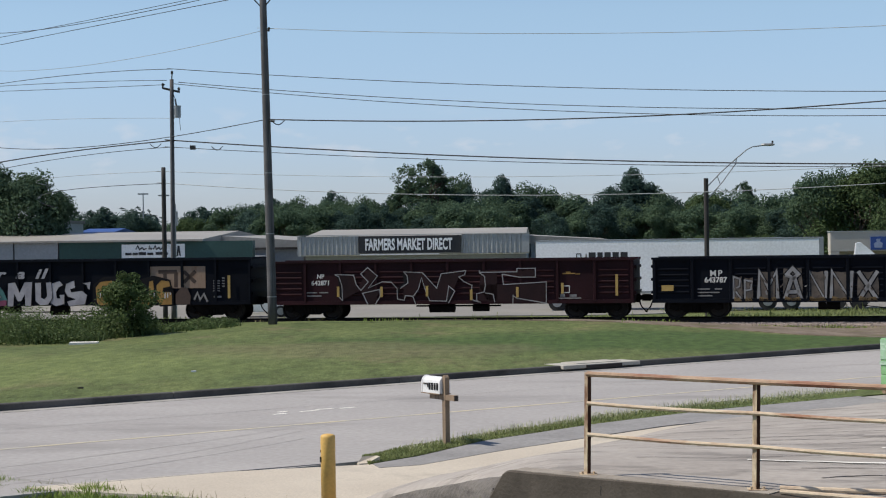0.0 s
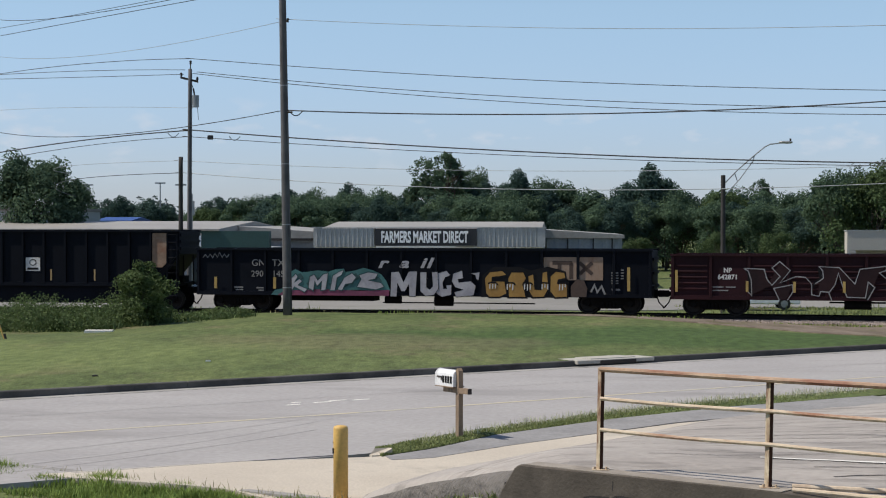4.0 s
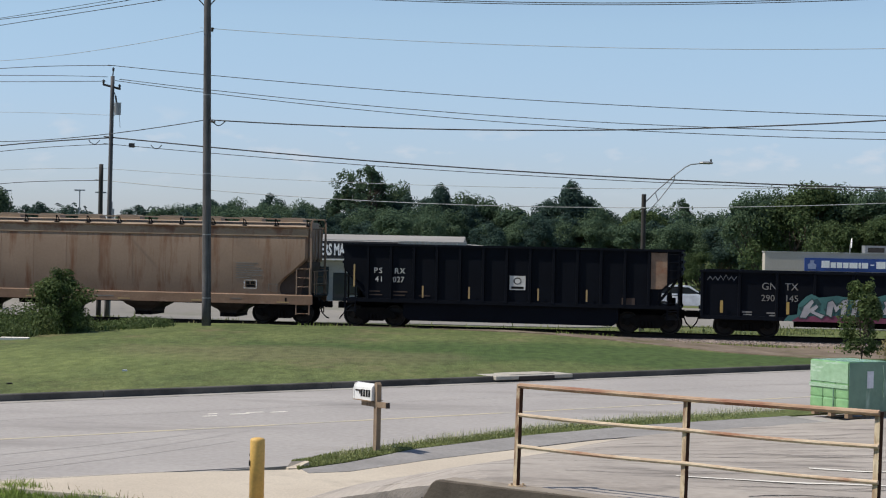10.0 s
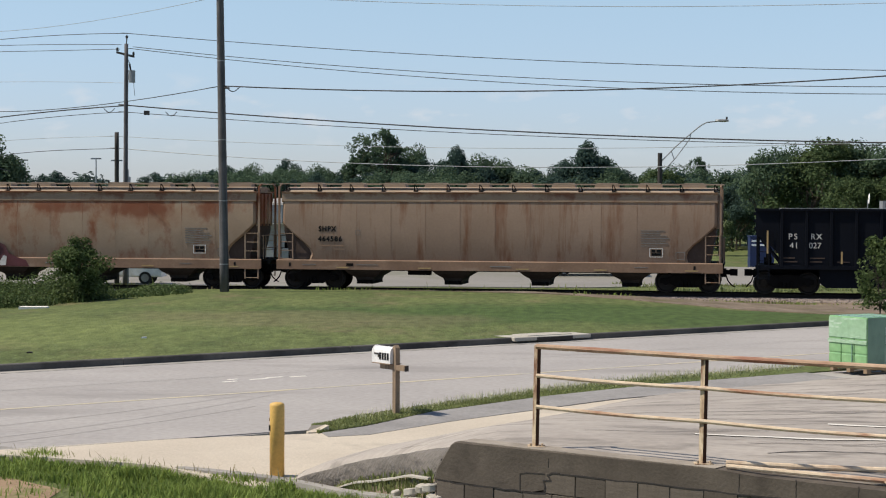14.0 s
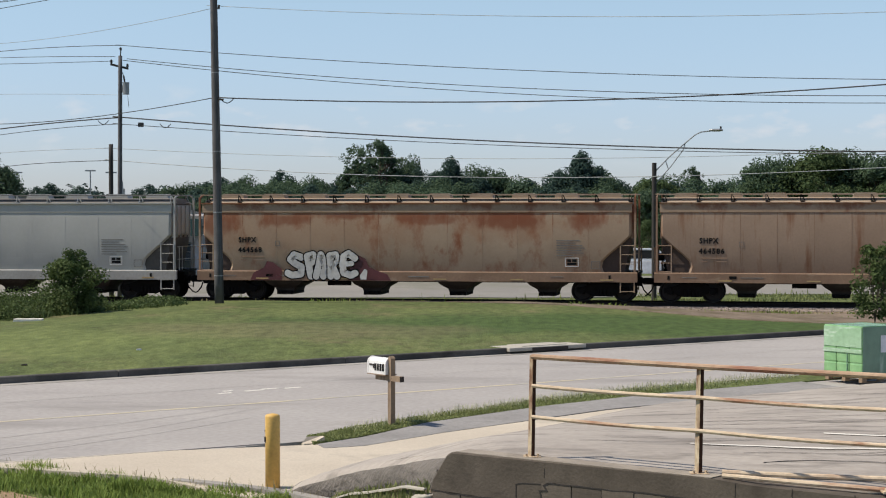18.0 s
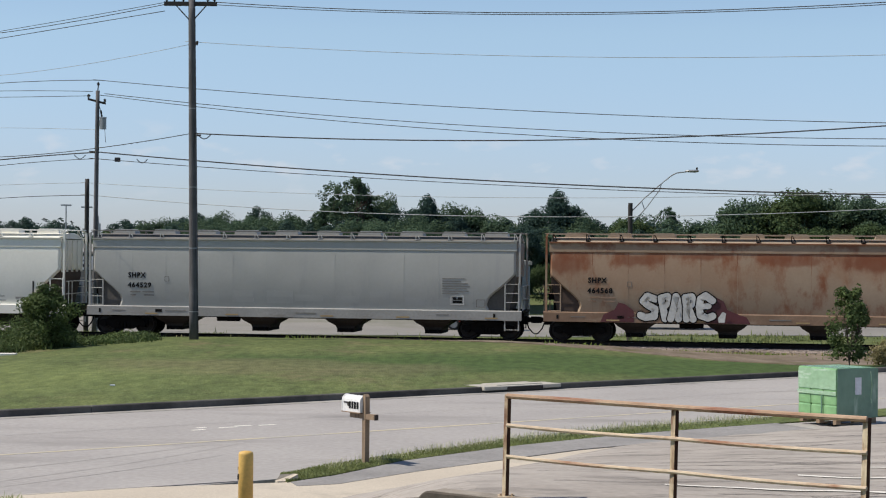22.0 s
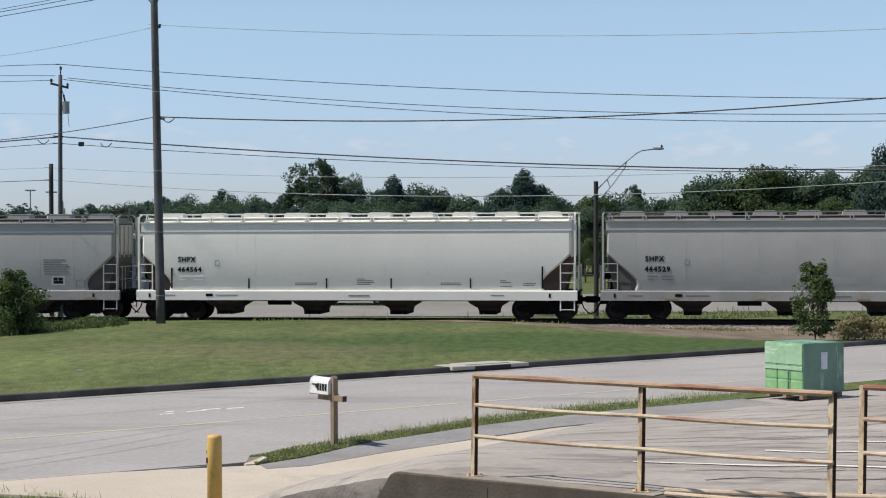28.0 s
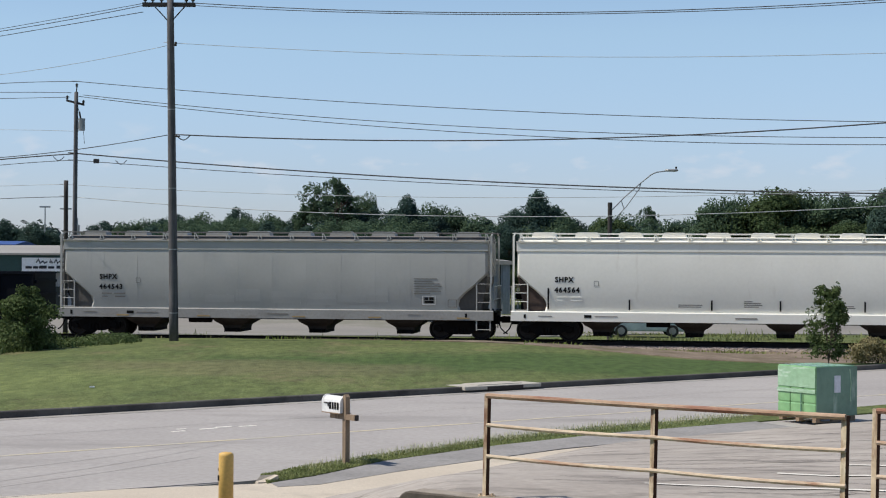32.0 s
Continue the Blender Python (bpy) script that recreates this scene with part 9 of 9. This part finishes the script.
WHITE_PICKUP = ("pickup_truck", "white pickup truck driving behind the train", VWHITE, TRUCK_B, TRUCK_C, 1.75, 0.05)
WHITE_SUV = ("car", "white sport utility car driving behind the train", VWHITE, SUV_B, SUV_C, 1.4, 0.02)
WHITE_SEDAN = ("car", "white sedan driving behind the train", VWHITE, SEDAN_B, SEDAN_C, 1.4, 0)
TEAL_SEDAN = ("car", "pale grey-blue sedan driving behind the train", VTEAL, SEDAN_B, SEDAN_C, 1.4, 0)
DARK_SEDAN = ("car", "dark blue sedan driving behind the train", VDARK, SEDAN_B, SEDAN_C, 1.4, 0)
RED_SUV = ("car", "red sport utility car driving behind the train", VRED, SUV_B, SUV_C, 1.4, 0.02)
VAN_B = [(-2.5, 0.42), (-2.55, 1.10), (-2.5, 1.25), (0.9, 1.22), (1.9, 1.05), (2.4, 0.85), (2.45, 0.4)]
VAN_C = [(-2.5, 1.20), (-2.4, 1.95), (-1.9, 2.02), (0.2, 2.0), (0.55, 1.85), (1.35, 1.2)]
WHITE_VAN = ("van", "white van driving on the street behind the train", VWHITE, VAN_B, VAN_C, 1.55, 0.02)
drive(WHITE_SEDAN, 3.1, 4.3, 6.7, 100.2)
drive(WHITE_PICKUP, 6.0, 18.0, -12.5, 106.5)
drive(WHITE_SUV, 9.0, 4.9, 7.6, 115.5)
drive(WHITE_VAN, 12.6, 4.55, 2.0, 116.0)
drive(WHITE_PICKUP, 13.4, 13.1, -13.0, 111.5)
drive(WHITE_SUV, 14.0, -21.35, 13.6, 100.2)
drive(WHITE_VAN, 17.5, 5.1, 9.0, 115.5)
drive(RED_SUV, 22.6, -7.1, -12.0, 106.5)
drive(WHITE_SUV, 22.5, 6.1, -11.0, 109.5)
drive(WHITE_SUV, 25.0, 21.6, -9.0, 111.5)
drive(DARK_SEDAN, 30.0, 0.1, 19.4, 99.5)
drive(WHITE_PICKUP, 30.5, 4.4, -4.0, 113.5)
drive(TEAL_SEDAN, 32.0, 10.4, 20.6, 99.5)


# ---- what moves ----
def motions():
    step = 4 / 30
    for car, s, half in MOVING:
        walk(car, [(k * 0.5, car_pose(train_s(k * 0.5) + s, half)) for k in range(65)])
    for wheel, x in WHEELS:
        walk(wheel, [(k * step, Matrix.Translation((x, 0, WR)) @ Matrix.Rotation(train_s(k * step) / WR, 4, 'Y')) for k in range(241)])
    walk(trl, [(t, pose(-0.96 + TRUCK_SPEED * t, 104 - 0.13 * TRUCK_SPEED * t, 0, 0, 0, -7.4)) for t in (0.0, 8.0, 16.0, 24.0, 32.0)])
    for car, t0, x0, speed, y in DRIVES:
        back = speed < 0

        def place(t):
            x = x0 + speed * (t - t0)
            return Matrix.Translation((x, y, ground_z(x, y) + 0.05)) @ Matrix.Rotation(math.pi if back else 0, 4, 'Z')
        walk(car, [(t, place(t)) for t in (0.0, max(0.5, t0 - 3), t0, min(31.5, t0 + 3), 32.0)] if 3 < t0 < 31 else [(t, place(t)) for t in (0.0, 16.0, 32.0)])
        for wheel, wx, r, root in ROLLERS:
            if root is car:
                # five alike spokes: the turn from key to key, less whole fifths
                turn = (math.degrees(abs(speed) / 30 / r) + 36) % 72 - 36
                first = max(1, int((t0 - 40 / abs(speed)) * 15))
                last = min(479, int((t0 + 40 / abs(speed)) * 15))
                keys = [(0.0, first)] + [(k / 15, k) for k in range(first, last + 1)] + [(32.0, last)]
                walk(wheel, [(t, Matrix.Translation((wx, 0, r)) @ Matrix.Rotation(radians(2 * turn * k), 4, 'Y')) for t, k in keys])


motions()
